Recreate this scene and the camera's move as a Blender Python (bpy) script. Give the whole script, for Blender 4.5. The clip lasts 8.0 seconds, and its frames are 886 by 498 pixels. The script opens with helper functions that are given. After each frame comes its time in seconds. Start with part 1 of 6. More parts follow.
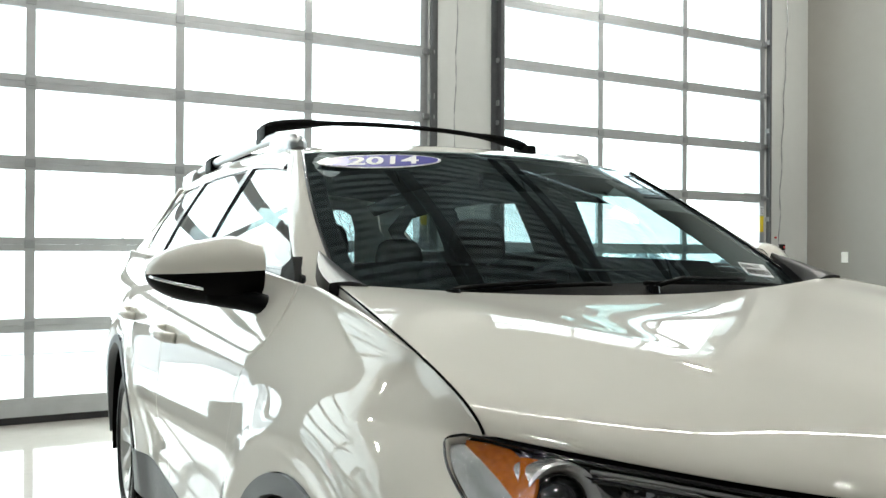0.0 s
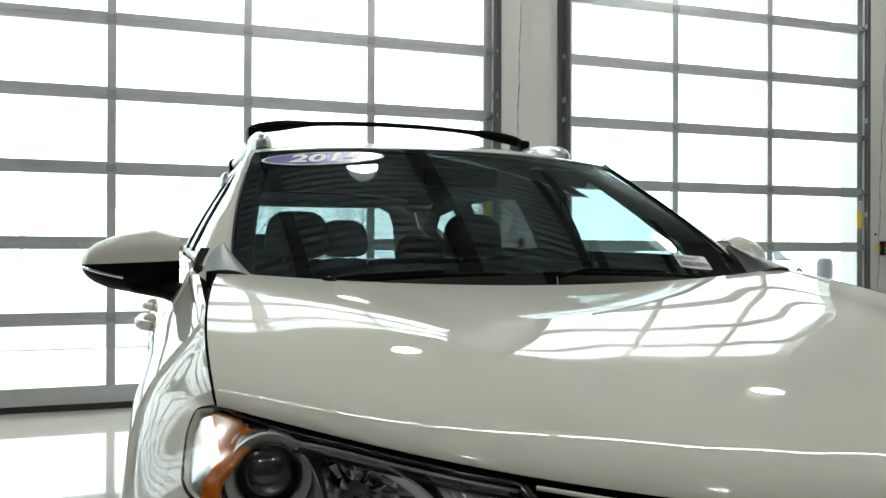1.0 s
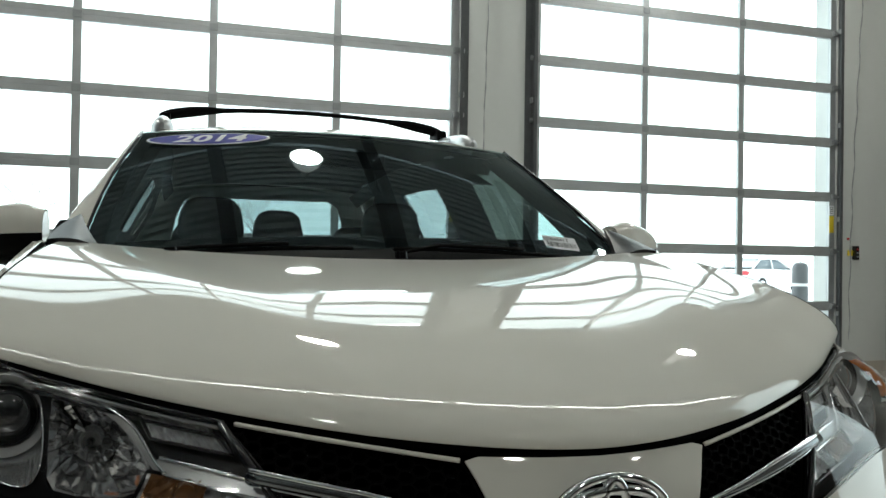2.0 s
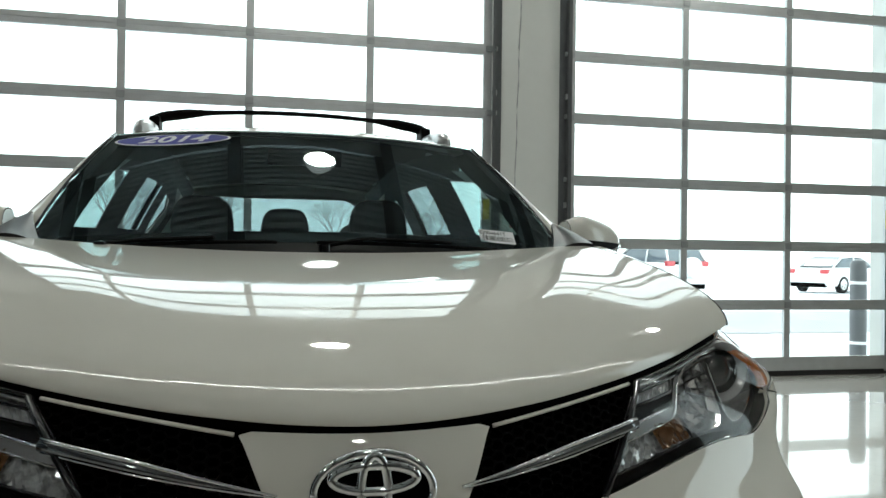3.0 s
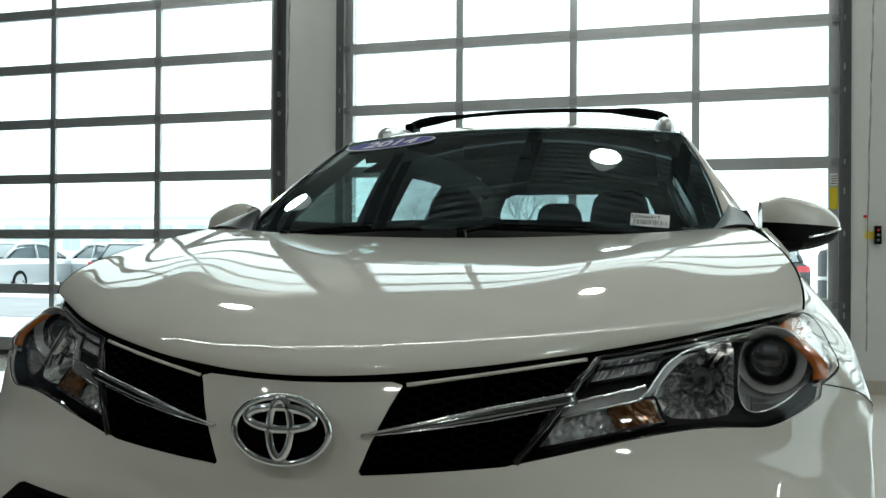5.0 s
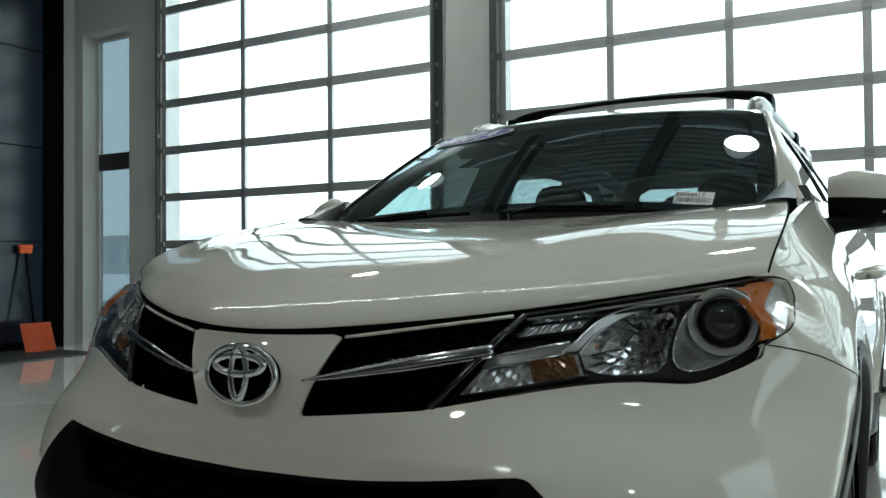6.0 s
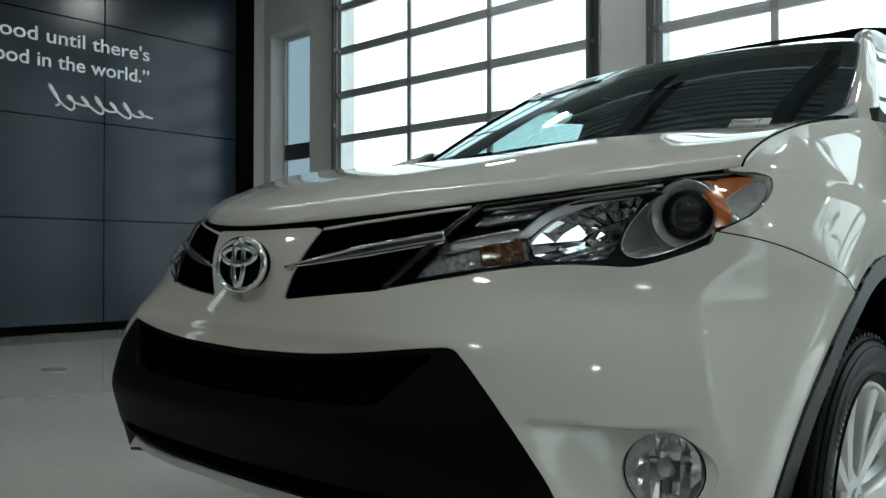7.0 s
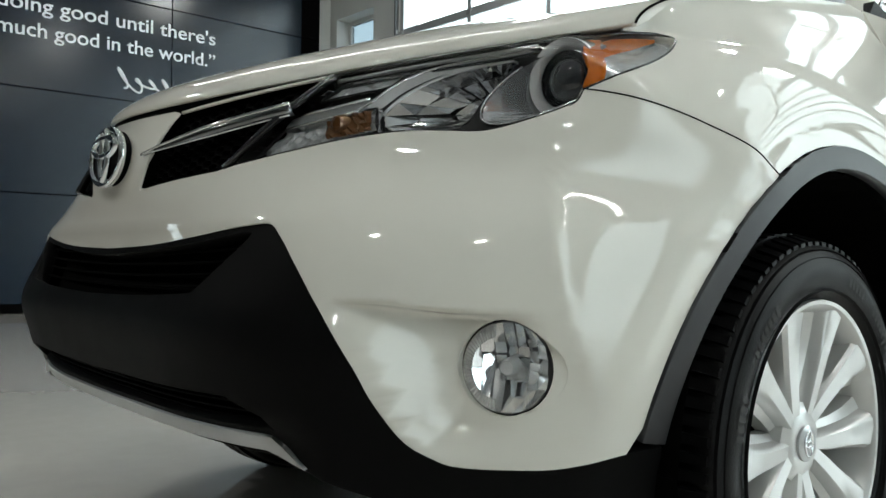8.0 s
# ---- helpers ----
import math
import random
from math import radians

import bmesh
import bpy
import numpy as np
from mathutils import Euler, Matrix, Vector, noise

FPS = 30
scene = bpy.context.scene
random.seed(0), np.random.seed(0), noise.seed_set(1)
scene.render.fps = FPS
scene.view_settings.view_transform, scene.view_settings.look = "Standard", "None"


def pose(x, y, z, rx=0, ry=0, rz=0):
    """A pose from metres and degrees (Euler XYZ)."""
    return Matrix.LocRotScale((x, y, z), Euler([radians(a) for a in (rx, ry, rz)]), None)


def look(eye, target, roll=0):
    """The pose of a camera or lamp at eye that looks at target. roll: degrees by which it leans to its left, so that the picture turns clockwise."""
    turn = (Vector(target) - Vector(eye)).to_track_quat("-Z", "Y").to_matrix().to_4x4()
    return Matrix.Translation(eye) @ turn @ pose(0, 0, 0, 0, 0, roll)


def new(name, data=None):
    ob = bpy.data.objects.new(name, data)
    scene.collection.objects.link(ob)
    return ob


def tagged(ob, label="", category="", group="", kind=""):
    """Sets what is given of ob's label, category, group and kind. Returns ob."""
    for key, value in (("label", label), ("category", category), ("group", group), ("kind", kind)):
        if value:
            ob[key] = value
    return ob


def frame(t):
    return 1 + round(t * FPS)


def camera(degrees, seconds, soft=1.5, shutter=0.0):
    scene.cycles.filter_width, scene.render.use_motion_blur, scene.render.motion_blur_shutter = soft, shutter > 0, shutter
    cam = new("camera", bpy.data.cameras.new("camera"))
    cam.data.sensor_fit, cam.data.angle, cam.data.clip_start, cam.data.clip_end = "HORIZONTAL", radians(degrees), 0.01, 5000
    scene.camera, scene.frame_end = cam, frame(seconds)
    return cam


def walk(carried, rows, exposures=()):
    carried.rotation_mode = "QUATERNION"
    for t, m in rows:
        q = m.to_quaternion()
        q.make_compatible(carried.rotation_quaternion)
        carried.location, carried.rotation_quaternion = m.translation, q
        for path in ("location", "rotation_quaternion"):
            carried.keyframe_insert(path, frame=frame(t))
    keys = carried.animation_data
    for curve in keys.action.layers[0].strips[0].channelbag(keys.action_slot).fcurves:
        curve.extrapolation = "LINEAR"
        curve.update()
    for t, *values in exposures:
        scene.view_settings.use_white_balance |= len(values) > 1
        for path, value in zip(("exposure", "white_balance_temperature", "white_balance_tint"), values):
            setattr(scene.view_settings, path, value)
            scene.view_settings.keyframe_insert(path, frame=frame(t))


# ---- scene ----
cam = camera(56.87, 8.0)
PATH = [
    (0, pose(-1.347, -0.430, 1.250, 90.12, -0.29, -27.65)),
    (0.5, pose(-1.121, -0.603, 1.239, 90.21, -0.12, -22.33)),
    (1, pose(-0.872, -0.705, 1.229, 90.13, -0.17, -18.91)),
    (1.5, pose(-0.657, -0.758, 1.200, 90.28, -0.42, -18.69)),
    (1.7, pose(-0.604, -0.792, 1.171, 90.51, -0.71, -18.59)),
    (2.8, pose(-0.231, -1.017, 1.144, 90.50, -0.93, -16.02)),
    (3, pose(-0.154, -1.024, 1.144, 90.48, -0.73, -12.95)),
    (3.5, pose(0.021, -1.111, 1.135, 90.53, -0.65, -5.89)),
    (4, pose(0.257, -1.188, 1.110, 90.39, -0.52, 1.20)),
    (4.5, pose(0.417, -1.137, 1.098, 90.26, -0.53, 6.36)),
    (5, pose(0.556, -1.105, 1.107, 90.28, -0.34, 15.11)),
    (5.2, pose(0.650, -1.085, 1.096, 90.74, -0.16, 18.01)),
    (6.3, pose(1.121, -1.026, 0.993, 90.72, 0.25, 33.58)),
    (6.5, pose(1.198, -0.999, 0.960, 90.62, -0.05, 36.60)),
    (7, pose(1.373, -0.882, 0.847, 90.80, -0.01, 42.69)),
    (7.5, pose(1.481, -0.742, 0.728, 90.86, -0.37, 45.25)),
    (8, pose(1.508, -0.485, 0.665, 90.65, -0.71, 48.92)),
]
EXPOSURES = [(0, 0.16, 6480, 6), (0.5, 0.0, 6480, 5), (1, -0.25, 6440, 4), (1.5, -0.45, 6390, 3), (3.5, -0.62, 6370, 2), (5, -0.7, 6280, 0),
             (6.5, -0.8, 6060, 0), (7, -0.82, 6050, 0), (7.5, -0.62, 6120, 1), (8, -0.04, 6280, 4)]
walk(cam, PATH, EXPOSURES)

# ---- light: an overcast winter sky, a weak wide sun, the high-bay lamps come with the ceiling ----
world = bpy.data.worlds.new("overcast_sky")
scene.world = world
world.use_nodes = True
wn, wl = world.node_tree.nodes, world.node_tree.links
wn.clear()
sky = wn.new("ShaderNodeTexSky")
sky.sky_type = "NISHITA"
sky.sun_disc = False
sky.sun_elevation, sky.sun_rotation = radians(32), radians(20)
sky.air_density, sky.dust_density = 1.0, 3.0
soft_white = wn.new("ShaderNodeMixRGB")
soft_white.inputs[0].default_value = 0.9
soft_white.inputs[2].default_value = (34.5, 37.2, 38.0, 1)
bg = wn.new("ShaderNodeBackground")
bg.inputs[1].default_value = 0.13
wo = wn.new("ShaderNodeOutputWorld")
wl.new(sky.outputs[0], soft_white.inputs[1])
wl.new(soft_white.outputs[0], bg.inputs[0])
wl.new(bg.outputs[0], wo.inputs[0])
sun = new("sun", bpy.data.lights.new("sun", "SUN"))
sun.data.energy, sun.data.angle, sun.data.color = 0.8, radians(15), (1, 0.97, 0.93)
sun.matrix_world = look((6, 16, 13), (0, 0, 0))

# ---- materials ----
def mat(name, color, rough=0.5, metal=0.0, coat=0.0, vary=0.06, scale=6.0, bump=0.0, bump_scale=60.0, spec=0.5, rvary=0.08):
    """A Principled surface with broad and fine colour variation, uneven gloss and a fine relief."""
    m = bpy.data.materials.new(name)
    m.use_nodes = True
    n, l = m.node_tree.nodes, m.node_tree.links
    b = n["Principled BSDF"]
    b.inputs["Metallic"].default_value = metal
    b.inputs["Coat Weight"].default_value = coat
    b.inputs["Coat Roughness"].default_value = 0.015
    b.inputs["Specular IOR Level"].default_value = spec
    tc = n.new("ShaderNodeTexCoord")
    big = n.new("ShaderNodeTexNoise")
    big.inputs["Scale"].default_value, big.inputs["Detail"].default_value = scale, 6
    fine = n.new("ShaderNodeTexNoise")
    fine.inputs["Scale"].default_value, fine.inputs["Detail"].default_value = scale * 14, 3
    for t in (big, fine):
        l.new(tc.outputs["Object"], t.inputs["Vector"])
    add = n.new("ShaderNodeMath")
    add.operation = "MULTIPLY_ADD"
    add.inputs[1].default_value = 0.4
    l.new(fine.outputs["Fac"], add.inputs[0])
    l.new(big.outputs["Fac"], add.inputs[2])
    ramp = n.new("ShaderNodeMapRange")
    ramp.inputs["From Min"].default_value, ramp.inputs["From Max"].default_value = 0.4, 1.0
    ramp.inputs["To Min"].default_value, ramp.inputs["To Max"].default_value = 1 - vary, 1 + vary
    l.new(add.outputs[0], ramp.inputs["Value"])
    mul = n.new("ShaderNodeVectorMath")
    mul.operation = "SCALE"
    mul.inputs[0].default_value = color
    l.new(ramp.outputs[0], mul.inputs["Scale"])
    l.new(mul.outputs[0], b.inputs["Base Color"])
    rr = n.new("ShaderNodeMapRange")
    rr.inputs["From Min"].default_value, rr.inputs["From Max"].default_value = 0.4, 1.0
    rr.inputs["To Min"].default_value, rr.inputs["To Max"].default_value = max(rough - rvary * rough, 0.0), rough + rvary * rough
    l.new(add.outputs[0], rr.inputs["Value"])
    l.new(rr.outputs[0], b.inputs["Roughness"])
    if bump:
        tex = n.new("ShaderNodeTexNoise")
        tex.inputs["Scale"].default_value, tex.inputs["Detail"].default_value = bump_scale, 4
        l.new(tc.outputs["Object"], tex.inputs["Vector"])
        bp = n.new("ShaderNodeBump")
        bp.inputs["Strength"].default_value, bp.inputs["Distance"].default_value = bump, 0.004
        l.new(tex.outputs["Fac"], bp.inputs["Height"])
        l.new(bp.outputs[0], b.inputs["Normal"])
    return m


def pane_mat(name, tint, ior=1.45, rough=0.0, gloss=(1, 1, 1)):
    """Thin clear pane: tinted see-through with a Fresnel gloss."""
    m = bpy.data.materials.new(name)
    m.use_nodes = True
    n, l = m.node_tree.nodes, m.node_tree.links
    n.clear()
    tr, gl, mx, fr, pw, ma, out = (n.new("ShaderNode" + k) for k in ("BsdfTransparent", "BsdfGlossy", "MixShader", "LayerWeight", "Math", "Math", "OutputMaterial"))
    tr.inputs[0].default_value = (*tint, 1)
    gl.inputs["Roughness"].default_value = rough
    gl.inputs["Color"].default_value = (*gloss, 1)
    r0 = ((ior - 1) / (ior + 1)) ** 2
    fr.inputs[0].default_value = 0.5
    pw.operation, ma.operation = "POWER", "MULTIPLY_ADD"
    pw.inputs[1].default_value = 5.0
    ma.inputs[1].default_value, ma.inputs[2].default_value = 1 - r0, r0
    l.new(fr.outputs["Facing"], pw.inputs[0])
    l.new(pw.outputs[0], ma.inputs[0])
    l.new(ma.outputs[0], mx.inputs[0])
    l.new(tr.outputs[0], mx.inputs[1])
    l.new(gl.outputs[0], mx.inputs[2])
    l.new(mx.outputs[0], out.inputs[0])
    return m


def glow_mat(name, color, strength):
    m = bpy.data.materials.new(name)
    m.use_nodes = True
    b = m.node_tree.nodes["Principled BSDF"]
    b.inputs["Base Color"].default_value = (*color, 1)
    b.inputs["Emission Color"].default_value = (*color, 1)
    b.inputs["Emission Strength"].default_value = strength
    return m


PAINT = mat("pearl_white_paint", (0.7, 0.68, 0.62), 0.7, 0, 1.0, 0.012, 3.0, rvary=0.05, spec=0.12)
TYRE_MARK = mat("worn_grey_tyre_marks", (0.02, 0.02, 0.02), 0.7)
BLACK_PLASTIC = mat("black_grained_plastic", (0.0023, 0.0024, 0.0025), 0.5, 0, 0, 0.12, 12, 0.12, 900, spec=0.06)
COWL_BLACK = mat("satin_black_cowl", (0.006, 0.006, 0.0065), 0.35, 0, 0, 0.1, 10, 0.06, 900, spec=0.4)
GREY_PLASTIC = mat("dark_grey_trim_plastic", (0.016, 0.017, 0.02), 0.42, 0, 0, 0.08, 10, 0.1, 900)
GLOSS_BLACK = mat("gloss_black", (0.006, 0.006, 0.007), 0.14, 0, 0.15, 0.05, spec=0.4)
# near-zero black: shade of hollows put into the colour, also plain black parts
DARK_VOID = mat("black_lining_and_shade", (0.0012, 0.0012, 0.0012), 0.9, spec=0.04)
CHROME = mat("chrome", (0.86, 0.87, 0.88), 0.05, 1.0, 0, 0.02)
DARK_CHROME = mat("smoked_chrome", (0.2, 0.205, 0.215), 0.12, 1.0, 0, 0.03)
SATIN = mat("satin_silver", (0.55, 0.56, 0.57), 0.3, 0.85, 0, 0.04, 8)
ALLOY = mat("silver_alloy_paint", (0.62, 0.62, 0.61), 0.3, 0.5, 0, 0.03, 8)
RUBBER = mat("tyre_rubber", (0.0035, 0.0035, 0.0038), 0.4, 0, 0, 0.2, 9, 0.15, 300, spec=0.13)
AMBER = mat("amber_reflector", (0.47, 0.12, 0.008), 0.2, 0, 0.2, 0.35, 110)
AMBER_DIM = mat("dim_amber_bulb_cover", (0.15, 0.068, 0.024), 0.15, 0.4, 0.5, 0.35, 90)
REFLECTOR = mat("faceted_reflector", (0.85, 0.86, 0.88), 0.06, 0.93, 0, 0.05, 40)
FOG_REFLECTOR = mat("bright_reflector", (0.86, 0.87, 0.88), 0.1, 0.9, 0.2, 0.08, 50)
FLUTED = mat("fluted_clear_plastic", (0.7, 0.72, 0.74), 0.22, 0.3, 0.6, 0.35, 60)
MESH_BLACK = mat("satin_black_mesh", (0.0012, 0.0012, 0.0013), 0.6, 0, 0, 0.1, 20, spec=0.03)
BUCKET = mat("headlamp_dark_bezel", (0.010, 0.0105, 0.0115), 0.35, 0, 0.0, 0.1, 20, spec=0.12)
BEZEL = mat("headlamp_grey_bezel", (0.62, 0.63, 0.64), 0.25, 0.4, 0, 0.06, 20)
SKIRT = mat("fluted_satin_reflector", (0.7, 0.71, 0.72), 0.2, 0.85, 0, 0.05, 30)
PRISM = mat("clear_prism_plastic", (0.5, 0.515, 0.53), 0.15, 0.3, 0.6, 0.35, 90)
DIM_BEZEL = mat("headlamp_dull_bezel", (0.26, 0.265, 0.27), 0.3, 0.6, 0, 0.06, 20)
CLEAR = pane_mat("clear_lens", (0.97, 0.97, 0.97), 1.3)
# teal gloss puts the ceiling's bluish daylight into the glass's reflection colour
WINDSCREEN = pane_mat("windscreen_glass", (0.48, 0.61, 0.62), 1.6, gloss=(0.82, 0.96, 1.0))
SIDE_GLASS = pane_mat("side_window_glass", (0.6, 0.72, 0.71), 1.5)
DARK_GLASS = pane_mat("privacy_glass", (0.36, 0.4, 0.41), 1.5)
BLUE_PANE = pane_mat("bluish_window_glass", (0.36, 0.4, 0.425), 1.45)
DOOR_GLASS = pane_mat("door_pane_glass", (0.93, 0.95, 0.95), 1.3)
LENS = mat("projector_lens", (0.02, 0.022, 0.025), 0.03, 0, 1.0, 0.05)
SEAT = mat("dark_seat_cloth", (0.008, 0.008, 0.0086), 0.85, 0, 0, 0.15, 30, 0.3, 700)
DASH = mat("dash_plastic", (0.006, 0.0062, 0.0066), 0.6, 0, 0, 0.1, 20, 0.2, 600)
# headliner and pillar trims darkened: the cabin's shade is put into their colour
LINING = mat("shade_darkened_headliner", (0.03, 0.03, 0.03), 0.9)
STICK_BLUE = mat("sticker_blue", (0.035, 0.035, 0.36), 0.35, 0, 0.3, 0.05, 20)
STICK_WHITE = mat("sticker_white", (0.85, 0.86, 0.88), 0.5, 0, 0, 0.03, 30)
INK = mat("black_ink", (0.03, 0.03, 0.03), 0.6)
WALL_WHITE = mat("white_wall_paint", (0.56, 0.57, 0.555), 0.6, 0, 0, 0.04, 1.2, 0.15, 180)
WALL_GREY = mat("warm_grey_wall_paint", (0.25, 0.238, 0.22), 0.6, 0, 0, 0.05, 0.8, 0.15, 180)
ALU = mat("brushed_aluminium", (0.5, 0.515, 0.525), 0.42, 0.75, 0, 0.08, 9, 0.1, 400)
STEEL = mat("galvanised_steel", (0.36, 0.37, 0.38), 0.45, 0.8, 0, 0.15, 14)
TRACK_STEEL = mat("dull_dark_track_steel", (0.1, 0.105, 0.11), 0.5, 0.5, 0, 0.15, 14)
SEAL = mat("black_rubber_seal", (0.015, 0.015, 0.016), 0.7)
NAVY = mat("navy_lacquer_panel", (0.003, 0.0105, 0.0225), 0.2, 0, 0, 0.04, 0.6, spec=0.47, rvary=0.02)
FLOOR_MAT = mat("polished_pale_floor", (0.61, 0.58, 0.54), 0.1, 0, 0.8, 0.08, 0.9, rvary=0.3)
DECK = mat("ribbed_steel_deck", (0.62, 0.64, 0.65), 0.55, 0, 0, 0.06, 4)
BEAM = mat("grey_steel_beam", (0.12, 0.125, 0.13), 0.55, 0.3, 0, 0.1, 5)
LAMP_HOUSING = mat("white_lamp_housing", (0.8, 0.8, 0.78), 0.4)
LAMP_GLOW = glow_mat("lamp_diffuser", (1.0, 0.96, 0.88), 9.0)
STRIP_GLOW = glow_mat("strip_lamp_diffuser", (1.0, 0.97, 0.92), 40.0)
BELL_GLOW = glow_mat("glowing_lamp_bell", (1.0, 0.96, 0.9), 1.6)
YELLOW = mat("yellow_label", (0.8, 0.62, 0.04), 0.5)
ORANGE = mat("orange_plastic", (0.8, 0.12, 0.02), 0.4, 0, 0, 0.1, 10)
TEXT_WHITE = mat("white_vinyl_lettering", (0.82, 0.84, 0.86), 0.5)
RED = mat("red_plastic", (0.5, 0.02, 0.02), 0.3)
BASEBOARD = mat("beige_base_tile", (0.42, 0.38, 0.33), 0.35, 0, 0, 0.08, 6)


# ---- mesh helpers ----
def mesh_ob(name, verts, faces, material, parent=None, label="", normals=None, smooth=True):
    me = bpy.data.meshes.new(name)
    me.from_pydata([tuple(map(float, v)) for v in verts], [], [tuple(map(int, f)) for f in faces])
    me.update()
    me.materials.append(material)
    if smooth:
        me.shade_smooth()
    if normals is not None:
        me.normals_split_custom_set_from_vertices([tuple(map(float, v)) for v in normals])
    ob = new(name, me)
    ob.parent = parent
    if label:
        tagged(ob, label)
    return ob


def part(name, bm, material, parent=None, label="", smooth=False):
    """Links a bmesh as one mesh object under a thing or under a part."""
    me = bpy.data.meshes.new(name)
    bm.normal_update()
    bm.to_mesh(me)
    bm.free()
    me.materials.append(material)
    if smooth:
        me.shade_smooth()
        me.set_sharp_from_angle(angle=radians(35))
    ob = new(name, me)
    ob.parent = parent
    if label:
        tagged(ob, label)
    return ob


def thing(name, label, category, at=None, group="", kind=""):
    ob = new(name)
    ob.empty_display_size = 0.1
    if at is not None:
        ob.matrix_basis = at
    return tagged(ob, label, category, group, kind)


def box(bm, x0, x1, y0, y1, z0, z1, bevel=0.0):
    r = bmesh.ops.create_cube(bm, size=1)
    vs = r["verts"]
    for v in vs:
        v.co = ((x0 + x1) / 2 + v.co.x * (x1 - x0), (y0 + y1) / 2 + v.co.y * (y1 - y0), (z0 + z1) / 2 + v.co.z * (z1 - z0))
    if bevel:
        es = list({e for v in vs for e in v.link_edges})
        bmesh.ops.bevel(bm, geom=es, offset=bevel, segments=2, affect="EDGES", profile=0.7)
    return bm


def box_part(name, dims, material, parent=None, label="", bevel=0.0):
    return part(name, box(bmesh.new(), *dims, bevel), material, parent, label)


def lathe(name, profile, material, parent, m=None, n=32, label="", close=False):
    """A turned form: profile of (radius, height) about the local z axis, placed by m."""
    verts, faces = [], []
    k = len(profile)
    for i in range(n):
        a = 2 * math.pi * i / n
        for r, h in profile:
            v = Vector((r * math.cos(a), r * math.sin(a), h))
            verts.append(m @ v if m else v)
    for i in range(n):
        j = (i + 1) % n
        for q in range(k - 1 + close):
            w = (q + 1) % k
            faces.append((i * k + q, j * k + q, j * k + w, i * k + w))
    bm = bmesh.new()
    vs = [bm.verts.new(v) for v in verts]
    for f in faces:
        try:
            bm.faces.new([vs[i] for i in f])
        except ValueError:
            pass
    bmesh.ops.remove_doubles(bm, verts=bm.verts[:], dist=1e-5)
    bmesh.ops.recalc_face_normals(bm, faces=bm.faces[:])
    return part(name, bm, material, parent, label, True)


def tube(name, pts, r, material, parent=None, label="", closed=False, n=8, flat=1.0, up=None, taper=None):
    """A rod along points; flat squashes it along up."""
    P = [Vector(p) for p in pts]
    k = len(P)
    verts, faces = [], []
    u0 = Vector(up) if up else Vector((0.03, 0.02, 1))
    for i in range(k):
        a, b = (P[i - 1], P[(i + 1) % k]) if closed else (P[max(i - 1, 0)], P[min(i + 1, k - 1)])
        t = (b - a).normalized()
        s = t.cross(u0).normalized()
        u = s.cross(t).normalized()
        rr = r * (taper[i] if taper else 1)
        for j in range(n):
            w = 2 * math.pi * j / n
            verts.append(P[i] + s * math.cos(w) * rr + u * math.sin(w) * rr * flat)
    for i in range(k if closed else k - 1):
        for j in range(n):
            i2, j2 = (i + 1) % k, (j + 1) % n
            faces.append((i * n + j, i * n + j2, i2 * n + j2, i2 * n + j))
    if not closed:
        faces.append(tuple(range(n))[::-1])
        faces.append(tuple((k - 1) * n + j for j in range(n)))
    return mesh_ob(name, verts, faces, material, parent, label)


def spline(ctrl, n=12, closed=False):
    """Catmull-Rom through the given points (any dimension)."""
    c = [np.array(p, float) for p in ctrl]
    k, out = len(c), []
    for i in range(k if closed else k - 1):
        p0 = c[i - 1] if closed or i else 2 * c[0] - c[1]
        p1, p2 = c[i], c[(i + 1) % k]
        p3 = c[(i + 2) % k] if closed or i + 2 < k else 2 * c[-1] - c[-2]
        for t in np.linspace(0, 1, n, endpoint=False):
            out.append(0.5 * (2 * p1 + (p2 - p0) * t + (2 * p0 - 5 * p1 + 4 * p2 - p3) * t * t + (3 * p1 - p0 - 3 * p2 + p3) * t ** 3))
    if not closed:
        out.append(c[-1])
    return out


def smooth_table(xs, ys, sigma, lo, hi):
    """A function of one variable through a few knots, rounded over sigma."""
    g = np.linspace(lo - 4 * sigma, hi + 4 * sigma, 900)
    h = g[1] - g[0]
    v = np.interp(g, xs, ys)
    slope0, slope1 = (ys[1] - ys[0]) / (xs[1] - xs[0]), (ys[-1] - ys[-2]) / (xs[-1] - xs[-2])
    v = np.where(g < xs[0], ys[0] + slope0 * (g - xs[0]), np.where(g > xs[-1], ys[-1] + slope1 * (g - xs[-1]), v))
    w = np.arange(-int(3 * sigma / h), int(3 * sigma / h) + 1)
    ker = np.exp(-0.5 * (w * h / sigma) ** 2)
    ker /= ker.sum()
    pad = len(ker) // 2
    ext = np.concatenate([v[0] + (v[1] - v[0]) * np.arange(-pad, 0), v, v[-1] + (v[-1] - v[-2]) * np.arange(1, pad + 1)])
    s = np.convolve(ext, ker, "valid")
    m = np.gradient(s, h)

    def value(q):
        q = np.clip(np.asarray(q, float), g[0], g[-1])
        i = np.clip(((q - g[0]) / h).astype(int), 0, len(g) - 2)
        t = (q - g[i]) / h
        a, b, c, d = s[i], s[i + 1], m[i] * h, m[i + 1] * h
        return a + t * (c + t * (3 * (b - a) - 2 * c - d + t * (2 * (a - b) + c + d)))

    return value


def step01(a, b, x):
    t = np.clip((x - a) / (b - a), 0, 1)
    return t * t * (3 - 2 * t)


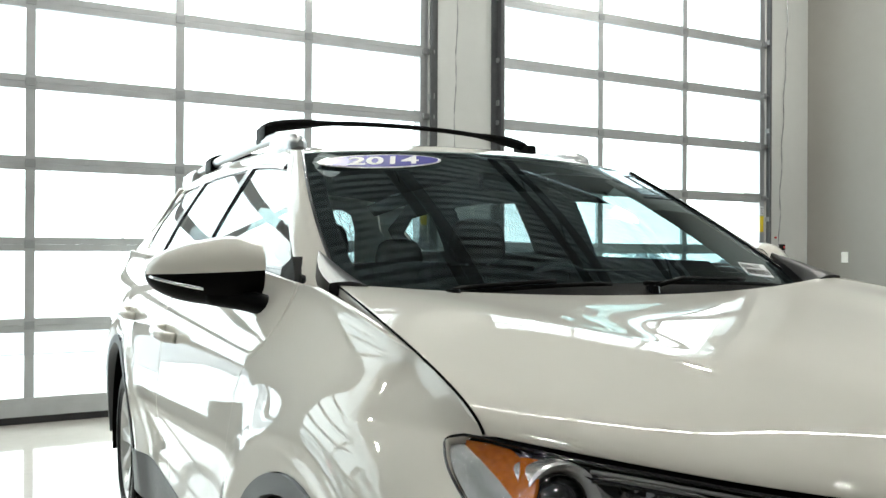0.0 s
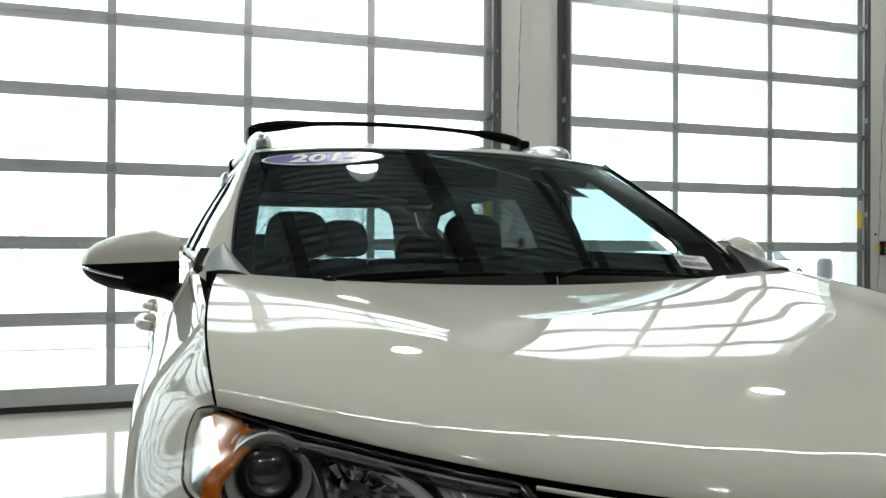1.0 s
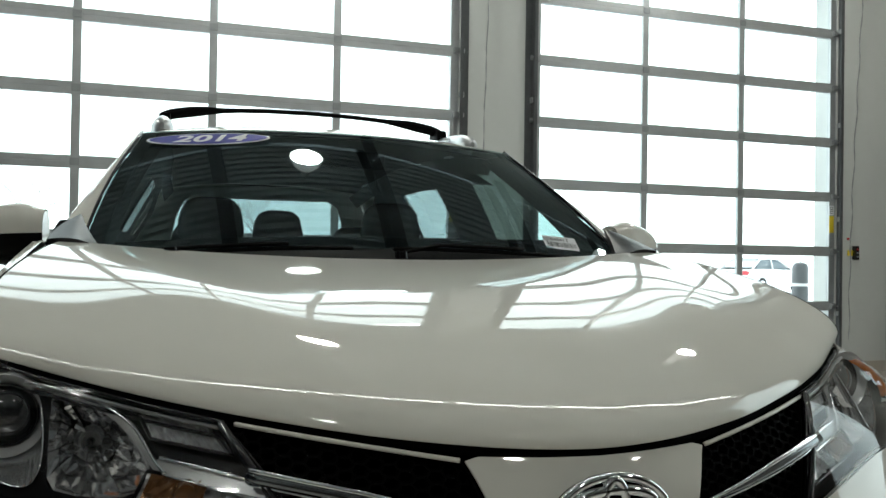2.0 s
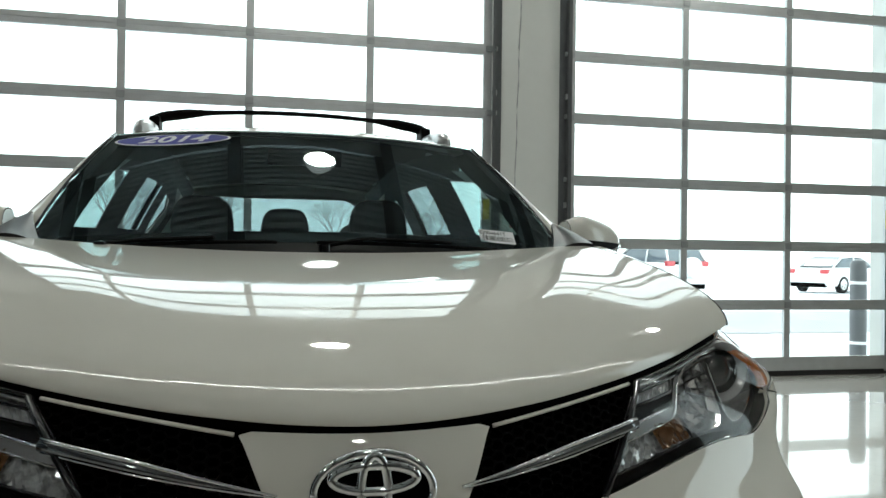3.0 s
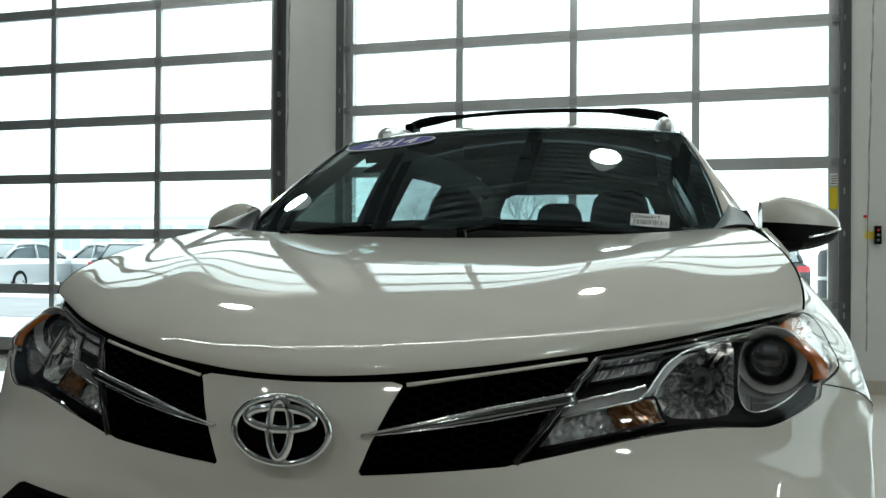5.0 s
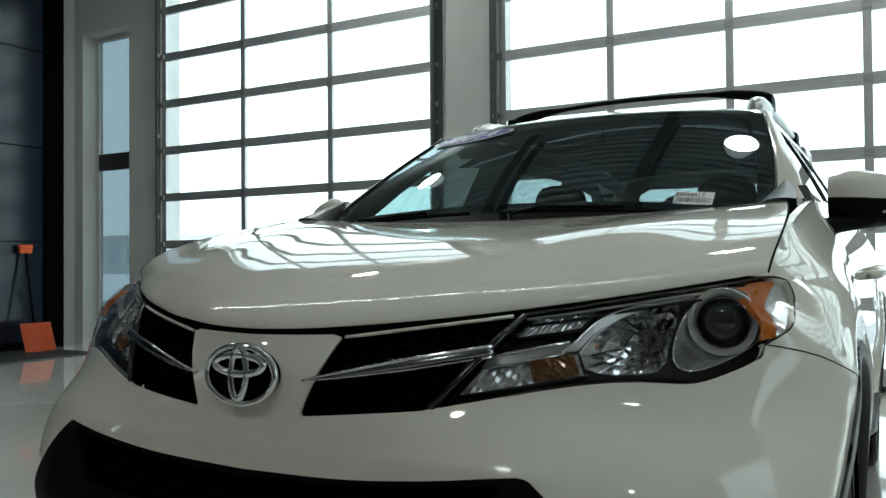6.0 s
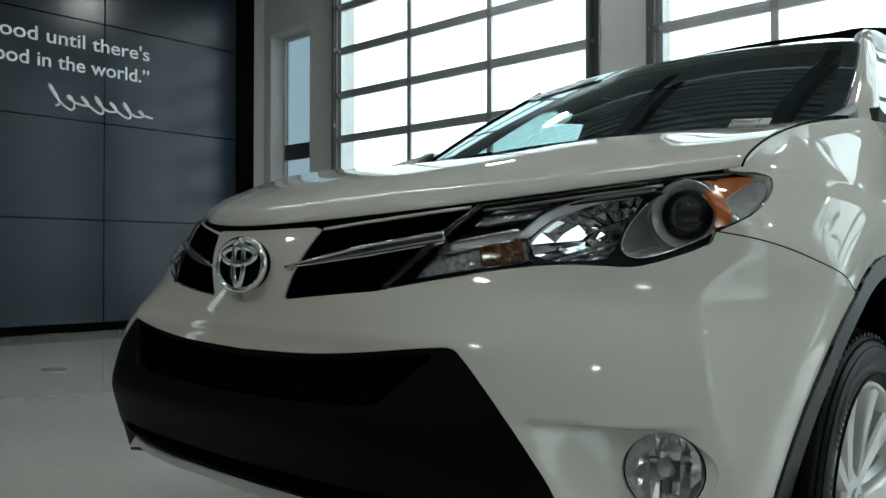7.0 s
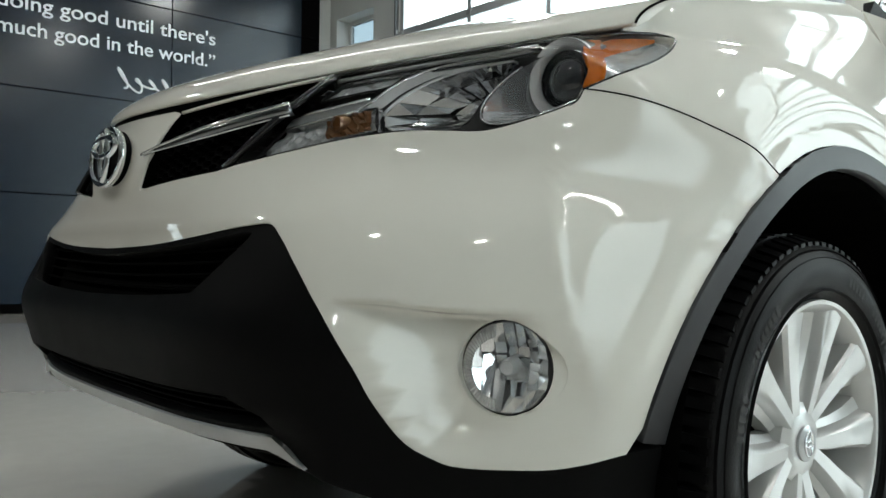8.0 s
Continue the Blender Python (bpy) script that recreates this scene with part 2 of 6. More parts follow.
def inside(poly, q):
    """Which of the points q lie inside the polygon."""
    x, y = q[:, 0], q[:, 1]
    c = np.zeros(len(q), bool)
    for (x0, y0), (x1, y1) in zip(poly, np.roll(poly, -1, 0)):
        if y0 != y1:
            c ^= ((y0 > y) != (y1 > y)) & (x < (x1 - x0) * (y - y0) / (y1 - y0) + x0)
    return c


def refine(poly, stp):
    out = []
    for a, b in zip(poly, np.roll(poly, -1, 0)):
        k = max(1, int(np.ceil(np.hypot(*(b - a)) / stp)))
        out += [a + (b - a) * i / k for i in range(k)]
    return np.array(out)


def near(poly, q, d):
    bad = np.zeros(len(q), bool)
    for p in poly:
        bad |= ((q - p) ** 2).sum(1) < d * d
    return bad


def panel(name, surf, outline, material, parent, stp=0.03, depth=0.014, holes=(), label="", flip=False, back=0.0, ratio=1.0):
    """A sheet cut out of a surface by an outline in the surface's two coordinates, its edges turned inwards by depth.
    surf maps arrays a, b to points; ratio: the second coordinate's grid step against the first's."""
    polys = [refine(np.array(p, float), stp) for p in (outline, *holes)]
    lo, hi = polys[0].min(0), polys[0].max(0)
    ga, gb = np.meshgrid(np.arange(lo[0] + stp / 2, hi[0], stp), np.arange(lo[1] + stp * ratio / 2, hi[1], stp * ratio))
    gb[:, 1::2] += 0
    grid = np.stack([ga.ravel(), gb.ravel()], -1)
    keep = inside(polys[0], grid) & ~near(polys[0], grid, stp * 0.55 * min(1, ratio))
    for h in polys[1:]:
        keep &= ~inside(h, grid) & ~near(h, grid, stp * 0.55 * min(1, ratio))
    grid = grid[keep]
    pts, edges = [], []
    for p in polys:
        k = len(pts)
        pts += list(p)
        edges += [(k + i, k + (i + 1) % len(p)) for i in range(len(p))]
    nb = len(pts)
    pts = np.array(pts + list(grid))
    from mathutils import geometry
    cv, ce, cf, _, _, _ = geometry.delaunay_2d_cdt([Vector(p) for p in pts], edges, [], 0, 1e-7)
    cv = np.array([tuple(v) for v in cv])
    cen = np.array([cv[list(f)].mean(0) for f in cf])
    ok = inside(polys[0], cen)
    for h in polys[1:]:
        ok &= ~inside(h, cen)
    tris = [list(f) for f, o in zip(cf, ok) if o]
    used = sorted({i for f in tris for i in f})
    remap = {u: i for i, u in enumerate(used)}
    cv = cv[used]
    tris = [[remap[i] for i in f] for f in tris]
    e = 1.5e-3
    P = surf(cv[:, 0], cv[:, 1])
    du = surf(cv[:, 0] + e, cv[:, 1]) - surf(cv[:, 0] - e, cv[:, 1])
    dv = surf(cv[:, 0], cv[:, 1] + e) - surf(cv[:, 0], cv[:, 1] - e)
    N = np.cross(du, dv)
    N /= np.maximum(np.linalg.norm(N, axis=1), 1e-12)[:, None]
    if flip:
        N = -N
    if back:
        P = P - N * back
    faces = []
    for f in tris:
        a, b, c = P[f[0]], P[f[1]], P[f[2]]
        faces.append(f if np.dot(np.cross(b - a, c - a), N[f[0]]) > 0 else f[::-1])
    count = {}
    for f in faces:
        for i in range(3):
            count.setdefault(tuple(sorted((f[i], f[(i + 1) % 3]))), []).append((f[i], f[(i + 1) % 3]))
    rim = [v[0] for v in count.values() if len(v) == 1]
    V, NN = list(P), list(N)
    if depth:
        side = {}
        for a, b in rim:
            d = P[b] - P[a]
            o = np.cross(d, N[a])
            o /= max(np.linalg.norm(o), 1e-12)
            for q in (a, b):
                side.setdefault(q, []).append(o)
        top, low = {}, {}
        for q, os in side.items():
            o = np.mean(os, 0)
            o /= max(np.linalg.norm(o), 1e-12)
            top[q] = len(V)
            V.append(P[q] + o * 0.0012 - N[q] * 0.0016)
            NN.append(o * 0.8 + N[q] * 0.6)
            low[q] = len(V)
            V.append(P[q] + o * 0.001 - N[q] * depth)
            NN.append(o)
        for a, b in rim:
            faces.append([b, a, top[a], top[b]])
            faces.append([top[b], top[a], low[a], low[b]])
    return mesh_ob(name, V, faces, material, parent, label, NN)


def text_mesh(name, body, size, material, m, parent=None, shear=0.0, width=None, depth=0.001, align="LEFT", bold=0.0, label=""):
    cu = bpy.data.curves.new(name, "FONT")
    cu.body, cu.size, cu.extrude, cu.shear, cu.align_x, cu.offset = body, size, depth, shear, align, bold
    tmp = new(name, cu)
    dg = bpy.context.evaluated_depsgraph_get()
    me = bpy.data.meshes.new_from_object(tmp.evaluated_get(dg))
    bpy.data.objects.remove(tmp)
    me.materials.clear()
    me.materials.append(material)
    if width:
        xs = [v.co.x for v in me.vertices]
        k = width / (max(xs) - min(xs))
        for v in me.vertices:
            v.co.x *= k
    me.transform(m)
    ob = new(name, me)
    ob.parent = parent
    if label:
        tagged(ob, label)
    return ob


# ---- the building: a showroom bay with three glazed overhead doors ----
WALL_Y = 6.108
RAIL_Z = [0.122 + 0.58 * i for i in range(9)]
DOOR_TOP = RAIL_Z[-1] + 0.05
CEIL = 6.4
ROOM_X0, ROOM_X1, ROOM_Y0 = -8.62, 6.9, -18.0
HALL_X0, HALL_X1, HALL_Y = -26.0, 24.0, -4.5
EAST_DOOR, WEST_DOOR = (-0.6, 1.4), (-15.0, -7.0)
OPENINGS = [(-6.98, -3.05), (-2.36, 1.92), (2.65, 6.2)]


def build_floor():
    bm = box(bmesh.new(), HALL_X0 - 0.3, HALL_X1 + 0.3, ROOM_Y0 - 0.3, HALL_Y + 0.3, -0.2, 0.0)
    box(bm, ROOM_X0 - 0.3, ROOM_X1 + 0.3, HALL_Y + 0.3, WALL_Y + 0.35, -0.2, 0.0)
    tagged(part("floor", bm, FLOOR_MAT), "polished pale grey showroom floor", "floor", kind="structure")


def build_walls():
    def wall(name, boxes, material, label):
        bm = bmesh.new()
        for b in boxes:
            box(bm, *b)
        return tagged(part(name, bm, material), label, "wall", kind="structure")

    y0, y1 = WALL_Y - 0.01, WALL_Y + 0.3
    xs = [ROOM_X0 - 0.3, -8.45, -7.55] + [v for o in OPENINGS for v in o] + [ROOM_X1 + 0.3]
    spans = [(xs[0], xs[1]), (xs[2], xs[3]), (xs[4], xs[5]), (xs[6], xs[7]), (xs[8], xs[9])]
    boxes = [(a, b, y0, y1, 0, CEIL) for a, b in spans]
    boxes += [(a, b, y0, y1, DOOR_TOP, CEIL) for a, b in OPENINGS]
    boxes += [(xs[1], xs[2], y0, y1, 4.1, CEIL)]
    wall("wall_north", boxes, WALL_WHITE, "white painted wall between the overhead doors")
    a, b, (c, d) = ROOM_X1, ROOM_X1 + 0.3, EAST_DOOR
    wall("wall_east", [(a, b, HALL_Y, c, 0, CEIL), (a, b, d, y0, 0, CEIL), (a, b, c, d, DOOR_TOP, CEIL)], WALL_GREY, "warm grey painted side wall")
    wall("wall_west", [(ROOM_X0 - 0.3, ROOM_X0, HALL_Y, y0, 0, CEIL)], WALL_WHITE, "white painted wall behind the dark cladding")
    # the hall behind the bay, wider to both sides
    wall("wall_south", [(HALL_X0 - 0.3, HALL_X1 + 0.3, ROOM_Y0 - 0.3, ROOM_Y0, 0, CEIL)], WALL_GREY, "plain grey rear wall")
    wall("wall_hall_east", [(HALL_X1, HALL_X1 + 0.3, ROOM_Y0, HALL_Y, 0, CEIL), (ROOM_X1 + 0.3, HALL_X1, HALL_Y, HALL_Y + 0.3, 0, CEIL)], WALL_GREY, "plain grey hall wall")
    c, d = WEST_DOOR
    wall("wall_hall_west", [(HALL_X0 - 0.3, HALL_X0, ROOM_Y0, c, 0, CEIL), (HALL_X0 - 0.3, HALL_X0, d, HALL_Y, 0, CEIL), (HALL_X0 - 0.3, HALL_X0, c, d, DOOR_TOP, CEIL), (HALL_X0, ROOM_X0 - 0.3, HALL_Y, HALL_Y + 0.3, 0, CEIL)], WALL_GREY, "plain grey hall wall")
    # base tiles along the piers
    for a, b in spans[1:]:
        tagged(box_part("baseboard", (max(a, ROOM_X0), min(b, ROOM_X1), y0 - 0.012, y0 - 0.0005, 0.002, 0.11), BASEBOARD, bevel=0.003), "beige tile baseboard", "baseboard", kind="structure")
    tagged(box_part("baseboard", (ROOM_X1 - 0.012, ROOM_X1 - 0.0005, EAST_DOOR[1], y0 - 0.012, 0.002, 0.11), BASEBOARD, bevel=0.003), "beige tile baseboard", "baseboard", kind="structure")


def overhead_door(x0, x1, cols, label):
    """A sectional door: stiles, rails and mullions of aluminium round clear panes, with hinges, tracks and a bottom seal."""
    d = thing("overhead_door", label, "overhead door", pose(0, 0, 0), "overhead doors", "structure")
    y0, y1 = WALL_Y + 0.0, WALL_Y + 0.045
    top = RAIL_Z[-1]
    st = 0.075
    for a in (x0 + 0.005, x1 - st - 0.005):
        box_part("stile", (a, a + st, y0, y1, 0.03, top + 0.04), ALU, d, bevel=0.004)
    gx0, gx1 = x0 + 0.005 + st, x1 - 0.005 - st
    pitch = (gx1 - gx0) / cols
    rail = None
    for i, z in enumerate(RAIL_Z):
        h = 0.05 if i else 0.065
        # each section ends in its own rail: two rails with a fine joint between
        for a, b in ((z - h, z - 0.0002), (z + 0.0002, z + h)) if i else ((z - 0.07, z + h),):
            box_part("rail", (gx0, gx1, y0 + 0.001, y1 - 0.001, a, b), ALU, d, bevel=0.004)
    bm0 = bmesh.new()
    for i in range(len(RAIL_Z) - 1):
        za, zb = RAIL_Z[i] + (0.05 if i else 0.065), RAIL_Z[i + 1] - 0.05
        for c in range(1, cols):
            xm = gx0 + pitch * c
            box_part("mullion", (xm - 0.033, xm + 0.033, y0 + 0.003, y1 - 0.003, za, zb), ALU, d, bevel=0.003)
        for c in range(cols):
            pa, pb = gx0 + pitch * c + (0.033 if c else 0), gx0 + pitch * (c + 1) - (0.033 if c < cols - 1 else 0)
            p = box_part("pane", (pa, pb, y0 + 0.02, y0 + 0.028, za, zb), DOOR_GLASS, d)
            p.visible_shadow = False
    # hinges over each joint at the mullions, roller hinges at the stiles
    for i, z in enumerate(RAIL_Z[1:-1]):
        for c in range(1, cols):
            xm = gx0 + pitch * c
            box_part("hinge", (xm - 0.035, xm + 0.035, y0 - 0.012, y0 + 0.0005, z - 0.03, z + 0.03), STEEL, d, bevel=0.006)
        for xm, s in ((x0 + 0.03, -1), (x1 - 0.03, 1)):
            h = box_part("roller_hinge", (xm - 0.03, xm + 0.03, y0 - 0.03, y0 + 0.0005, z - 0.028, z + 0.028), STEEL, d, bevel=0.008)
            lathe("roller", [(0, -0.012), (0.022, -0.012), (0.022, 0.012), (0, 0.012)], STEEL, d, Matrix.Translation((xm + s * 0.055, y0 - 0.035, z)) @ pose(0, 0, 0, 0, 90, 0), 14)
            lathe("roller_stem", [(0, -0.04), (0.006, -0.04), (0.006, 0.04), (0, 0.04)], STEEL, d, Matrix.Translation((xm + s * 0.03, y0 - 0.035, z)) @ pose(0, 0, 0, 0, 90, 0), 8)
    box_part("bottom_seal", (x0 + 0.01, x1 - 0.01, y0 + 0.005, y1 - 0.005, 0.001, 0.05), SEAL, d)
    # vertical tracks of folded steel
    for xm, s in ((x0 - 0.015, -1), (x1 + 0.015, 1)):
        bm = bmesh.new()
        box(bm, xm - 0.004, xm + 0.004, y0 - 0.075, y0 - 0.011, 0.05, 4.9)
        box(bm, min(xm, xm - s * 0.03), max(xm, xm - s * 0.03), y0 - 0.082, y0 - 0.0755, 0.05, 4.9)
        part("track", bm, TRACK_STEEL, d)
        bm = bmesh.new()
        box(bm, xm + s * 0.0045, xm + s * 0.07 if s > 0 else xm + s * 0.07, y0 - 0.02, y0 - 0.0145, 0.05, 4.9) if s > 0 else box(bm, xm - 0.07, xm - 0.0045, y0 - 0.02, y0 - 0.0145, 0.05, 4.9)
        part("track_angle", bm, TRACK_STEEL, d)
        for z in (0.6, 1.6, 2.6, 3.6):
            box_part("track_bracket", (xm - 0.02, xm + 0.02, y0 - 0.06, y0 - 0.0105, z, z + 0.05), STEEL, d, bevel=0.004)
    return d


def shop_window(x0, x1, cols, top, at, glass):
    """Tall fixed glazing between slim posts."""
    d = thing("window", "tall fixed shop window in slim aluminium posts", "window", at, kind="structure")
    y0, w = WALL_Y, (x1 - x0) / cols
    for c in range(cols + 1):
        xm = x0 + w * c
        box_part("post", (max(xm - 0.03, x0), min(xm + 0.03, x1), y0, y0 + 0.06, 0.0, top), ALU, d, bevel=0.004)
    for c in range(cols):
        a, b = x0 + w * c + 0.03, x0 + w * (c + 1) - 0.03
        box_part("window_sill", (a, b, y0, y0 + 0.06, 0.0, 0.08), ALU, d, bevel=0.004)
        p = box_part("pane", (a, b, y0 + 0.02, y0 + 0.028, 0.08, top), glass, d)
        p.visible_shadow = False


def hoist_chain(x, z0, z1, lean):
    """A hanging loop of links beside a door."""
    c = thing("hoist_chain", "grey steel hand chain hanging beside the overhead door", "chain", pose(x, WALL_Y - 0.12, 0), "hoist chains")
    n = 70
    P = [(lean * (1 - math.cos(math.pi * i / n)) / 2, 0.01 * math.sin(i), z1 + (z0 - z1) * i / n) for i in range(n + 1)]
    tube("chain_run", P, 0.006, STEEL, c, n=6, taper=[1.25 if i % 2 else 0.7 for i in range(n + 1)])
    return c


def side_window():
    w = thing("window_1", "narrow white-framed window with a dark transom", "window", pose(0, 0, 0), kind="structure")
    x0, x1, y = -8.45, -7.55, WALL_Y + 0.2
    for nm, d in (("window_frame", (x0, x0 + 0.06, y, y + 0.06, 0.05, 4.1)), ("window_frame", (x1 - 0.06, x1, y, y + 0.06, 0.05, 4.1)),
                  ("window_frame", (x0 + 0.06, x1 - 0.06, y, y + 0.06, 4.04, 4.1)), ("window_sill", (x0 + 0.06, x1 - 0.06, y, y + 0.06, 0.05, 0.13))):
        box_part(nm, d, WALL_WHITE, w, bevel=0.004)
    box_part("transom", (x0 + 0.06, x1 - 0.06, y - 0.01, y + 0.05, 2.3, 2.52), GREY_PLASTIC, w, bevel=0.004)
    for a, b in ((0.13, 2.3), (2.52, 4.04)):
        p = box_part("pane", (x0 + 0.06, x1 - 0.06, y + 0.025, y + 0.033, a, b), BLUE_PANE, w)
        p.visible_shadow = False


def letters(name, body, size, material, m, parent, width, depth, align, bold):
    """A line of lettering, each letter a part of its own."""
    ob = text_mesh(name, body, size, material, Matrix.Identity(4), None, width=width, depth=depth, align=align, bold=bold)
    src = bmesh.new()
    src.from_mesh(ob.data)
    me = ob.data
    bpy.data.objects.remove(ob)
    bpy.data.meshes.remove(me)
    seen, isles = set(), []
    for v in src.verts:
        if v in seen:
            continue
        todo, isle = [v], []
        seen.add(v)
        while todo:
            u = todo.pop()
            isle.append(u)
            for e in u.link_edges:
                w = e.other_vert(u)
                if w not in seen:
                    seen.add(w)
                    todo.append(w)
        xs = [u.co.x for u in isle]
        isles.append([min(xs), max(xs), isle])
    isles.sort(key=lambda q: q[0])
    merged = []
    for a, b, isle in isles:
        if merged and min(b, merged[-1][1]) - max(a, merged[-1][0]) > 0.4 * min(b - a, merged[-1][1] - merged[-1][0]):
            merged[-1] = [min(a, merged[-1][0]), max(b, merged[-1][1]), merged[-1][2] + isle]
        else:
            merged.append([a, b, isle])
    for a, b, isle in merged:
        bm = bmesh.new()
        copy = {u: bm.verts.new(m @ u.co) for u in isle}
        for f in {f for u in isle for f in u.link_faces}:
            bm.faces.new([copy[u] for u in f.verts])
        part(name, bm, material, parent)
    src.free()


def cladding():
    """Dark lacquered wall panels with open joints, and the lettering on them."""
    cl = thing("wall_cladding", "navy blue lacquered wall panels with fine joints", "wall panel", pose(0, 0, 0), kind="structure")
    x = -8.336
    ys = [5.74, 5.44, 3.6, 1.63, -0.34, -2.31, -4.28]
    zs = [0.1, 1.33, 2.5, 3.7, 4.9, CEIL - 0.02]
    for a, b in zip(ys[1:], ys):
        for c, d in zip(zs, zs[1:]):
            box_part("panel" if b < 5.7 else "edge_strip", (x - 0.02, x, a + 0.006, b - 0.006, c + 0.006, d - 0.006), NAVY if b < 5.7 else DARK_VOID, cl, bevel=0.002)
    box_part("backing", (ROOM_X0 + 0.001, x - 0.0205, -4.28, 5.74, 0.0, CEIL - 0.01), DARK_VOID, cl)
    box_part("plinth", (x - 0.0204, x - 0.004, -4.28, 5.735, 0.0, 0.1), DARK_VOID, cl)
    m = Matrix.Translation((x + 0.002, 4.18, 0)) @ Matrix(((0, 0, 1, 0), (1, 0, 0, 0), (0, 1, 0, 0), (0, 0, 0, 1)))
    s = thing("wall_lettering", "white lettering of a quotation on the navy wall", "lettering", pose(0, 0, 0))
    for body, z, wd in (("doing good until there's", 3.36, 2.53), ("much good in the world.\u201d", 3.075, 2.53)):
        letters("letter", body, 0.23, TEXT_WHITE, m @ Matrix.Translation((0, z, 0)), s, width=wd, depth=0.003, align="RIGHT", bold=0.002)
    # flowing stroke under the lettering
    P = []
    for i in range(260):
        t = i / 259
        w = 2 * math.pi * 7 * t
        tall = float(np.interp(7 * t, [0, 0.5, 1, 1.5, 2, 3, 3.5, 4, 5, 5.5, 6, 7], [0.1, 0.16, 0.13, 0.05, 0.04, 0.11, 0.12, 0.05, 0.1, 0.11, 0.05, 0.03]))
        P.append((x + 0.004, 2.95 + 1.22 * t + 0.06 * math.sin(w + 0.6) + 0.35 * tall * math.cos(w), 2.74 - 0.07 * t - tall * math.cos(w) * 0.9))
    tube("stroke", P, 0.014, TEXT_WHITE, s, n=6)


def ceiling():
    """Ribbed steel deck on dark beams and open joists."""
    bm = bmesh.new()
    y, prof = ROOM_Y0, []
    while y < WALL_Y:
        prof += [(y, CEIL), (y + 0.085, CEIL), (y + 0.086, CEIL + 0.19), (y + 0.154, CEIL + 0.19)]
        y += 0.155
    prof = [p for p in prof if p[0] < WALL_Y]
    for x0, x1, sel in ((HALL_X0, HALL_X1, [p for p in prof if p[0] <= HALL_Y + 0.3]), (ROOM_X0 - 0.2, ROOM_X1 + 0.2, [p for p in prof if p[0] >= HALL_Y])):
        rows = [[bm.verts.new((xx, a, b)) for a, b in sel] for xx in (x0, x1)]
        for i in range(len(sel) - 1):
            bm.faces.new((rows[0][i], rows[0][i + 1], rows[1][i + 1], rows[1][i]))
    box(bm, HALL_X0 - 0.3, HALL_X1 + 0.3, ROOM_Y0 - 0.3, HALL_Y + 0.3, CEIL + 0.2, CEIL + 0.36)
    box(bm, ROOM_X0 - 0.3, ROOM_X1 + 0.3, HALL_Y + 0.3, WALL_Y + 0.35, CEIL + 0.2, CEIL + 0.36)
    tagged(part("ceiling", bm, DECK), "white ribbed steel roof deck", "ceiling", kind="structure")
    for xx in (-7.25, -5.05, -2.85, -0.65, 1.55, 3.75, 5.95):
        j = thing("roof_joist", "grey open-web steel roof joist", "joist", pose(xx, 0, 0), "roof joists", "structure")
        for z in (CEIL - 0.06, CEIL - 0.55):
            box_part("chord", (-0.085, 0.085, ROOM_Y0 + 0.01, WALL_Y - 0.03, z, z + 0.05), BEAM, j)
        k = 0
        y = ROOM_Y0 + 0.1
        while y < WALL_Y - 0.7:
            a, b = (CEIL - 0.5, CEIL - 0.06) if k % 2 else (CEIL - 0.06, CEIL - 0.5)
            tube("web", [(0, y, a), (0, y + 0.6, b)], 0.014, BEAM, j, n=6)
            y += 0.6
            k += 1
    for yy in (2.2, -3.4):
        box_part_ob = box_part("roof_beam", (ROOM_X0 + 0.01, ROOM_X1 - 0.01, yy - 0.1, yy + 0.1, CEIL - 0.95, CEIL - 0.551), BEAM)
        tagged(box_part_ob, "dark steel roof beam", "beam", "roof beams", "structure")


def high_bay(x, y, z, power):
    """A round high-bay lamp on a cord."""
    h = thing("high_bay_lamp", "round white high-bay lamp hanging from the roof", "ceiling lamp", pose(x, y, z), "high-bay lamps")
    lathe("housing", [(0.0, 0.6), (0.055, 0.6), (0.065, 0.4), (0.0, 0.4)], LAMP_HOUSING, h)
    lathe("bell", [(0.06, 0.4), (0.1, 0.37), (0.15, 0.26), (0.195, 0.08), (0.202, 0.0)], BELL_GLOW, h)
    lathe("diffuser", [(0.0, 0.02), (0.19, 0.02)], LAMP_GLOW, h)
    tube("cord", [(0, 0, 0.6), (0, 0, CEIL - z)], 0.006, BEAM, h)
    l = new("high_bay_light", bpy.data.lights.new("high_bay_light", "AREA"))
    l.data.shape, l.data.size, l.data.energy, l.data.color = "DISK", 0.37, power, (1, 0.97, 0.91)
    l.matrix_world = Matrix.Translation((x, y, z + 0.008))


def strip_lamp(x, y, z):
    """A linear ceiling lamp."""
    s = thing("strip_lamp", "white linear ceiling lamp hanging on wires", "ceiling lamp", pose(x, y, z), "strip lamps")
    part("body", box(bmesh.new(), -0.6, 0.6, -0.05, 0.05, 0.0, 0.07, 0.01), LAMP_HOUSING, s)
    part("diffuser", box(bmesh.new(), -0.58, 0.58, -0.035, 0.035, -0.02, -0.0005, 0.004), STRIP_GLOW, s)
    for dx in (-0.5, 0.5):
        tube("wire", [(dx, 0, 0.07), (dx, 0, CEIL - z)], 0.003, BEAM, s, n=5)


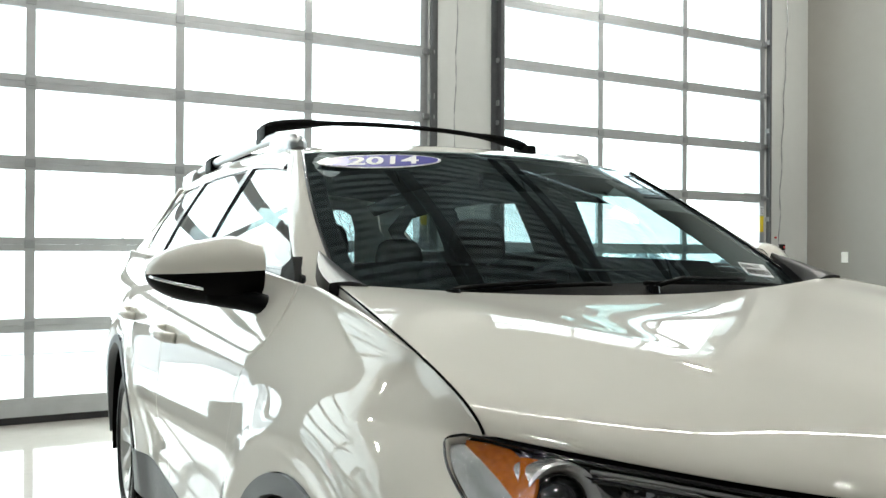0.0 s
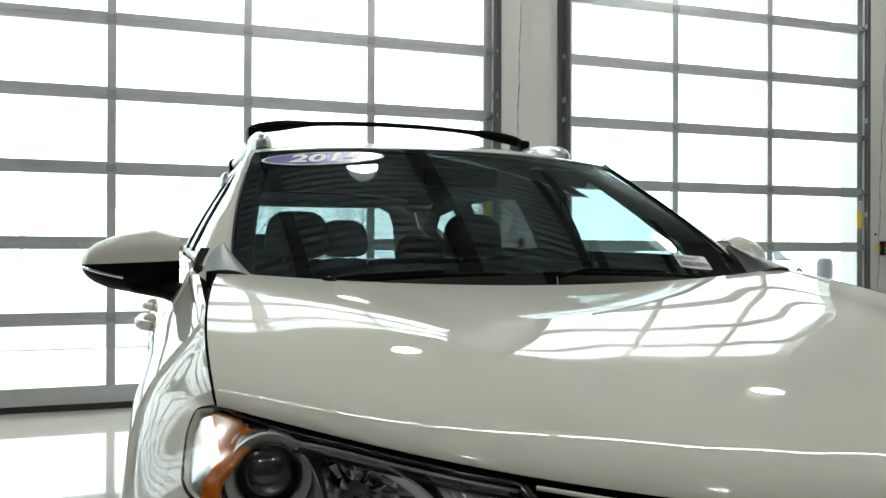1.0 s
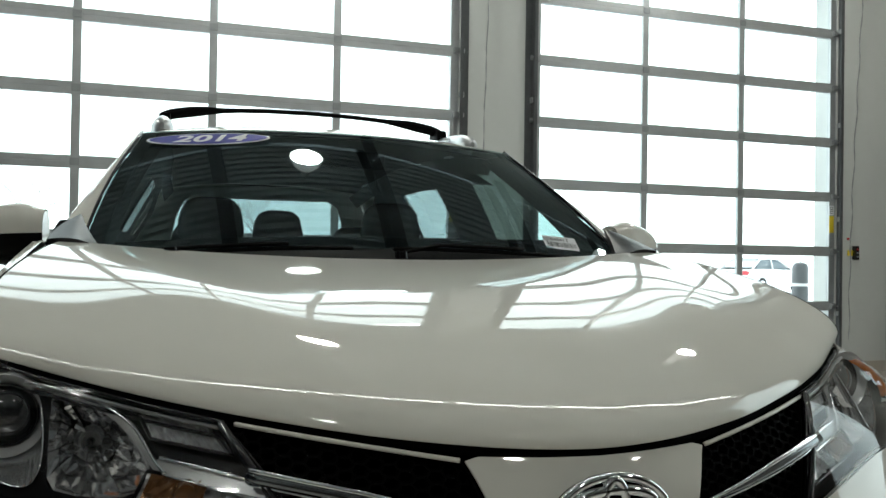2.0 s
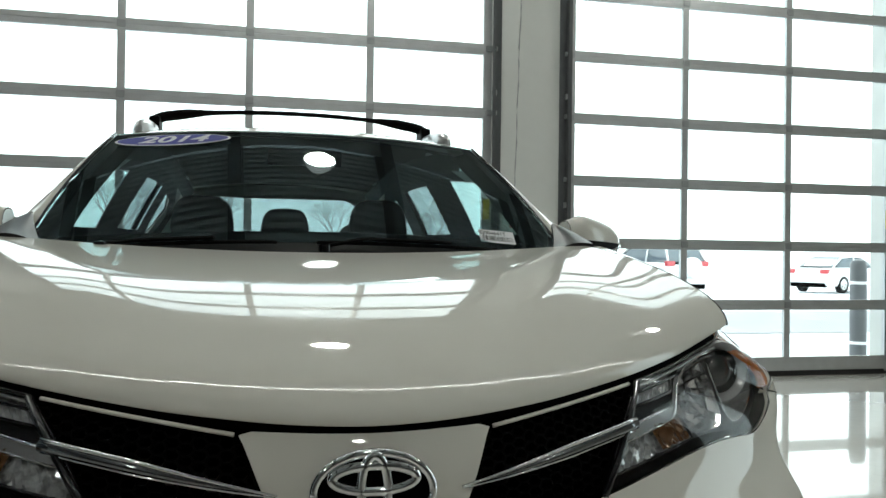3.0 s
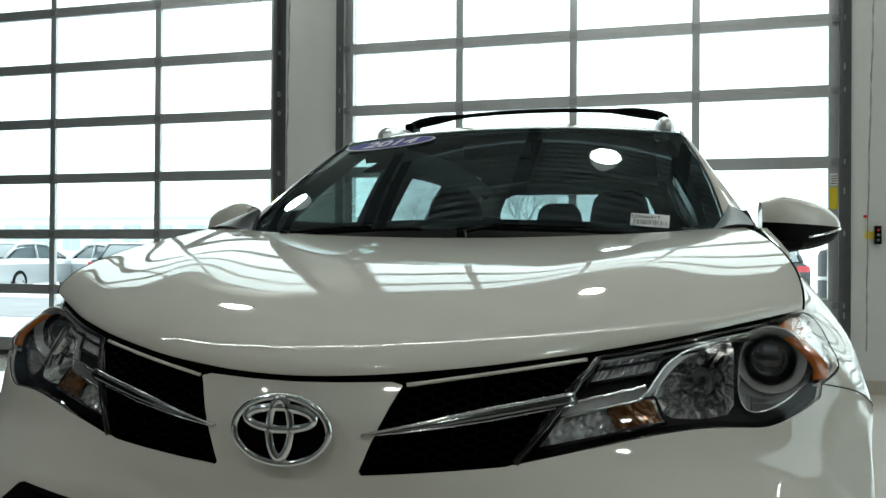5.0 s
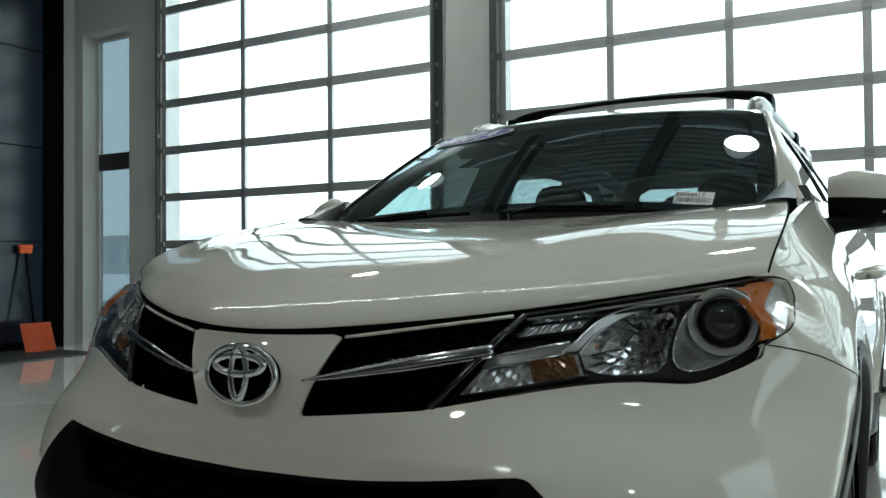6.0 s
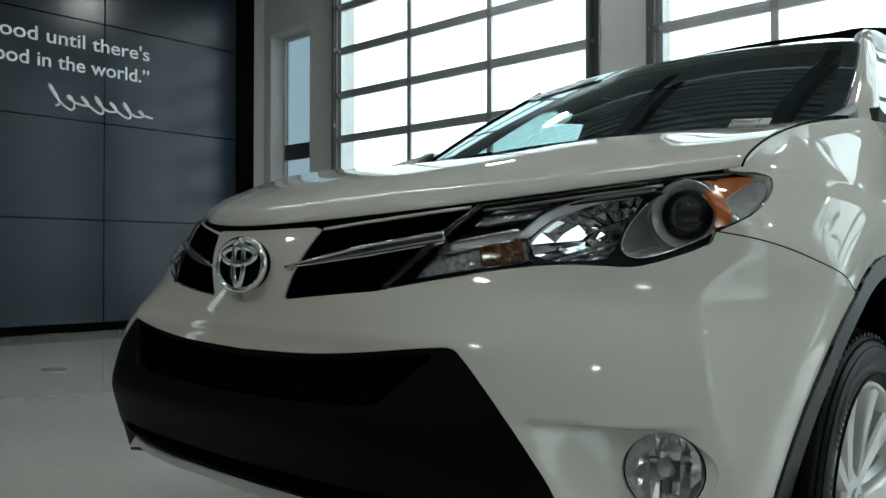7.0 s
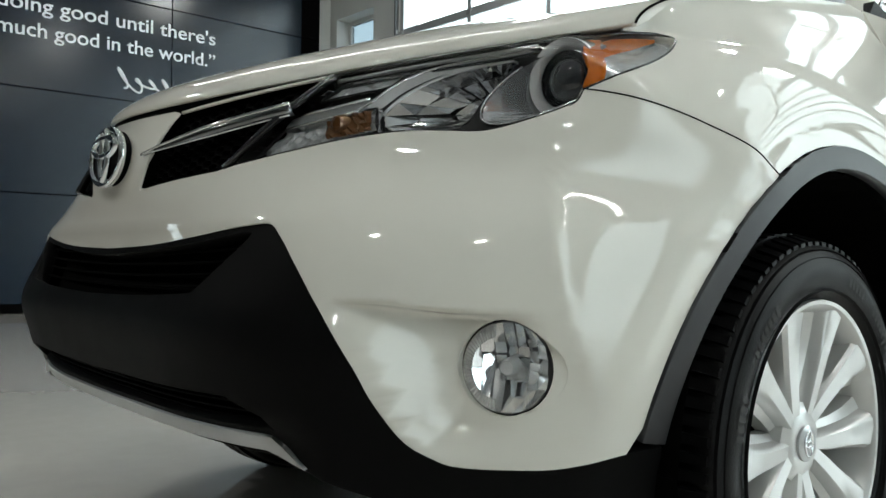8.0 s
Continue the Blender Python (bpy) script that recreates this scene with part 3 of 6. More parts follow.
build_floor()
build_walls()
for (a, b), c, lb in zip(OPENINGS, (3, 4, 3), ("glazed aluminium overhead door, closed, three panes wide", "glazed aluminium overhead door, closed, four panes wide", "glazed aluminium overhead door, closed, three panes wide")):
    overhead_door(a, b, c, lb)
for x, ln in ((2.2, -0.1), (6.5, -0.22), (-2.85, -0.06)):
    hoist_chain(x, 0.35, CEIL + 0.01, ln)
shop_window(-EAST_DOOR[1], -EAST_DOOR[0], 1, DOOR_TOP, Matrix.Translation((ROOM_X1 - WALL_Y + 0.01, 0, 0)) @ pose(0, 0, 0, 0, 0, -90), DOOR_GLASS)
shop_window(WEST_DOOR[0], WEST_DOOR[1], 4, DOOR_TOP, Matrix.Translation((HALL_X0 + WALL_Y - 0.01, 0, 0)) @ pose(0, 0, 0, 0, 0, 90), DOOR_GLASS)
side_window()
cladding()
ceiling()
for k in range(11):
    strip_lamp(-6.25 + 1.25 * k, 1.4, 5.4)
for lx in (-4.15, 0.45, 5.0):
    for ly in (5.2 if lx < 0 else 4.7, -3.8):
        high_bay(lx, ly, 5.2, 70 if ly > 2 else 62)


# ---- the car: a white compact SUV; x across (its left is +x), y from its nose backwards ----
KZ = [0.40, 0.55, 0.69, 0.78, 0.86, 0.93, 1.0]
F_NOSE = smooth_table(KZ, [0.018, -0.008, 0.034, 0.037, 0.034, 0.073, 0.171], 0.022, 0.2, 1.0)
F_DEEP = smooth_table(KZ, [0.703, 0.735, 0.69, 0.66, 0.52, 0.526, 0.613], 0.03, 0.2, 1.0)
F_WIDE = smooth_table(KZ, [0.901, 0.91, 0.92, 0.921, 0.911, 0.9, 0.9], 0.03, 0.2, 1.0)
F_P = smooth_table(KZ, [3.9, 4.3, 3.8, 1.85, 1.08, 1.33, 1.563], 0.03, 0.2, 1.0)
F_Q = smooth_table(KZ, [1.8, 1.95, 2.283, 2.126, 2.3, 1.75, 2.042], 0.03, 0.2, 1.0)
belt_y = np.concatenate([np.linspace(0.2, 0.49, 30), 0.492 + 0.683 * np.linspace(0, 1, 60) ** 2, [1.3, 2.5, 4.5]])
belt_z = np.where(belt_y > 0.492, 1.008 + 0.172 * (np.maximum(belt_y - 0.492, 0) / 0.683) ** 0.55, 1.008)
belt_z[-3:] = (1.192, 1.21, 1.25)
BELT = lambda y: np.interp(y, belt_y, belt_z)
BELT_SOFT = smooth_table(list(belt_y), list(belt_z), 0.03, 0.2, 4.5)
SOFT = 0.067
FRONT_WHEEL, REAR_WHEEL, WHEEL_Z = 0.92, 3.58, 0.357


def plan_ratio(xr, z):
    a = (np.sqrt(xr * xr + SOFT ** 2) - SOFT) / (math.sqrt(1 + SOFT ** 2) - SOFT)
    return (1 - np.clip(a, 0, 1) ** F_P(z)) ** (1 / F_Q(z))


def half_width(y, z):
    belt = BELT_SOFT(y)
    ze = np.where(z > 0.85, 0.85 + (z - 0.85) * 0.158 / (belt - 0.85), z)
    w = F_WIDE(np.minimum(ze, 1.01)) - 0.085 * step01(0.46, 0.7, y) * step01(0.9, 1.008, ze) ** 1.5
    for yc in (FRONT_WHEEL, REAR_WHEEL):
        r = np.hypot(y - yc, z - WHEEL_Z)
        # a flare that rolls over towards the arch
        w = w + 0.01 * (1 - step01(0.54, 0.7, r)) + 0.011 * np.exp(-((r - 0.575) / 0.05) ** 2) * step01(0.2, 0.45, z)
    # the flank tucks in between the wheels and towards the tail
    mid = step01(1.35, 1.7, y) * (1 - step01(2.8, 3.15, y))
    w = w - mid * 0.03 * step01(0.75, 0.5, z) - 0.02 * mid * np.exp(-((z - 0.86) / 0.06) ** 2) * 0
    return w - 0.16 * step01(3.9, 4.7, y) ** 2


def corner(p, sg):
    """The fuller corner of the body round the headlamps' outer ends."""
    y, z = p[..., 1], p[..., 2]
    k = 0.022 * np.exp(-((y - 0.415) / 0.055) ** 2) * np.exp(-((z - 0.945) / 0.06) ** 2) * (1 - step01(0.965, 1.003, z)) * step01(0.62, 0.74, np.abs(p[..., 0]))
    return p + np.stack([sg * k, -k, 0 * k], -1)


def front(s, z):
    """The body's skin by girth s (0 at the nose, 1 where the flank begins) and height z."""
    s, z = np.asarray(s, float), np.asarray(z, float)
    zc = np.minimum(z, 1.0)
    th = np.clip(np.abs(s), 0, 1) * math.pi / 2
    lo, hi = np.zeros_like(th), np.ones_like(th)
    for _ in range(44):
        m = (lo + hi) / 2
        big = np.arctan2(m, plan_ratio(m, zc)) > th
        hi, lo = np.where(big, m, hi), np.where(big, lo, m)
    xr = (lo + hi) / 2
    D = F_DEEP(zc)
    y = F_NOSE(zc) + D * (1 - plan_ratio(xr, zc)) + np.maximum(np.abs(s) - 1, 0) * D * math.pi / 2
    return corner(np.stack([np.sign(s) * xr * half_width(y, z), y, z], -1), np.sign(s))


def side(y, z):
    """The same skin on the car's left, by length y and height z."""
    y, z = np.asarray(y, float), np.asarray(z, float)
    zc = np.minimum(z, 1.0)
    yr = np.clip(1 - (y - F_NOSE(zc)) / F_DEEP(zc), 0, 1)
    a = (1 - yr ** F_Q(zc)) ** (1 / F_P(zc))
    xr = np.sqrt((a * (math.sqrt(1 + SOFT ** 2) - SOFT) + SOFT) ** 2 - SOFT ** 2)
    return corner(np.stack([xr * half_width(y, z), y, z], -1), 1)


def fx(x, z):
    """Girth coordinates of the skin's point at x and z."""
    w = 0.9
    for _ in range(12):
        xr = np.clip(abs(x) / w, 0, 0.9999)
        y = F_NOSE(min(z, 1)) + F_DEEP(min(z, 1)) * (1 - plan_ratio(xr, min(z, 1)))
        w = half_width(y, z)
    return (float(np.sign(x) * np.arctan2(xr, plan_ratio(xr, min(z, 1))) * 2 / math.pi), z)


def fy(y, z, sg=1):
    """Girth coordinates of the skin's point at y and z on one flank."""
    zc = min(z, 1.0)
    yr = 1 - (y - F_NOSE(zc)) / F_DEEP(zc)
    if yr <= 0:
        return (float(sg * (1 - yr / (math.pi / 2))), z)
    a = (1 - yr ** F_Q(zc)) ** (1 / F_P(zc))
    xr = np.sqrt((a * (math.sqrt(1 + SOFT ** 2) - SOFT) + SOFT) ** 2 - SOFT ** 2)
    return (float(sg * np.arctan2(xr, yr) * 2 / math.pi), z)


def on_front(x, z, off=0.0):
    """A point on the skin, moved out along its normal, and the normal."""
    s, z = fx(x, z)
    e = 1e-3
    f = lambda a, b: front(np.array([a]), np.array([b]))[0]
    n = np.cross(f(s + e, z) - f(s - e, z), f(s, z + e) - f(s, z - e))
    n /= np.linalg.norm(n)
    return Vector(f(s, z) + n * off), Vector(n)


def mirrored(surf):
    return lambda a, b: surf(a, b) * np.array([-1, 1, 1])


def both(name, surf, outline, material, parent, **kw):
    """The same panel on the car's left and right."""
    r = []
    fl = kw.pop("flip", False)
    for sg in (1, -1):
        r.append(panel(name, surf if sg > 0 else mirrored(surf), outline, material, parent[sg] if isinstance(parent, dict) else parent, flip=fl if sg > 0 else not fl, **kw))
    return r


def mir(half):
    """A closed outline about the nose from its left half (top centre to bottom centre)."""
    return half + [(-a, b) for a, b in reversed(half) if abs(a) > 1e-6]


car = thing("car", "pearl white compact SUV parked on the showroom floor", "car", pose(0, 0, 0))

# outlines that several panels share, by x and z on the nose
HL_TOP = [(0.458, 0.944), (0.52, 0.953), (0.585, 0.964), (0.654, 0.976), (0.726, 0.989), (0.775, 0.998)]
HL_BOTTOM = [(0.345, 0.797), (0.408, 0.809), (0.46, 0.819), (0.512, 0.829), (0.566, 0.837), (0.619, 0.841), (0.671, 0.838), (0.718, 0.836), (0.764, 0.851), (0.8, 0.872)]
HL_OUT = [(0.375, 0.893), (0.411, 0.910), (0.447, 0.926), (0.482, 0.943), (0.517, 0.962), (0.545, 0.981), (0.558, 0.994), (0.54, 1.001)]
hl_bottom = spline([fx(*p) for p in HL_BOTTOM] + [fy(*HL_OUT[0])], 5)
hl_out = spline([fy(*p) for p in HL_OUT], 5)
hl_top = spline([fx(*p) for p in HL_TOP], 4)
ARCH = lambda r, a: (FRONT_WHEEL - r * math.cos(a), WHEEL_Z + r * math.sin(a))
BLACK_EDGE = spline([(0, 0.675), (0.2, 0.681), (0.35, 0.695), (0.467, 0.709), (0.512, 0.711), (0.54, 0.69), (0.596, 0.635), (0.643, 0.577), (0.669, 0.529), (0.684, 0.479), (0.704, 0.43), (0.735, 0.403), (0.8, 0.396), (0.836, 0.402), (0.858, 0.411)], 5)

SEAM = [tuple(p) for p in spline([(0.375, 0.893), (0.42, 0.88), (0.48, 0.861), (0.575, 0.827), ARCH(0.503, radians(60))], 6)]
# bumper cover
half = [fx(x, z) for x, z in ((0.0, 0.906), (0.08, 0.907), (0.155, 0.909), (0.171, 0.905), (0.165, 0.895), (0.13, 0.815), (0.116, 0.78), (0.12, 0.773), (0.24, 0.785), (0.335, 0.794))]
half += [tuple(p) for p in hl_bottom] + [fy(*q) for q in SEAM[1:]]
half += [fy(*ARCH(0.503, radians(a))) for a in range(55, 7, -5)]
half += [fx(*p) for p in BLACK_EDGE[::-1]]
FOG = [(0.777 + 0.0585 * math.cos(a), 0.526 + 0.0625 * math.sin(a)) for a in np.linspace(0, 2 * math.pi, 28, endpoint=False)]
fog_l = [fx(*p) for p in FOG]


POCKET_EDGE = smooth_table([0.43, 0.479, 0.529, 0.577, 0.635], [0.706, 0.687, 0.672, 0.648, 0.605], 0.025, 0.35, 0.95)
CREASE_Y = smooth_table([0.5, 0.55, 0.65, 0.72, 0.8, 0.885], [0.345, 0.322, 0.296, 0.3, 0.337, 0.37], 0.025, 0.35, 0.95)


def bumper_skin(s, z):
    """The skin with a dished pocket round each fog lamp."""
    p = front(s, z)
    ax = np.abs(p[..., 0])
    dx, dz = ax - 0.777, p[..., 2] - 0.526
    lim = POCKET_EDGE(p[..., 2])
    deep = step01(-0.1, 1.0, (ax - lim) / (0.722 - lim)) * (1 - step01(0.055, 0.1, dx)) * (1 - step01(0.06, 0.078, dz + 0.1 * np.minimum(dx + 0.03, 0))) * step01(-0.125, -0.07, dz)
    fall = 0.256 + 0.45 * dx - p[..., 1]
    p[..., 1] += deep * 0.5 * (fall + np.sqrt(fall * fall + 0.01 ** 2))
    # a crease down the corner, from the headlamp to beside the fog lamp
    yc = CREASE_Y(p[..., 2])
    d = (p[..., 1] - yc) * 1.25
    ridge = 0.015 * np.exp(-(np.sqrt(d * d + 0.007 ** 2) - 0.007) / 0.075) * step01(0.42, 0.58, p[..., 2]) * (1 - step01(0.78, 0.88, p[..., 2])) * step01(0.6, 0.7, ax)
    p[..., 0] += np.sign(p[..., 0]) * ridge * 0.75
    p[..., 1] -= ridge * 0.66
    # a soft shoulder over the black lower part
    p[..., 1] -= 0.006 * np.exp(-((p[..., 2] - 0.715) / 0.02) ** 2) * (1 - step01(0.5, 0.6, np.abs(p[..., 0])))
    return p


panel("bumper_cover", bumper_skin, mir(half), PAINT, car, stp=0.012, depth=0.008, holes=[fog_l, [(-a, b) for a, b in fog_l]], ratio=0.9)

# black lower bumper with its two intakes
half = [fx(*p) for p in BLACK_EDGE] + [fy(0.43, 0.412), fy(0.461, 0.415), fy(0.462, 0.36), fy(0.466, 0.30), fx(0.80, 0.325), fx(0.7, 0.34), fx(0.6, 0.372), fx(0.58, 0.38), fx(0.5, 0.392), fx(0.3, 0.392), (0.0, 0.391)]
intake = mir([fx(*p) for p in spline([(0.0, 0.665), (0.2, 0.673), (0.4, 0.69), (0.468, 0.699), (0.478, 0.69), (0.43, 0.645), (0.4, 0.617), (0.37, 0.609), (0.2, 0.6), (0.0, 0.596)], 3)])
slot = mir([fx(*p) for p in ((0, 0.466), (0.3, 0.47), (0.47, 0.474), (0.525, 0.45), (0.53, 0.43), (0.3, 0.421), (0, 0.418))])


def lower_skin(s, z):
    p = front(s, z)
    w = 1 - step01(0.5, 0.62, np.abs(p[..., 0]))
    p[..., 1] -= 0.012 * w * np.exp(-((p[..., 2] - 0.58) / 0.055) ** 2)
    p[..., 1] += 0.03 * step01(0.47, 0.41, p[..., 2]) * w
    return p


lower = panel("lower_bumper", lower_skin, mir(half), BLACK_PLASTIC, car, stp=0.02, depth=0.03, holes=[intake, slot], label="matt black plastic lower bumper")
for hole, zs in ((intake, (0.612, 0.63, 0.648, 0.666)), (slot, (0.428, 0.441, 0.454))):
    big = np.array(hole)
    c = big.mean(0)
    # near-black sheet behind the opening paints the dark of an unlit hollow
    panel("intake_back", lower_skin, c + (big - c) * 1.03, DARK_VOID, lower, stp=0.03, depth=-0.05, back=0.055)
    for z in zs:
        w = 0.47 if hole is intake else 0.505
        if hole is intake:
            w = 0.36 + (z - 0.6) * 1.15
        S = [fx(x, z + 0.012 * (x / 0.5) ** 2)[0] for x in np.linspace(-w, w, 25)]
        P = lower_skin(np.array(S), np.array([z + 0.012 * (x / 0.5) ** 2 for x in np.linspace(-w, w, 25)]))
        # upper slats share the void's black, so they sink into painted shade
        tube("slat", P + np.array([0, 0.024, 0]), 0.005, DARK_VOID if hole is intake else MESH_BLACK, lower, flat=0.5, n=6)
skid = mir([fx(*p) for p in ((0.0, 0.412), (0.3, 0.4145), (0.521, 0.422), (0.578, 0.386), (0.5, 0.4), (0.3, 0.396), (0.0, 0.394))])
panel("skid_bar", lower_skin, skid, SATIN, lower, stp=0.02, depth=0.03, back=-0.006, label="satin silver skid bar")

# fog lamps
for sg in (1, -1):
    p = Vector((0.777 * sg, 0.257, 0.526))
    nn = (Vector((sg * 0.44, -0.9, 0))).normalized()
    m = Matrix.Translation(p) @ nn.to_track_quat("Z", "Y").to_matrix().to_4x4()
    fog = lathe("fog_lamp", [(0.0635, -0.05), (0.0635, -0.018), (0.062, -0.015), (0.0605, -0.018), (0.0605, -0.05)], GLOSS_BLACK, car, m, 40, "round clear fog lamp")
    lathe("lens", [(0.0, 0.02), (0.025, 0.0175), (0.042, 0.0115), (0.053, 0.004), (0.0585, -0.006), (0.0598, -0.03)], CLEAR, fog, m, 40)
    # bowl of broad upright facets, a shield before the bulb, fine flutes on the inner side
    rnd = random.Random(11)
    bm = bmesh.new()
    cols = np.linspace(-0.054, 0.054, 8)
    for i in range(7):
        levels = sorted([-0.06, 0.06] + [rnd.uniform(-0.045, 0.045) for _ in range(4)])
        for z0, z1 in zip(levels, levels[1:]):
            tx, tz = rnd.uniform(-0.3, 0.3), rnd.uniform(-0.35, 0.35)
            q = []
            for x, z in ((cols[i], z0), (cols[i + 1], z0), (cols[i + 1], z1), (cols[i], z1)):
                f = min(1.0, 0.058 / max(math.hypot(x, z), 1e-6))
                x, z = x * f, z * f
                h = -0.042 + 9.5 * (x * x + z * z) + tx * (x - (cols[i] + cols[i + 1]) / 2) + tz * (z - (z0 + z1) / 2)
                q.append(bm.verts.new(m @ Vector((x, z, min(h, -0.012)))))
            if len({tuple(round(c, 5) for c in v.co) for v in q}) == 4:
                bm.faces.new(q)
    part("reflector", bm, FOG_REFLECTOR, fog)
    lathe("reflector_shell", [(0.0, -0.05), (0.03, -0.045), (0.05, -0.03), (0.0595, -0.015)], DIM_BEZEL, fog, m, 40)
    lathe("bulb_cap", [(0.0, -0.008), (0.009, -0.010), (0.012, -0.016), (0.012, -0.04)], BEZEL, fog, m, 16)
    bm = bmesh.new()
    inner = (m.to_3x3().inverted() @ Vector((-sg, 0, 0)))
    mid = math.atan2(inner.y, inner.x)
    A = np.linspace(mid - 1.35, mid + 1.35, 64)
    rows = [[bm.verts.new(m @ Vector((r * math.cos(a), r * math.sin(a), h + (0.0016 if i % 2 else 0)))) for i, a in enumerate(A)] for r, h in ((0.041, 0.0055), (0.0575, -0.007))]
    for i in range(63):
        bm.faces.new((rows[0][i], rows[1][i], rows[1][i + 1], rows[0][i + 1]))
    part("fluted_edge", bm, FLUTED, fog)
    out = bumper_skin(*np.array(fog_l).T) * np.array([sg, 1, 1])
    V = list(out + np.array([0, 0.0015, 0])) + [m @ Vector((0.0615 * math.cos(a), 0.0615 * math.sin(a), -0.012)) for a in (math.atan2((m.inverted() @ Vector(q)).y, (m.inverted() @ Vector(q)).x) for q in out)]
    k = len(out)
    mesh_ob("collar", V, [(i, (i + 1) % k, k + (i + 1) % k, k + i) for i in range(k)], PAINT, fog)

# upper grille: left and right openings with a honeycomb mesh and a chrome bar
G_TOP = [(0.178, 0.906), (0.30, 0.9225), (0.44, 0.9415), (0.452, 0.942)]
g_poly = [fx(*p) for p in G_TOP + [(0.447, 0.928), (0.36, 0.815), (0.345, 0.803), (0.23, 0.789), (0.124, 0.779), (0.138, 0.82), (0.17, 0.89)]]
honey_in = np.array(g_poly)
for sg in (1, -1):
    sf = front if sg > 0 else mirrored(front)
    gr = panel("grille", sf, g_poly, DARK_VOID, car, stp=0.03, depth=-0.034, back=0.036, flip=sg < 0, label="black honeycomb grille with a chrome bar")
    verts, faces = [], []
    R = 0.0115
    for i in range(30):
        for j in range(16):
            cx, cz = 0.115 + i * R * 1.55, 0.775 + (j + 0.5 * (i % 2)) * R * 1.25
            c2 = np.array([fx(cx, cz)])
            if not inside(honey_in, c2)[0]:
                continue
            k = len(verts)
            for rr, of in ((1.0, 0.018), (0.86, 0.018), (0.86, 0.03)):
                for a in range(6):
                    w = a * math.pi / 3
                    q = fx(cx + R * rr * math.cos(w), cz + R * 0.72 * rr * math.sin(w))
                    verts.append(sf(np.array([q[0]]), np.array([q[1]]))[0] + np.array([0, of, 0]))
            for r in range(2):
                for a in range(6):
                    b = (a + 1) % 6
                    f = (k + r * 6 + a, k + r * 6 + b, k + r * 6 + 6 + b, k + r * 6 + 6 + a)
                    faces.append(f if sg > 0 else f[::-1])
    tagged(mesh_ob("honeycomb", verts, faces, MESH_BLACK, gr, smooth=False), kind="stuff")
    line = spline([(0.122, 0.834), (0.2, 0.8465), (0.3, 0.864), (0.425, 0.8855)], 8)
    tp = [min(1, 0.12 + 1.4 * i / len(line)) for i in range(len(line))]
    P = [on_front(x, z, 0.002)[0] for x, z in line]
    bar = tube("chrome_bar", [(p.x * sg, p.y + 0.002, p.z) for p in P], 0.0115, DARK_CHROME, gr, "smoked chrome grille bar with bright edges", flat=0.8, n=10, taper=tp)
    for dz, r in ((0.0085, 0.0034), (-0.0085, 0.0022)):
        tube("bright_edge", [(p.x * sg, p.y - 0.004, p.z + dz * f) for p, f in zip(P, tp)], r, CHROME, bar, n=6, taper=[0.4 + 0.6 * f for f in tp])
    line = spline(G_TOP[:3], 8)
    P = [on_front(x, z, -0.002)[0] for x, z in line]
    tube("grille_lip", [(p.x * sg, p.y, p.z) for p in P], 0.0032, PAINT, gr, n=8)
    # dark strip between grille and headlamp
    line = [(0.456, 0.941), (0.42, 0.893), (0.385, 0.847), (0.346, 0.799)]
    P = [on_front(x, z, 0.0)[0] for x, z in line]
    tube("grille_edge", [(p.x * sg, p.y, p.z) for p in P], 0.006, GLOSS_BLACK, gr, n=8)

# emblem: a chrome oval ring with crossed ovals on a dark ground
p, n = on_front(0.0, 0.838, 0.006)
u, w = Vector((1, 0, 0)), Vector((0, 0.06, 1)).normalized()
nn = Vector((0, -1, 0.06)).normalized()
bm = bmesh.new()
ring0 = [bm.verts.new(p + u * 0.077 * math.cos(a) + w * 0.05 * math.sin(a) + nn * 0.002) for a in np.linspace(0, 2 * math.pi, 48, endpoint=False)]
cap = bm.verts.new(p + nn * 0.008)
for i in range(48):
    bm.faces.new((cap, ring0[i], ring0[(i + 1) % 48]))
base = [bm.verts.new(v.co - nn * 0.012) for v in ring0]
for i in range(48):
    bm.faces.new((ring0[i], base[i], base[(i + 1) % 48], ring0[(i + 1) % 48]))
emblem = part("emblem", bm, MESH_BLACK, car, "chrome oval emblem of crossed rings", True)
for cx, cz, rx, rz, r in ((0, 0, 0.0775, 0.05, 0.0062), (0, 0.018, 0.0545, 0.0165, 0.0074), (0, 0.003, 0.0175, 0.0435, 0.0074)):
    P = [p + u * (cx + rx * math.cos(a)) + w * (cz + rz * math.sin(a)) + nn * (0.009 if rx < 0.07 else 0.006) for a in np.linspace(0, 2 * math.pi, 56, endpoint=False)]
    tube("ring", P, r, CHROME, emblem, closed=True, n=10, up=(0, -1, 0.06))

# headlamps
hl_outline = [tuple(q) for q in hl_top] + [fy(0.505, 1.0)] + [tuple(q) for q in hl_out[::-1]] + [tuple(q) for q in hl_bottom[::-1]][1:]
DROP = spline([(0.68, 0.93), (0.675, 0.89), (0.68, 0.864), (0.695, 0.852), (0.72, 0.853), (0.752, 0.866), (0.782, 0.886), (0.799, 0.91), (0.802, 0.94), (0.787, 0.968), (0.755, 0.983), (0.715, 0.978), (0.69, 0.958)], 6, True)
BOWL = spline([(0.541, 0.874), (0.553, 0.902), (0.578, 0.928), (0.611, 0.946), (0.645, 0.955), (0.668, 0.957), (0.671, 0.93), (0.667, 0.88), (0.662, 0.853), (0.63, 0.846), (0.59, 0.846), (0.556, 0.852)], 4, True)


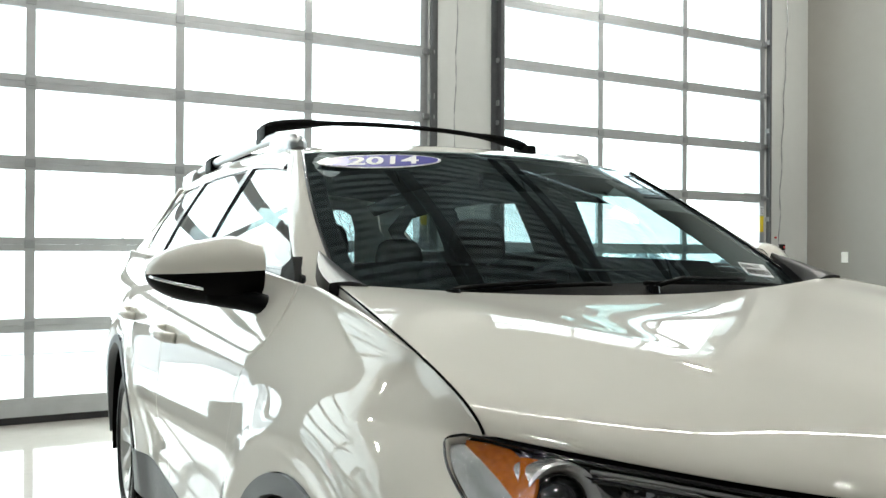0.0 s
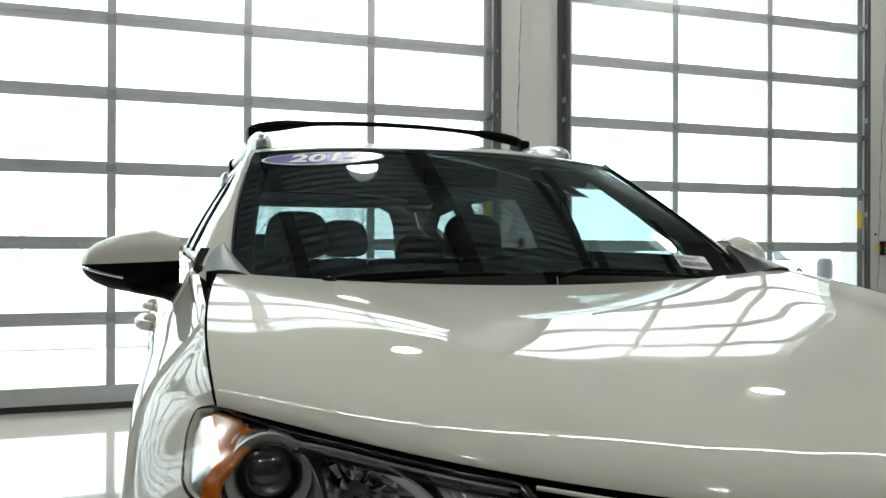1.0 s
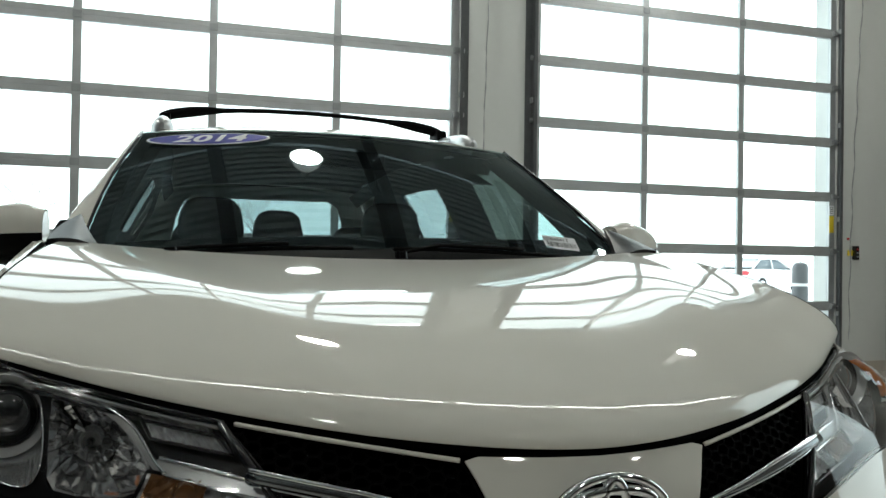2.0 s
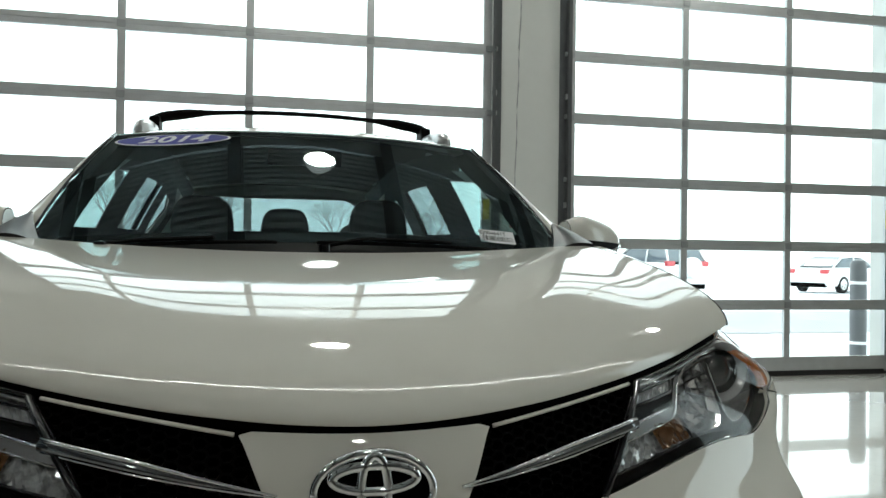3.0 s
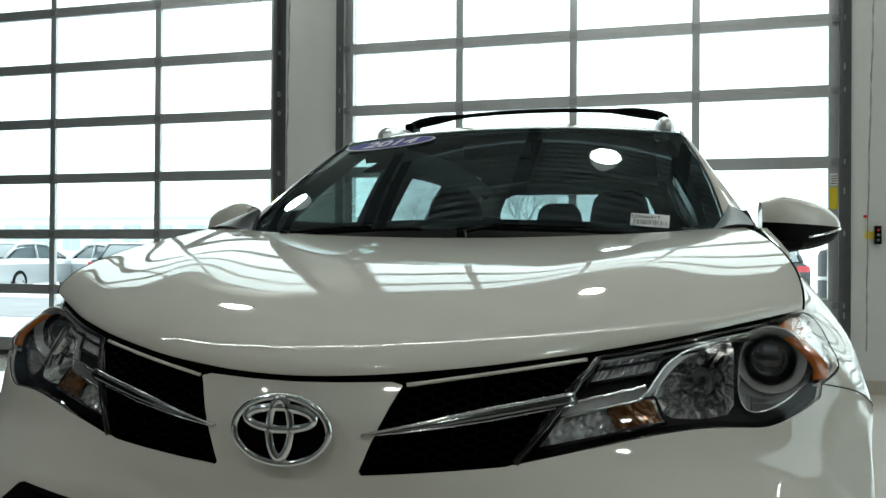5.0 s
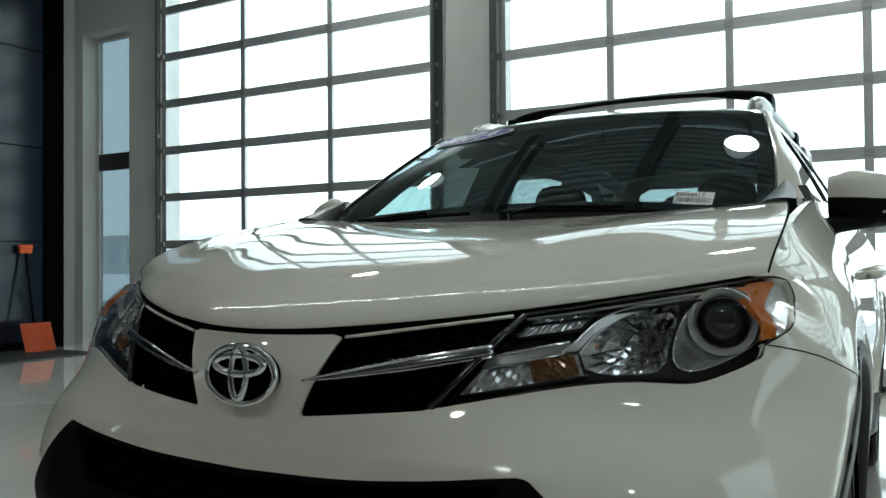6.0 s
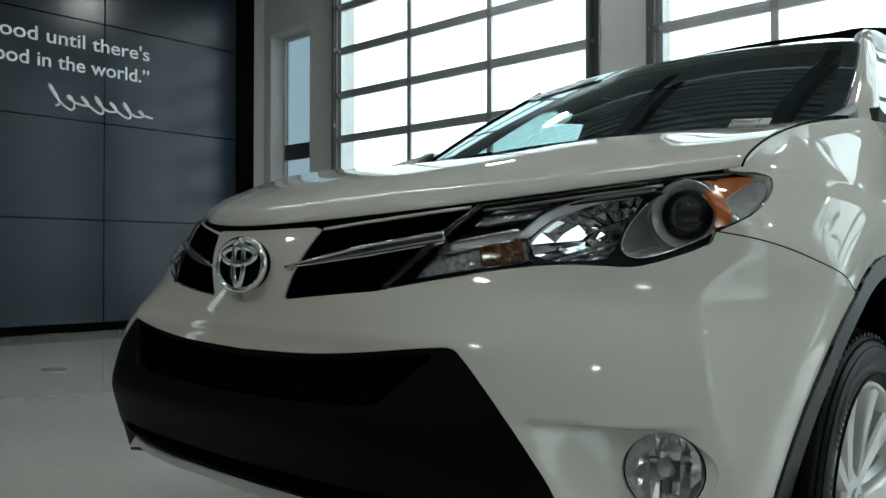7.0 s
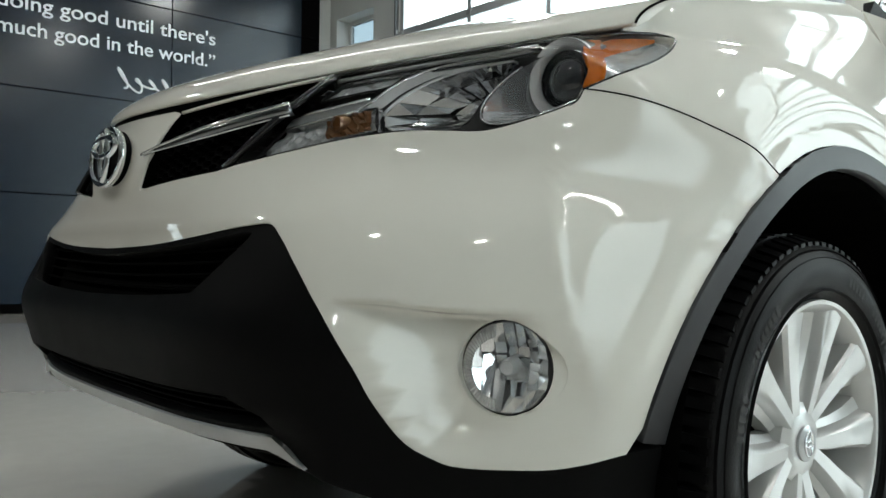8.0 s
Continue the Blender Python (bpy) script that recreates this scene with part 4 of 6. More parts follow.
def headlamp(sg):
    """Clear lens over a dark bezel that holds a projector, a faceted bowl, a block lamp and a turn lamp."""
    sf = front if sg > 0 else mirrored(front)
    flip = sg < 0

    def pt(x, z, dy):
        q = front(*[np.array([v]) for v in fx(x, z)])[0]
        return Vector((q[0] * sg, q[1] + dy, q[2]))

    def set_back(dy):
        return lambda a, b: sf(a, b) + np.array([0, dy, 0])

    def sheet(name, rows, material, parent, label="", closed=False, smooth=False):
        """A skin over rows of points."""
        bm = bmesh.new()
        vs = [[bm.verts.new(v) for v in r] for r in rows]
        k = len(rows[0])
        for a, b in zip(vs, vs[1:]):
            for i in range(k if closed else k - 1):
                bm.faces.new((a[i], a[(i + 1) % k], b[(i + 1) % k], b[i]))
        bmesh.ops.recalc_face_normals(bm, faces=bm.faces[:])
        if sum(f.normal.y * f.calc_area() for f in bm.faces) > 0:
            bmesh.ops.reverse_faces(bm, faces=bm.faces[:])
        return part(name, bm, material, parent, label, smooth)

    strip_in = spline([(0.38, 0.902), (0.4, 0.925), (0.417, 0.95), (0.431, 0.97), (0.445, 0.986)], 4)
    strip_out = [(y + 0.017, z + 0.001) for y, z in strip_in]
    cut = [fy(*q) for q in strip_in[::-1]]
    bezel = [tuple(q) for q in hl_top if q[0] < fx(0.72, 0.988)[0]] + cut + [tuple(q) for q in hl_bottom[::-1]][2:]
    bowl_hole, drop_hole = [fx(*q) for q in BOWL], [fx(*q) for q in DROP]
    hd = panel("headlamp", set_back(0.048), bezel, BUCKET, car, stp=0.02, depth=0.0, holes=[bowl_hole, drop_hole], flip=flip, label="clear headlamp unit with a dark bezel, unlit")
    panel("lens", sf, hl_outline, CLEAR, hd, stp=0.02, depth=0, flip=flip)
    edge = sf(*np.array(refine(np.array(hl_outline), 0.02)).T)
    tube("gasket", edge + np.array([0, 0.002, -0.001]), 0.0024, GLOSS_BLACK, hd, closed=True, n=6)
    rim = sf(*np.array(refine(np.array(bezel), 0.02)).T)
    sheet("side_wall", [[Vector(q) + Vector((0, d, 0)) for q in rim] for d in (0.012, 0.05)], DARK_VOID, hd, closed=True)
    # dark ledges that run along the upper edge
    for k, (dz, dy) in enumerate(((0.010, 0.012), (0.021, 0.024))):
        line = [(x, z - dz) for x, z in spline(HL_TOP, 5) if x < 0.7]
        tube("ledge", [pt(x, z, dy) for x, z in line], 0.0028, GLOSS_BLACK if k else DIM_BEZEL, hd, n=6)

    # projector: dark glass lens in a satin cone, with a fluted drop-shaped skirt
    axis = Vector((0.1 * sg, -1, 0.02)).normalized()
    c = Vector((0.735 * sg, 0.424, 0.925))
    m = Matrix.Translation(c) @ axis.to_track_quat("Z", "Y").to_matrix().to_4x4()
    pr = lathe("projector", [(0.0, 0.016), (0.012, 0.0148), (0.024, 0.010), (0.034, 0.002), (0.0395, -0.008)], LENS, hd, m, 40, "dark glass projector lens in a satin ring")
    lathe("lens_seat", [(0.0395, -0.008), (0.0405, 0.006), (0.0425, 0.0065), (0.0425, -0.012)], GLOSS_BLACK, pr, m, 40)
    lathe("ring", [(0.0425, -0.004), (0.047, 0.004), (0.0535, 0.012), (0.0575, 0.016), (0.0585, 0.0135), (0.0585, -0.02)], BEZEL, pr, m, 48)
    n = 132
    ring, skirt = [], []
    D = np.array(DROP)
    ang = np.arctan2(D[:, 1] - 0.925, D[:, 0] - 0.738)
    order = np.argsort(ang)
    for i in range(n):
        a = -math.pi + 2 * math.pi * i / n
        x = float(np.interp(a, ang[order], D[order, 0], period=2 * math.pi))
        z = float(np.interp(a, ang[order], D[order, 1], period=2 * math.pi))
        rib = 0.0016 if i % 2 else 0.0
        skirt.append((pt(x, z, 0.046), rib))
        ring.append(Vector((sg * (0.735 + 0.0585 * math.cos(a)), 0.416, 0.925 + 0.0585 * math.sin(a))))
    rows = [[r.lerp(q, t) + Vector((0, rib + 0.012 * math.sin(math.pi * t), 0)) for r, (q, rib) in zip(ring, skirt)] for t in (0.0, 0.3, 0.65, 1.0)]
    sk = sheet("fluted_skirt", rows, SKIRT, hd, "fluted satin skirt under the projector", True)
    low = [(x, z) for x, z in DROP if z < 0.945]
    k0 = min(range(len(DROP)), key=lambda i: abs(DROP[i][1] - 0.945) + (0 if DROP[i][0] < 0.72 else 9))
    loop = DROP[k0:] + DROP[:k0]
    tube("skirt_edge", [pt(x, z, 0.043) for x, z in loop[: len(low)]], 0.0016, CHROME, sk, n=6)

    # high-beam bowl of flat facets, with the bulb in its socket
    rnd = random.Random(5)
    cx, cz, back = 0.622, 0.889, 0.398
    rim = [pt(x, z, 0.047) for x, z in BOWL]
    deep = Vector((cx * sg, back, cz))
    bm = bmesh.new()
    k = len(rim)
    fs = (0.17, 0.45, 0.74, 1.0)
    grid = [[deep.lerp(q, f) + Vector((0, 0.045 * f * (1 - f), 0)) for q in rim] for f in fs]
    for r, (ra, rb) in enumerate(zip(grid, grid[1:])):
        step = 3 if r > 0 else 6
        for i in range(0, k, step):
            i2 = (i + step) % k
            tilt = [Vector((0, rnd.uniform(-0.011, 0.011), 0)) for _ in range(2)]
            q = [ra[i] + tilt[0], ra[i2] + tilt[1], rb[i2] + tilt[1] * 0.6 if r < 2 else rb[i2], rb[i] + tilt[0] * 0.6 if r < 2 else rb[i]]
            f = bm.faces.new([bm.verts.new(v) for v in q])
            f.normal_update()
            if f.normal.y > 0:
                f.normal_flip()
    bowl = part("high_beam_bowl", bm, REFLECTOR, hd, "faceted chrome reflector bowl")
    sheet("bowl_back", [[deep.lerp(q, f) + Vector((0, 0.014 + 0.045 * f * (1 - f), 0)) for q in rim] for f in (0.05, 0.5, 0.93)], BUCKET, bowl, closed=True)
    mb = Matrix.Translation(deep + Vector((0, -0.012, 0))) @ Vector((0.1 * sg, -1, 0)).normalized().to_track_quat("Z", "Y").to_matrix().to_4x4()
    lathe("bulb_socket", [(0.0, -0.004), (0.011, -0.004), (0.012, 0.004), (0.015, 0.005), (0.017, -0.01), (0.02, -0.02)], DIM_BEZEL, bowl, mb, 20)
    lathe("bulb", [(0.0, 0.012), (0.004, 0.011), (0.0055, 0.006), (0.0055, -0.006)], LENS, bowl, mb, 14)
    tube("bowl_lip", [pt(x, z, 0.044) for x, z in BOWL[:20]], 0.0025, BEZEL, bowl, n=6)

    # bright strap that rises from between the lamps and arches over the bowl
    band = [(0.411, 0.876), (0.445, 0.8825), (0.49, 0.891), (0.528, 0.8985), (0.533, 0.894), (0.524, 0.88), (0.48, 0.871), (0.405, 0.857)]
    bnd = panel("bright_band", set_back(0.022), [fx(*q) for q in band], DIM_BEZEL, hd, stp=0.012, depth=0.012, flip=flip)
    tube("band_edge", [pt(x, z, 0.019) for x, z in band[:4]], 0.0028, CHROME, bnd, n=6)
    tube("band_edge", [pt(x, z, 0.019) for x, z in ((0.404, 0.8565), (0.44, 0.8635), (0.48, 0.8715), (0.522, 0.8795))], 0.0018, CHROME, bnd, n=6)
    up = spline([(0.521, 0.882), (0.534, 0.894), (0.546, 0.911), (0.56, 0.928), (0.582, 0.943), (0.612, 0.954), (0.65, 0.9615), (0.69, 0.9675)], 5)
    lo = spline([(0.529, 0.876), (0.542, 0.888), (0.555, 0.907), (0.571, 0.922), (0.592, 0.936), (0.62, 0.9465), (0.655, 0.956), (0.69, 0.963)], 5)
    sheet("bright_arch", [[pt(x, z, d) for x, z in line] for line, d in ((lo, 0.036), (up, 0.02), ([(x + 0.0005, z + 0.002) for x, z in up], 0.03))], BEZEL, hd, "satin bright trim that arches over the bowl", smooth=True)
    tube("arch_edge", [pt(x, z, 0.0185) for x, z in up], 0.0022, CHROME, hd, n=6, taper=[1.0 - 0.5 * i / len(up) for i in range(len(up))])

    # block lamp above and turn lamp below: clear covers over rows of small prisms
    def block(name, quad, nx, nz, material, label, jit, tip):
        rnd = random.Random(3)
        q0, q1, q2, q3 = (np.array(v) for v in quad)
        rows = []
        for j in range(nz + 1):
            row = []
            for i in range(nx + 1):
                a, b = i / nx, j / nz
                q = (q0 * (1 - a) + q1 * a) * (1 - b) + (q3 * (1 - a) + q2 * a) * b
                row.append(pt(q[0], q[1], 0.032 + rnd.uniform(-jit, jit) + (0.003 if i % 2 else 0)))
            rows.append(row)
        ob = sheet(name, rows, material, hd, label)
        ring = [quad[k][0] * (1 - t) + quad[(k + 1) % 4][0] * t for k in range(4) for t in (0, 0.25, 0.5, 0.75)], [quad[k][1] * (1 - t) + quad[(k + 1) % 4][1] * t for k in range(4) for t in (0, 0.25, 0.5, 0.75)]
        tube("frame", [pt(x, z, 0.026) for x, z in zip(*ring)], 0.003, GLOSS_BLACK, ob, closed=True, n=5)
        return ob

    block("daytime_lamp", [(0.468, 0.937), (0.559, 0.948), (0.54, 0.917), (0.44, 0.902)], 22, 5, PRISM, "clear daytime lamp of small prisms", 0.002, 0)
    turn = block("turn_lamp", [(0.41, 0.868), (0.543, 0.882), (0.561, 0.845), (0.372, 0.812)], 26, 8, PRISM, "clear turn lamp with a dim amber bulb", 0.004, 0)
    lathe("bulb", [(0.0, 0.014), (0.013, 0.009), (0.017, -0.004), (0.013, -0.02)], AMBER_DIM, turn, Matrix.Translation(pt(0.497, 0.86, 0.026)) @ Vector((0, -1, 0)).to_track_quat("Z", "Y").to_matrix().to_4x4(), 14)
    rnd = random.Random(9)
    q0, q1, q2, q3 = (np.array(v) for v in ((0.468, 0.875), (0.538, 0.88), (0.553, 0.848), (0.487, 0.838)))
    rows = [[pt(*((q0 * (1 - i / 12) + q1 * i / 12) * (1 - j / 5) + (q3 * (1 - i / 12) + q2 * i / 12) * j / 5), 0.024 + rnd.uniform(-0.003, 0.003)) for i in range(13)] for j in range(6)]
    sheet("amber_cover", rows, AMBER_DIM, turn)

    # amber side marker: an upright strip and the wedge behind it
    mid = len(strip_out) // 2
    between = [(0.465, 0.966), (0.5, 0.9805), (0.535, 0.994)]
    wedge = [tuple(q) for q in strip_out[mid:]] + [(0.48, 0.9945), (0.51, 0.998), (0.54, 0.9985)] + between[::-1]
    tail_end = [tuple(q) for q in strip_out[: mid + 1]] + between + [(0.554, 0.992), (0.542, 0.981), (0.514, 0.963), (0.479, 0.944), (0.444, 0.927), (0.41, 0.911)]
    sm = panel("side_marker", sf, [fy(*q) for q in wedge], AMBER, hd, stp=0.012, depth=0.01, back=0.008, flip=flip, label="amber side marker")
    # silver panel painted in for the bright reflection on the lens's outer tip
    panel("marker_lens_sheen", sf, [fy(*q) for q in tail_end], SKIRT, sm, stp=0.012, depth=0.01, back=0.009, flip=flip, label="silver panel standing in for bright reflection on the clear lens")
    panel("marker_strip", sf, [fy(*q) for q in [tuple(v) for v in strip_in] + [tuple(v) for v in strip_out[::-1]]], AMBER, sm, stp=0.008, depth=0.012, back=0.004, flip=flip)


for sg in (1, -1):
    headlamp(sg)

# bonnet
HOOD_Y0 = smooth_table([-0.01, 0.0, 0.128, 0.273, 0.457, 0.585, 0.726, 0.8, 0.9], [0.05, 0.05, 0.07, 0.122, 0.221, 0.308, 0.43, 0.492, 0.6], 0.03, 0, 0.85)


def bonnet(x, w):
    """The bonnet by x and by w from its front edge (0) to the windscreen (1)."""
    x, w = np.asarray(x, float), np.asarray(w, float)
    ax = np.sqrt(x * x + 0.0016)
    y0, z0 = HOOD_Y0(ax), 0.917 + 0.093 * (ax / 0.8) ** 1.7
    k = ax / 0.77
    y1, z1 = 1.055 + 0.12 * k ** 2, 1.148 + 0.034 * k ** 2
    v = w * w
    y = y0 + (y1 - y0) * v
    h = np.clip(w, 0, 2) ** 1.1
    z = z0 + (z1 - z0) * h
    rx = 0.40 + 0.24 * v
    z = z + 0.016 * np.sin(math.pi * np.clip(v, 0, 1) ** 0.6) * np.exp(-((ax - rx) / 0.15) ** 2) * step01(0.0, 0.4, v)
    z = z + 0.012 * np.sin(math.pi * np.clip(v, 0, 1) ** 0.7) * np.exp(-(ax / 0.5) ** 4)
    return np.stack([x, y, z], -1)


edge = [(0.797 + 0.008 * math.sin(math.pi * w) - 0.042 * w ** 4, w) for w in np.linspace(0.0, 1.0, 22)]
panel("bonnet", bonnet, [(x, 0.0) for x in np.linspace(-0.78, 0.78, 40)] + edge + [(x, 1.0) for x in np.linspace(0.72, -0.72, 30)] + [(-x, w) for x, w in edge[::-1]], PAINT, car, stp=0.026, depth=0.022, label="pearl white bonnet")
# dark gap lining under the bonnet's edges
P = bonnet(np.linspace(-0.735, 0.735, 50), np.zeros(50)) + np.array([0, 0.014, -0.008])
tube("bonnet_seal", P, 0.009, DARK_VOID, car, n=6)

for sg in (1, -1):
    P = bonnet(np.array([(x + 0.003) * sg for x, w in edge]), np.array([w for x, w in edge]))
    tube("bonnet_gap", P + np.array([0, 0, -0.0016]), 0.0021, DARK_VOID, car, n=6)

# front wings
wing = [(0.497, 1.004)] + [(y, float(BELT(y)) - 0.003) for y in np.linspace(0.53, 1.18, 18)] + [(1.24, 1.175), (1.25, 1.1), (1.27, 1.04), (1.335, 1.012), (1.39, 0.96), (1.42, 0.92), (1.45, 0.84), (1.458, 0.7), (1.45, 0.5), (1.40, 0.44)]
wing += [ARCH(0.503, radians(180 - a)) for a in range(12, 117, 6)] + [*[(y + 0.0006, z + 0.0018) for y, z in SEAM[::-1]]] + [tuple(p) for p in spline(HL_OUT, 4)]
both("front_wing", side, wing, PAINT, car, stp=0.013, depth=0.018)
P = side(np.array([q[0] for q in SEAM]), np.array([q[1] + 0.001 for q in SEAM]))
for sg in (1, -1):
    tube("wing_gap", (P + np.array([0.0003, -0.0003, 0])) * np.array([sg, 1, 1]), 0.0011, DARK_VOID, car, n=6)
# arch trims, liners and sills
ring = [ARCH(0.5, radians(a)) for a in range(8, 185, 4)] + [ARCH(0.464, radians(a)) for a in range(184, 7, -4)]
both("arch_trim", side, ring, GREY_PLASTIC, car, stp=0.025, depth=0.022, back=-0.006, label="grey plastic wheel arch trim")
rear_ring = [(y + REAR_WHEEL - FRONT_WHEEL, z) for y, z in ring]
both("arch_trim", side, rear_ring, GREY_PLASTIC, car, stp=0.03, depth=0.05, back=-0.006)
both("sill_trim", side, [(1.40, 0.44), (1.6, 0.45), (3.0, 0.45), (3.12, 0.44), (3.12, 0.27), (1.40, 0.27)], GREY_PLASTIC, car, stp=0.06, depth=0.03, back=-0.004)
for yc in (FRONT_WHEEL, REAR_WHEEL):
    for sg in (1, -1):
        verts, faces = [], []
        for i in range(25):
            a = radians(-15 + 210 * i / 24)
            for x in (0.9, 0.52):
                verts.append((sg * x, yc - 0.462 * math.cos(a), WHEEL_Z + 0.462 * math.sin(a)))
        for i in range(24):
            faces.append((2 * i, 2 * i + 1, 2 * i + 3, 2 * i + 2))
        k = len(verts)
        verts.append((sg * 0.52, yc, WHEEL_Z))
        faces += [(2 * i + 1, k, 2 * i + 3) for i in range(24)]
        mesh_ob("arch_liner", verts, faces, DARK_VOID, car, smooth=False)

# doors and rear quarter
d1 = [(1.46, 0.7), (1.453, 0.84), (1.424, 0.92), (1.394, 0.96), (1.34, 1.014), (1.276, 1.044), (1.256, 1.1), (1.246, 1.178), (1.6, 1.2), (2.44, 1.21), (2.46, 1.0), (2.46, 0.45), (1.6, 0.455), (1.455, 0.46)]
d2 = [(2.47, 1.21), (3.42, 1.228), (3.46, 1.1), (3.42, 0.95), (3.3, 0.84)] + [(y + REAR_WHEEL - FRONT_WHEEL, z) for y, z in (ARCH(0.505, radians(a)) for a in range(45, 10, -6))] + [(3.08, 0.45), (2.47, 0.45)]
qp = [(3.43, 1.228), (4.42, 1.25), (4.44, 0.9), (4.4, 0.5)] + [(y + REAR_WHEEL - FRONT_WHEEL, z) for y, z in (ARCH(0.505, radians(a)) for a in range(165, 46, -7))] + [(3.31, 0.84), (3.43, 0.95), (3.47, 1.1)]
doors = both("door", side, d1, PAINT, car, stp=0.04, depth=0.015) + both("door", side, d2, PAINT, car, stp=0.04, depth=0.015)
both("rear_quarter", side, qp, PAINT, car, stp=0.05, depth=0.015)
for k, (dr, y) in enumerate(zip(doors, (2.3, 2.3, 3.24, 3.24))):
    sg = 1 if k % 2 == 0 else -1
    x = float(side(np.array([y]), np.array([0.98]))[0, 0]) * sg
    P = [(x + sg * 0.002, y - 0.11, 0.975), (x + sg * 0.034, y - 0.085, 0.98), (x + sg * 0.042, y, 0.985), (x + sg * 0.034, y + 0.085, 0.988), (x + sg * 0.002, y + 0.11, 0.988)]
    tube("door_handle", spline(P, 5), 0.017, PAINT, dr, flat=1.0, n=10)


# glasshouse
def house(y, z):
    """The glasshouse flank above the belt on the car's left."""
    y, z = np.asarray(y, float), np.asarray(z, float)
    t = np.maximum(z - 1.16, 0) / 0.365
    return np.stack([0.797 - 0.185 * t ** 1.25 - 0.09 * step01(3.6, 4.6, y) * t, y, z], -1)


ROOF = smooth_table([1.7, 1.775, 1.9, 2.1, 2.4, 3.0, 3.7, 4.25], [1.522, 1.552, 1.587, 1.615, 1.64, 1.655, 1.635, 1.57], 0.05, 1.6, 4.3)


def roof(u, y):
    u, y = np.asarray(u, float), np.asarray(y, float)
    ze = ROOF(y) - 0.045
    xe = house(y, ze)[..., 0] - 0.002
    return np.stack([u * xe, y, ROOF(y) - 0.045 * np.abs(u) ** 2.3], -1)


def screen(x, y):
    """The windscreen's surface."""
    x, y = np.asarray(x, float), np.asarray(y, float)
    z = 1.167 + 0.565 * (y - 1.197 - 0.3 * (x * x - 0.327))
    return np.stack([x, y, z + 0.012 * np.sin(math.pi * np.clip((y - 1.1) / 0.72, 0, 1))], -1)


top_y = lambda x: 1.782 + 0.075 * (x / 0.6) ** 2
low_y = lambda x: 1.112 + 0.095 * (x / 0.715) ** 2
side_x = lambda y: 0.722 - 0.115 * (y - 1.19) / 0.66 + 0.018 * math.sin(math.pi * (y - 1.19) / 0.66)
ys = np.linspace(1.19, 1.857, 14)
ws_half = [(side_x(y), y) for y in ys]
ws = [(x, low_y(x)) for x in np.linspace(-0.69, 0.69, 24)] + ws_half + [(x, top_y(x)) for x in np.linspace(0.57, -0.57, 20)] + [(-x, y) for x, y in ws_half[::-1]]
wind = panel("windscreen", screen, ws, WINDSCREEN, car, stp=0.05, depth=0, label="tinted windscreen")
c = np.array([0, 1.48])
hole = [(x * 0.935, c[1] + (y - c[1]) * (0.93 if y > 1.4 else 0.86)) for x, y in ws]
panel("black_border", screen, ws, DARK_VOID, wind, stp=0.05, depth=0, holes=[hole], back=0.004)
tube("screen_trim", screen(*np.array([(x, y) for x, y in ws_half] ).T) + np.array([0.004, 0, 0.003]), 0.0045, GLOSS_BLACK, wind, n=6)
tube("screen_trim", screen(*np.array([(-x, y) for x, y in ws_half]).T) + np.array([-0.004, 0, 0.003]), 0.0045, GLOSS_BLACK, wind, n=6)
panel("roof", roof, [(u, top_y(u * 0.6) + 0.006) for u in np.linspace(-1, 1, 24)] + [(1, y) for y in np.linspace(2.0, 4.2, 16)] + [(-1, y) for y in np.linspace(4.2, 2.0, 16)], PAINT, car, stp=0.06, depth=0.012)


def strip(name, A, B, bulge, material, parent, out, n=8):
    """A rounded strip between two edge curves, bulging towards out."""
    verts, faces = [], []
    k = len(A)
    for a, b in zip(A, B):
        a, b = Vector(a), Vector(b)
        for j in range(n + 1):
            t = j / n
            verts.append(a.lerp(b, t) + Vector(out) * bulge * (1 - (2 * t - 1) ** 4))
    for i in range(k - 1):
        for j in range(n):
            faces.append((i * (n + 1) + j, (i + 1) * (n + 1) + j, (i + 1) * (n + 1) + j + 1, i * (n + 1) + j + 1))
    bm = bmesh.new()
    vs = [bm.verts.new(v) for v in verts]
    for f in faces:
        bm.faces.new([vs[i] for i in f])
    bmesh.ops.recalc_face_normals(bm, faces=bm.faces[:])
    if sum((f.normal.dot(Vector(out)) for f in bm.faces)) < 0:
        bmesh.ops.reverse_faces(bm, faces=bm.faces[:])
    ob = part(name, bm, material, parent, "", True)
    return ob


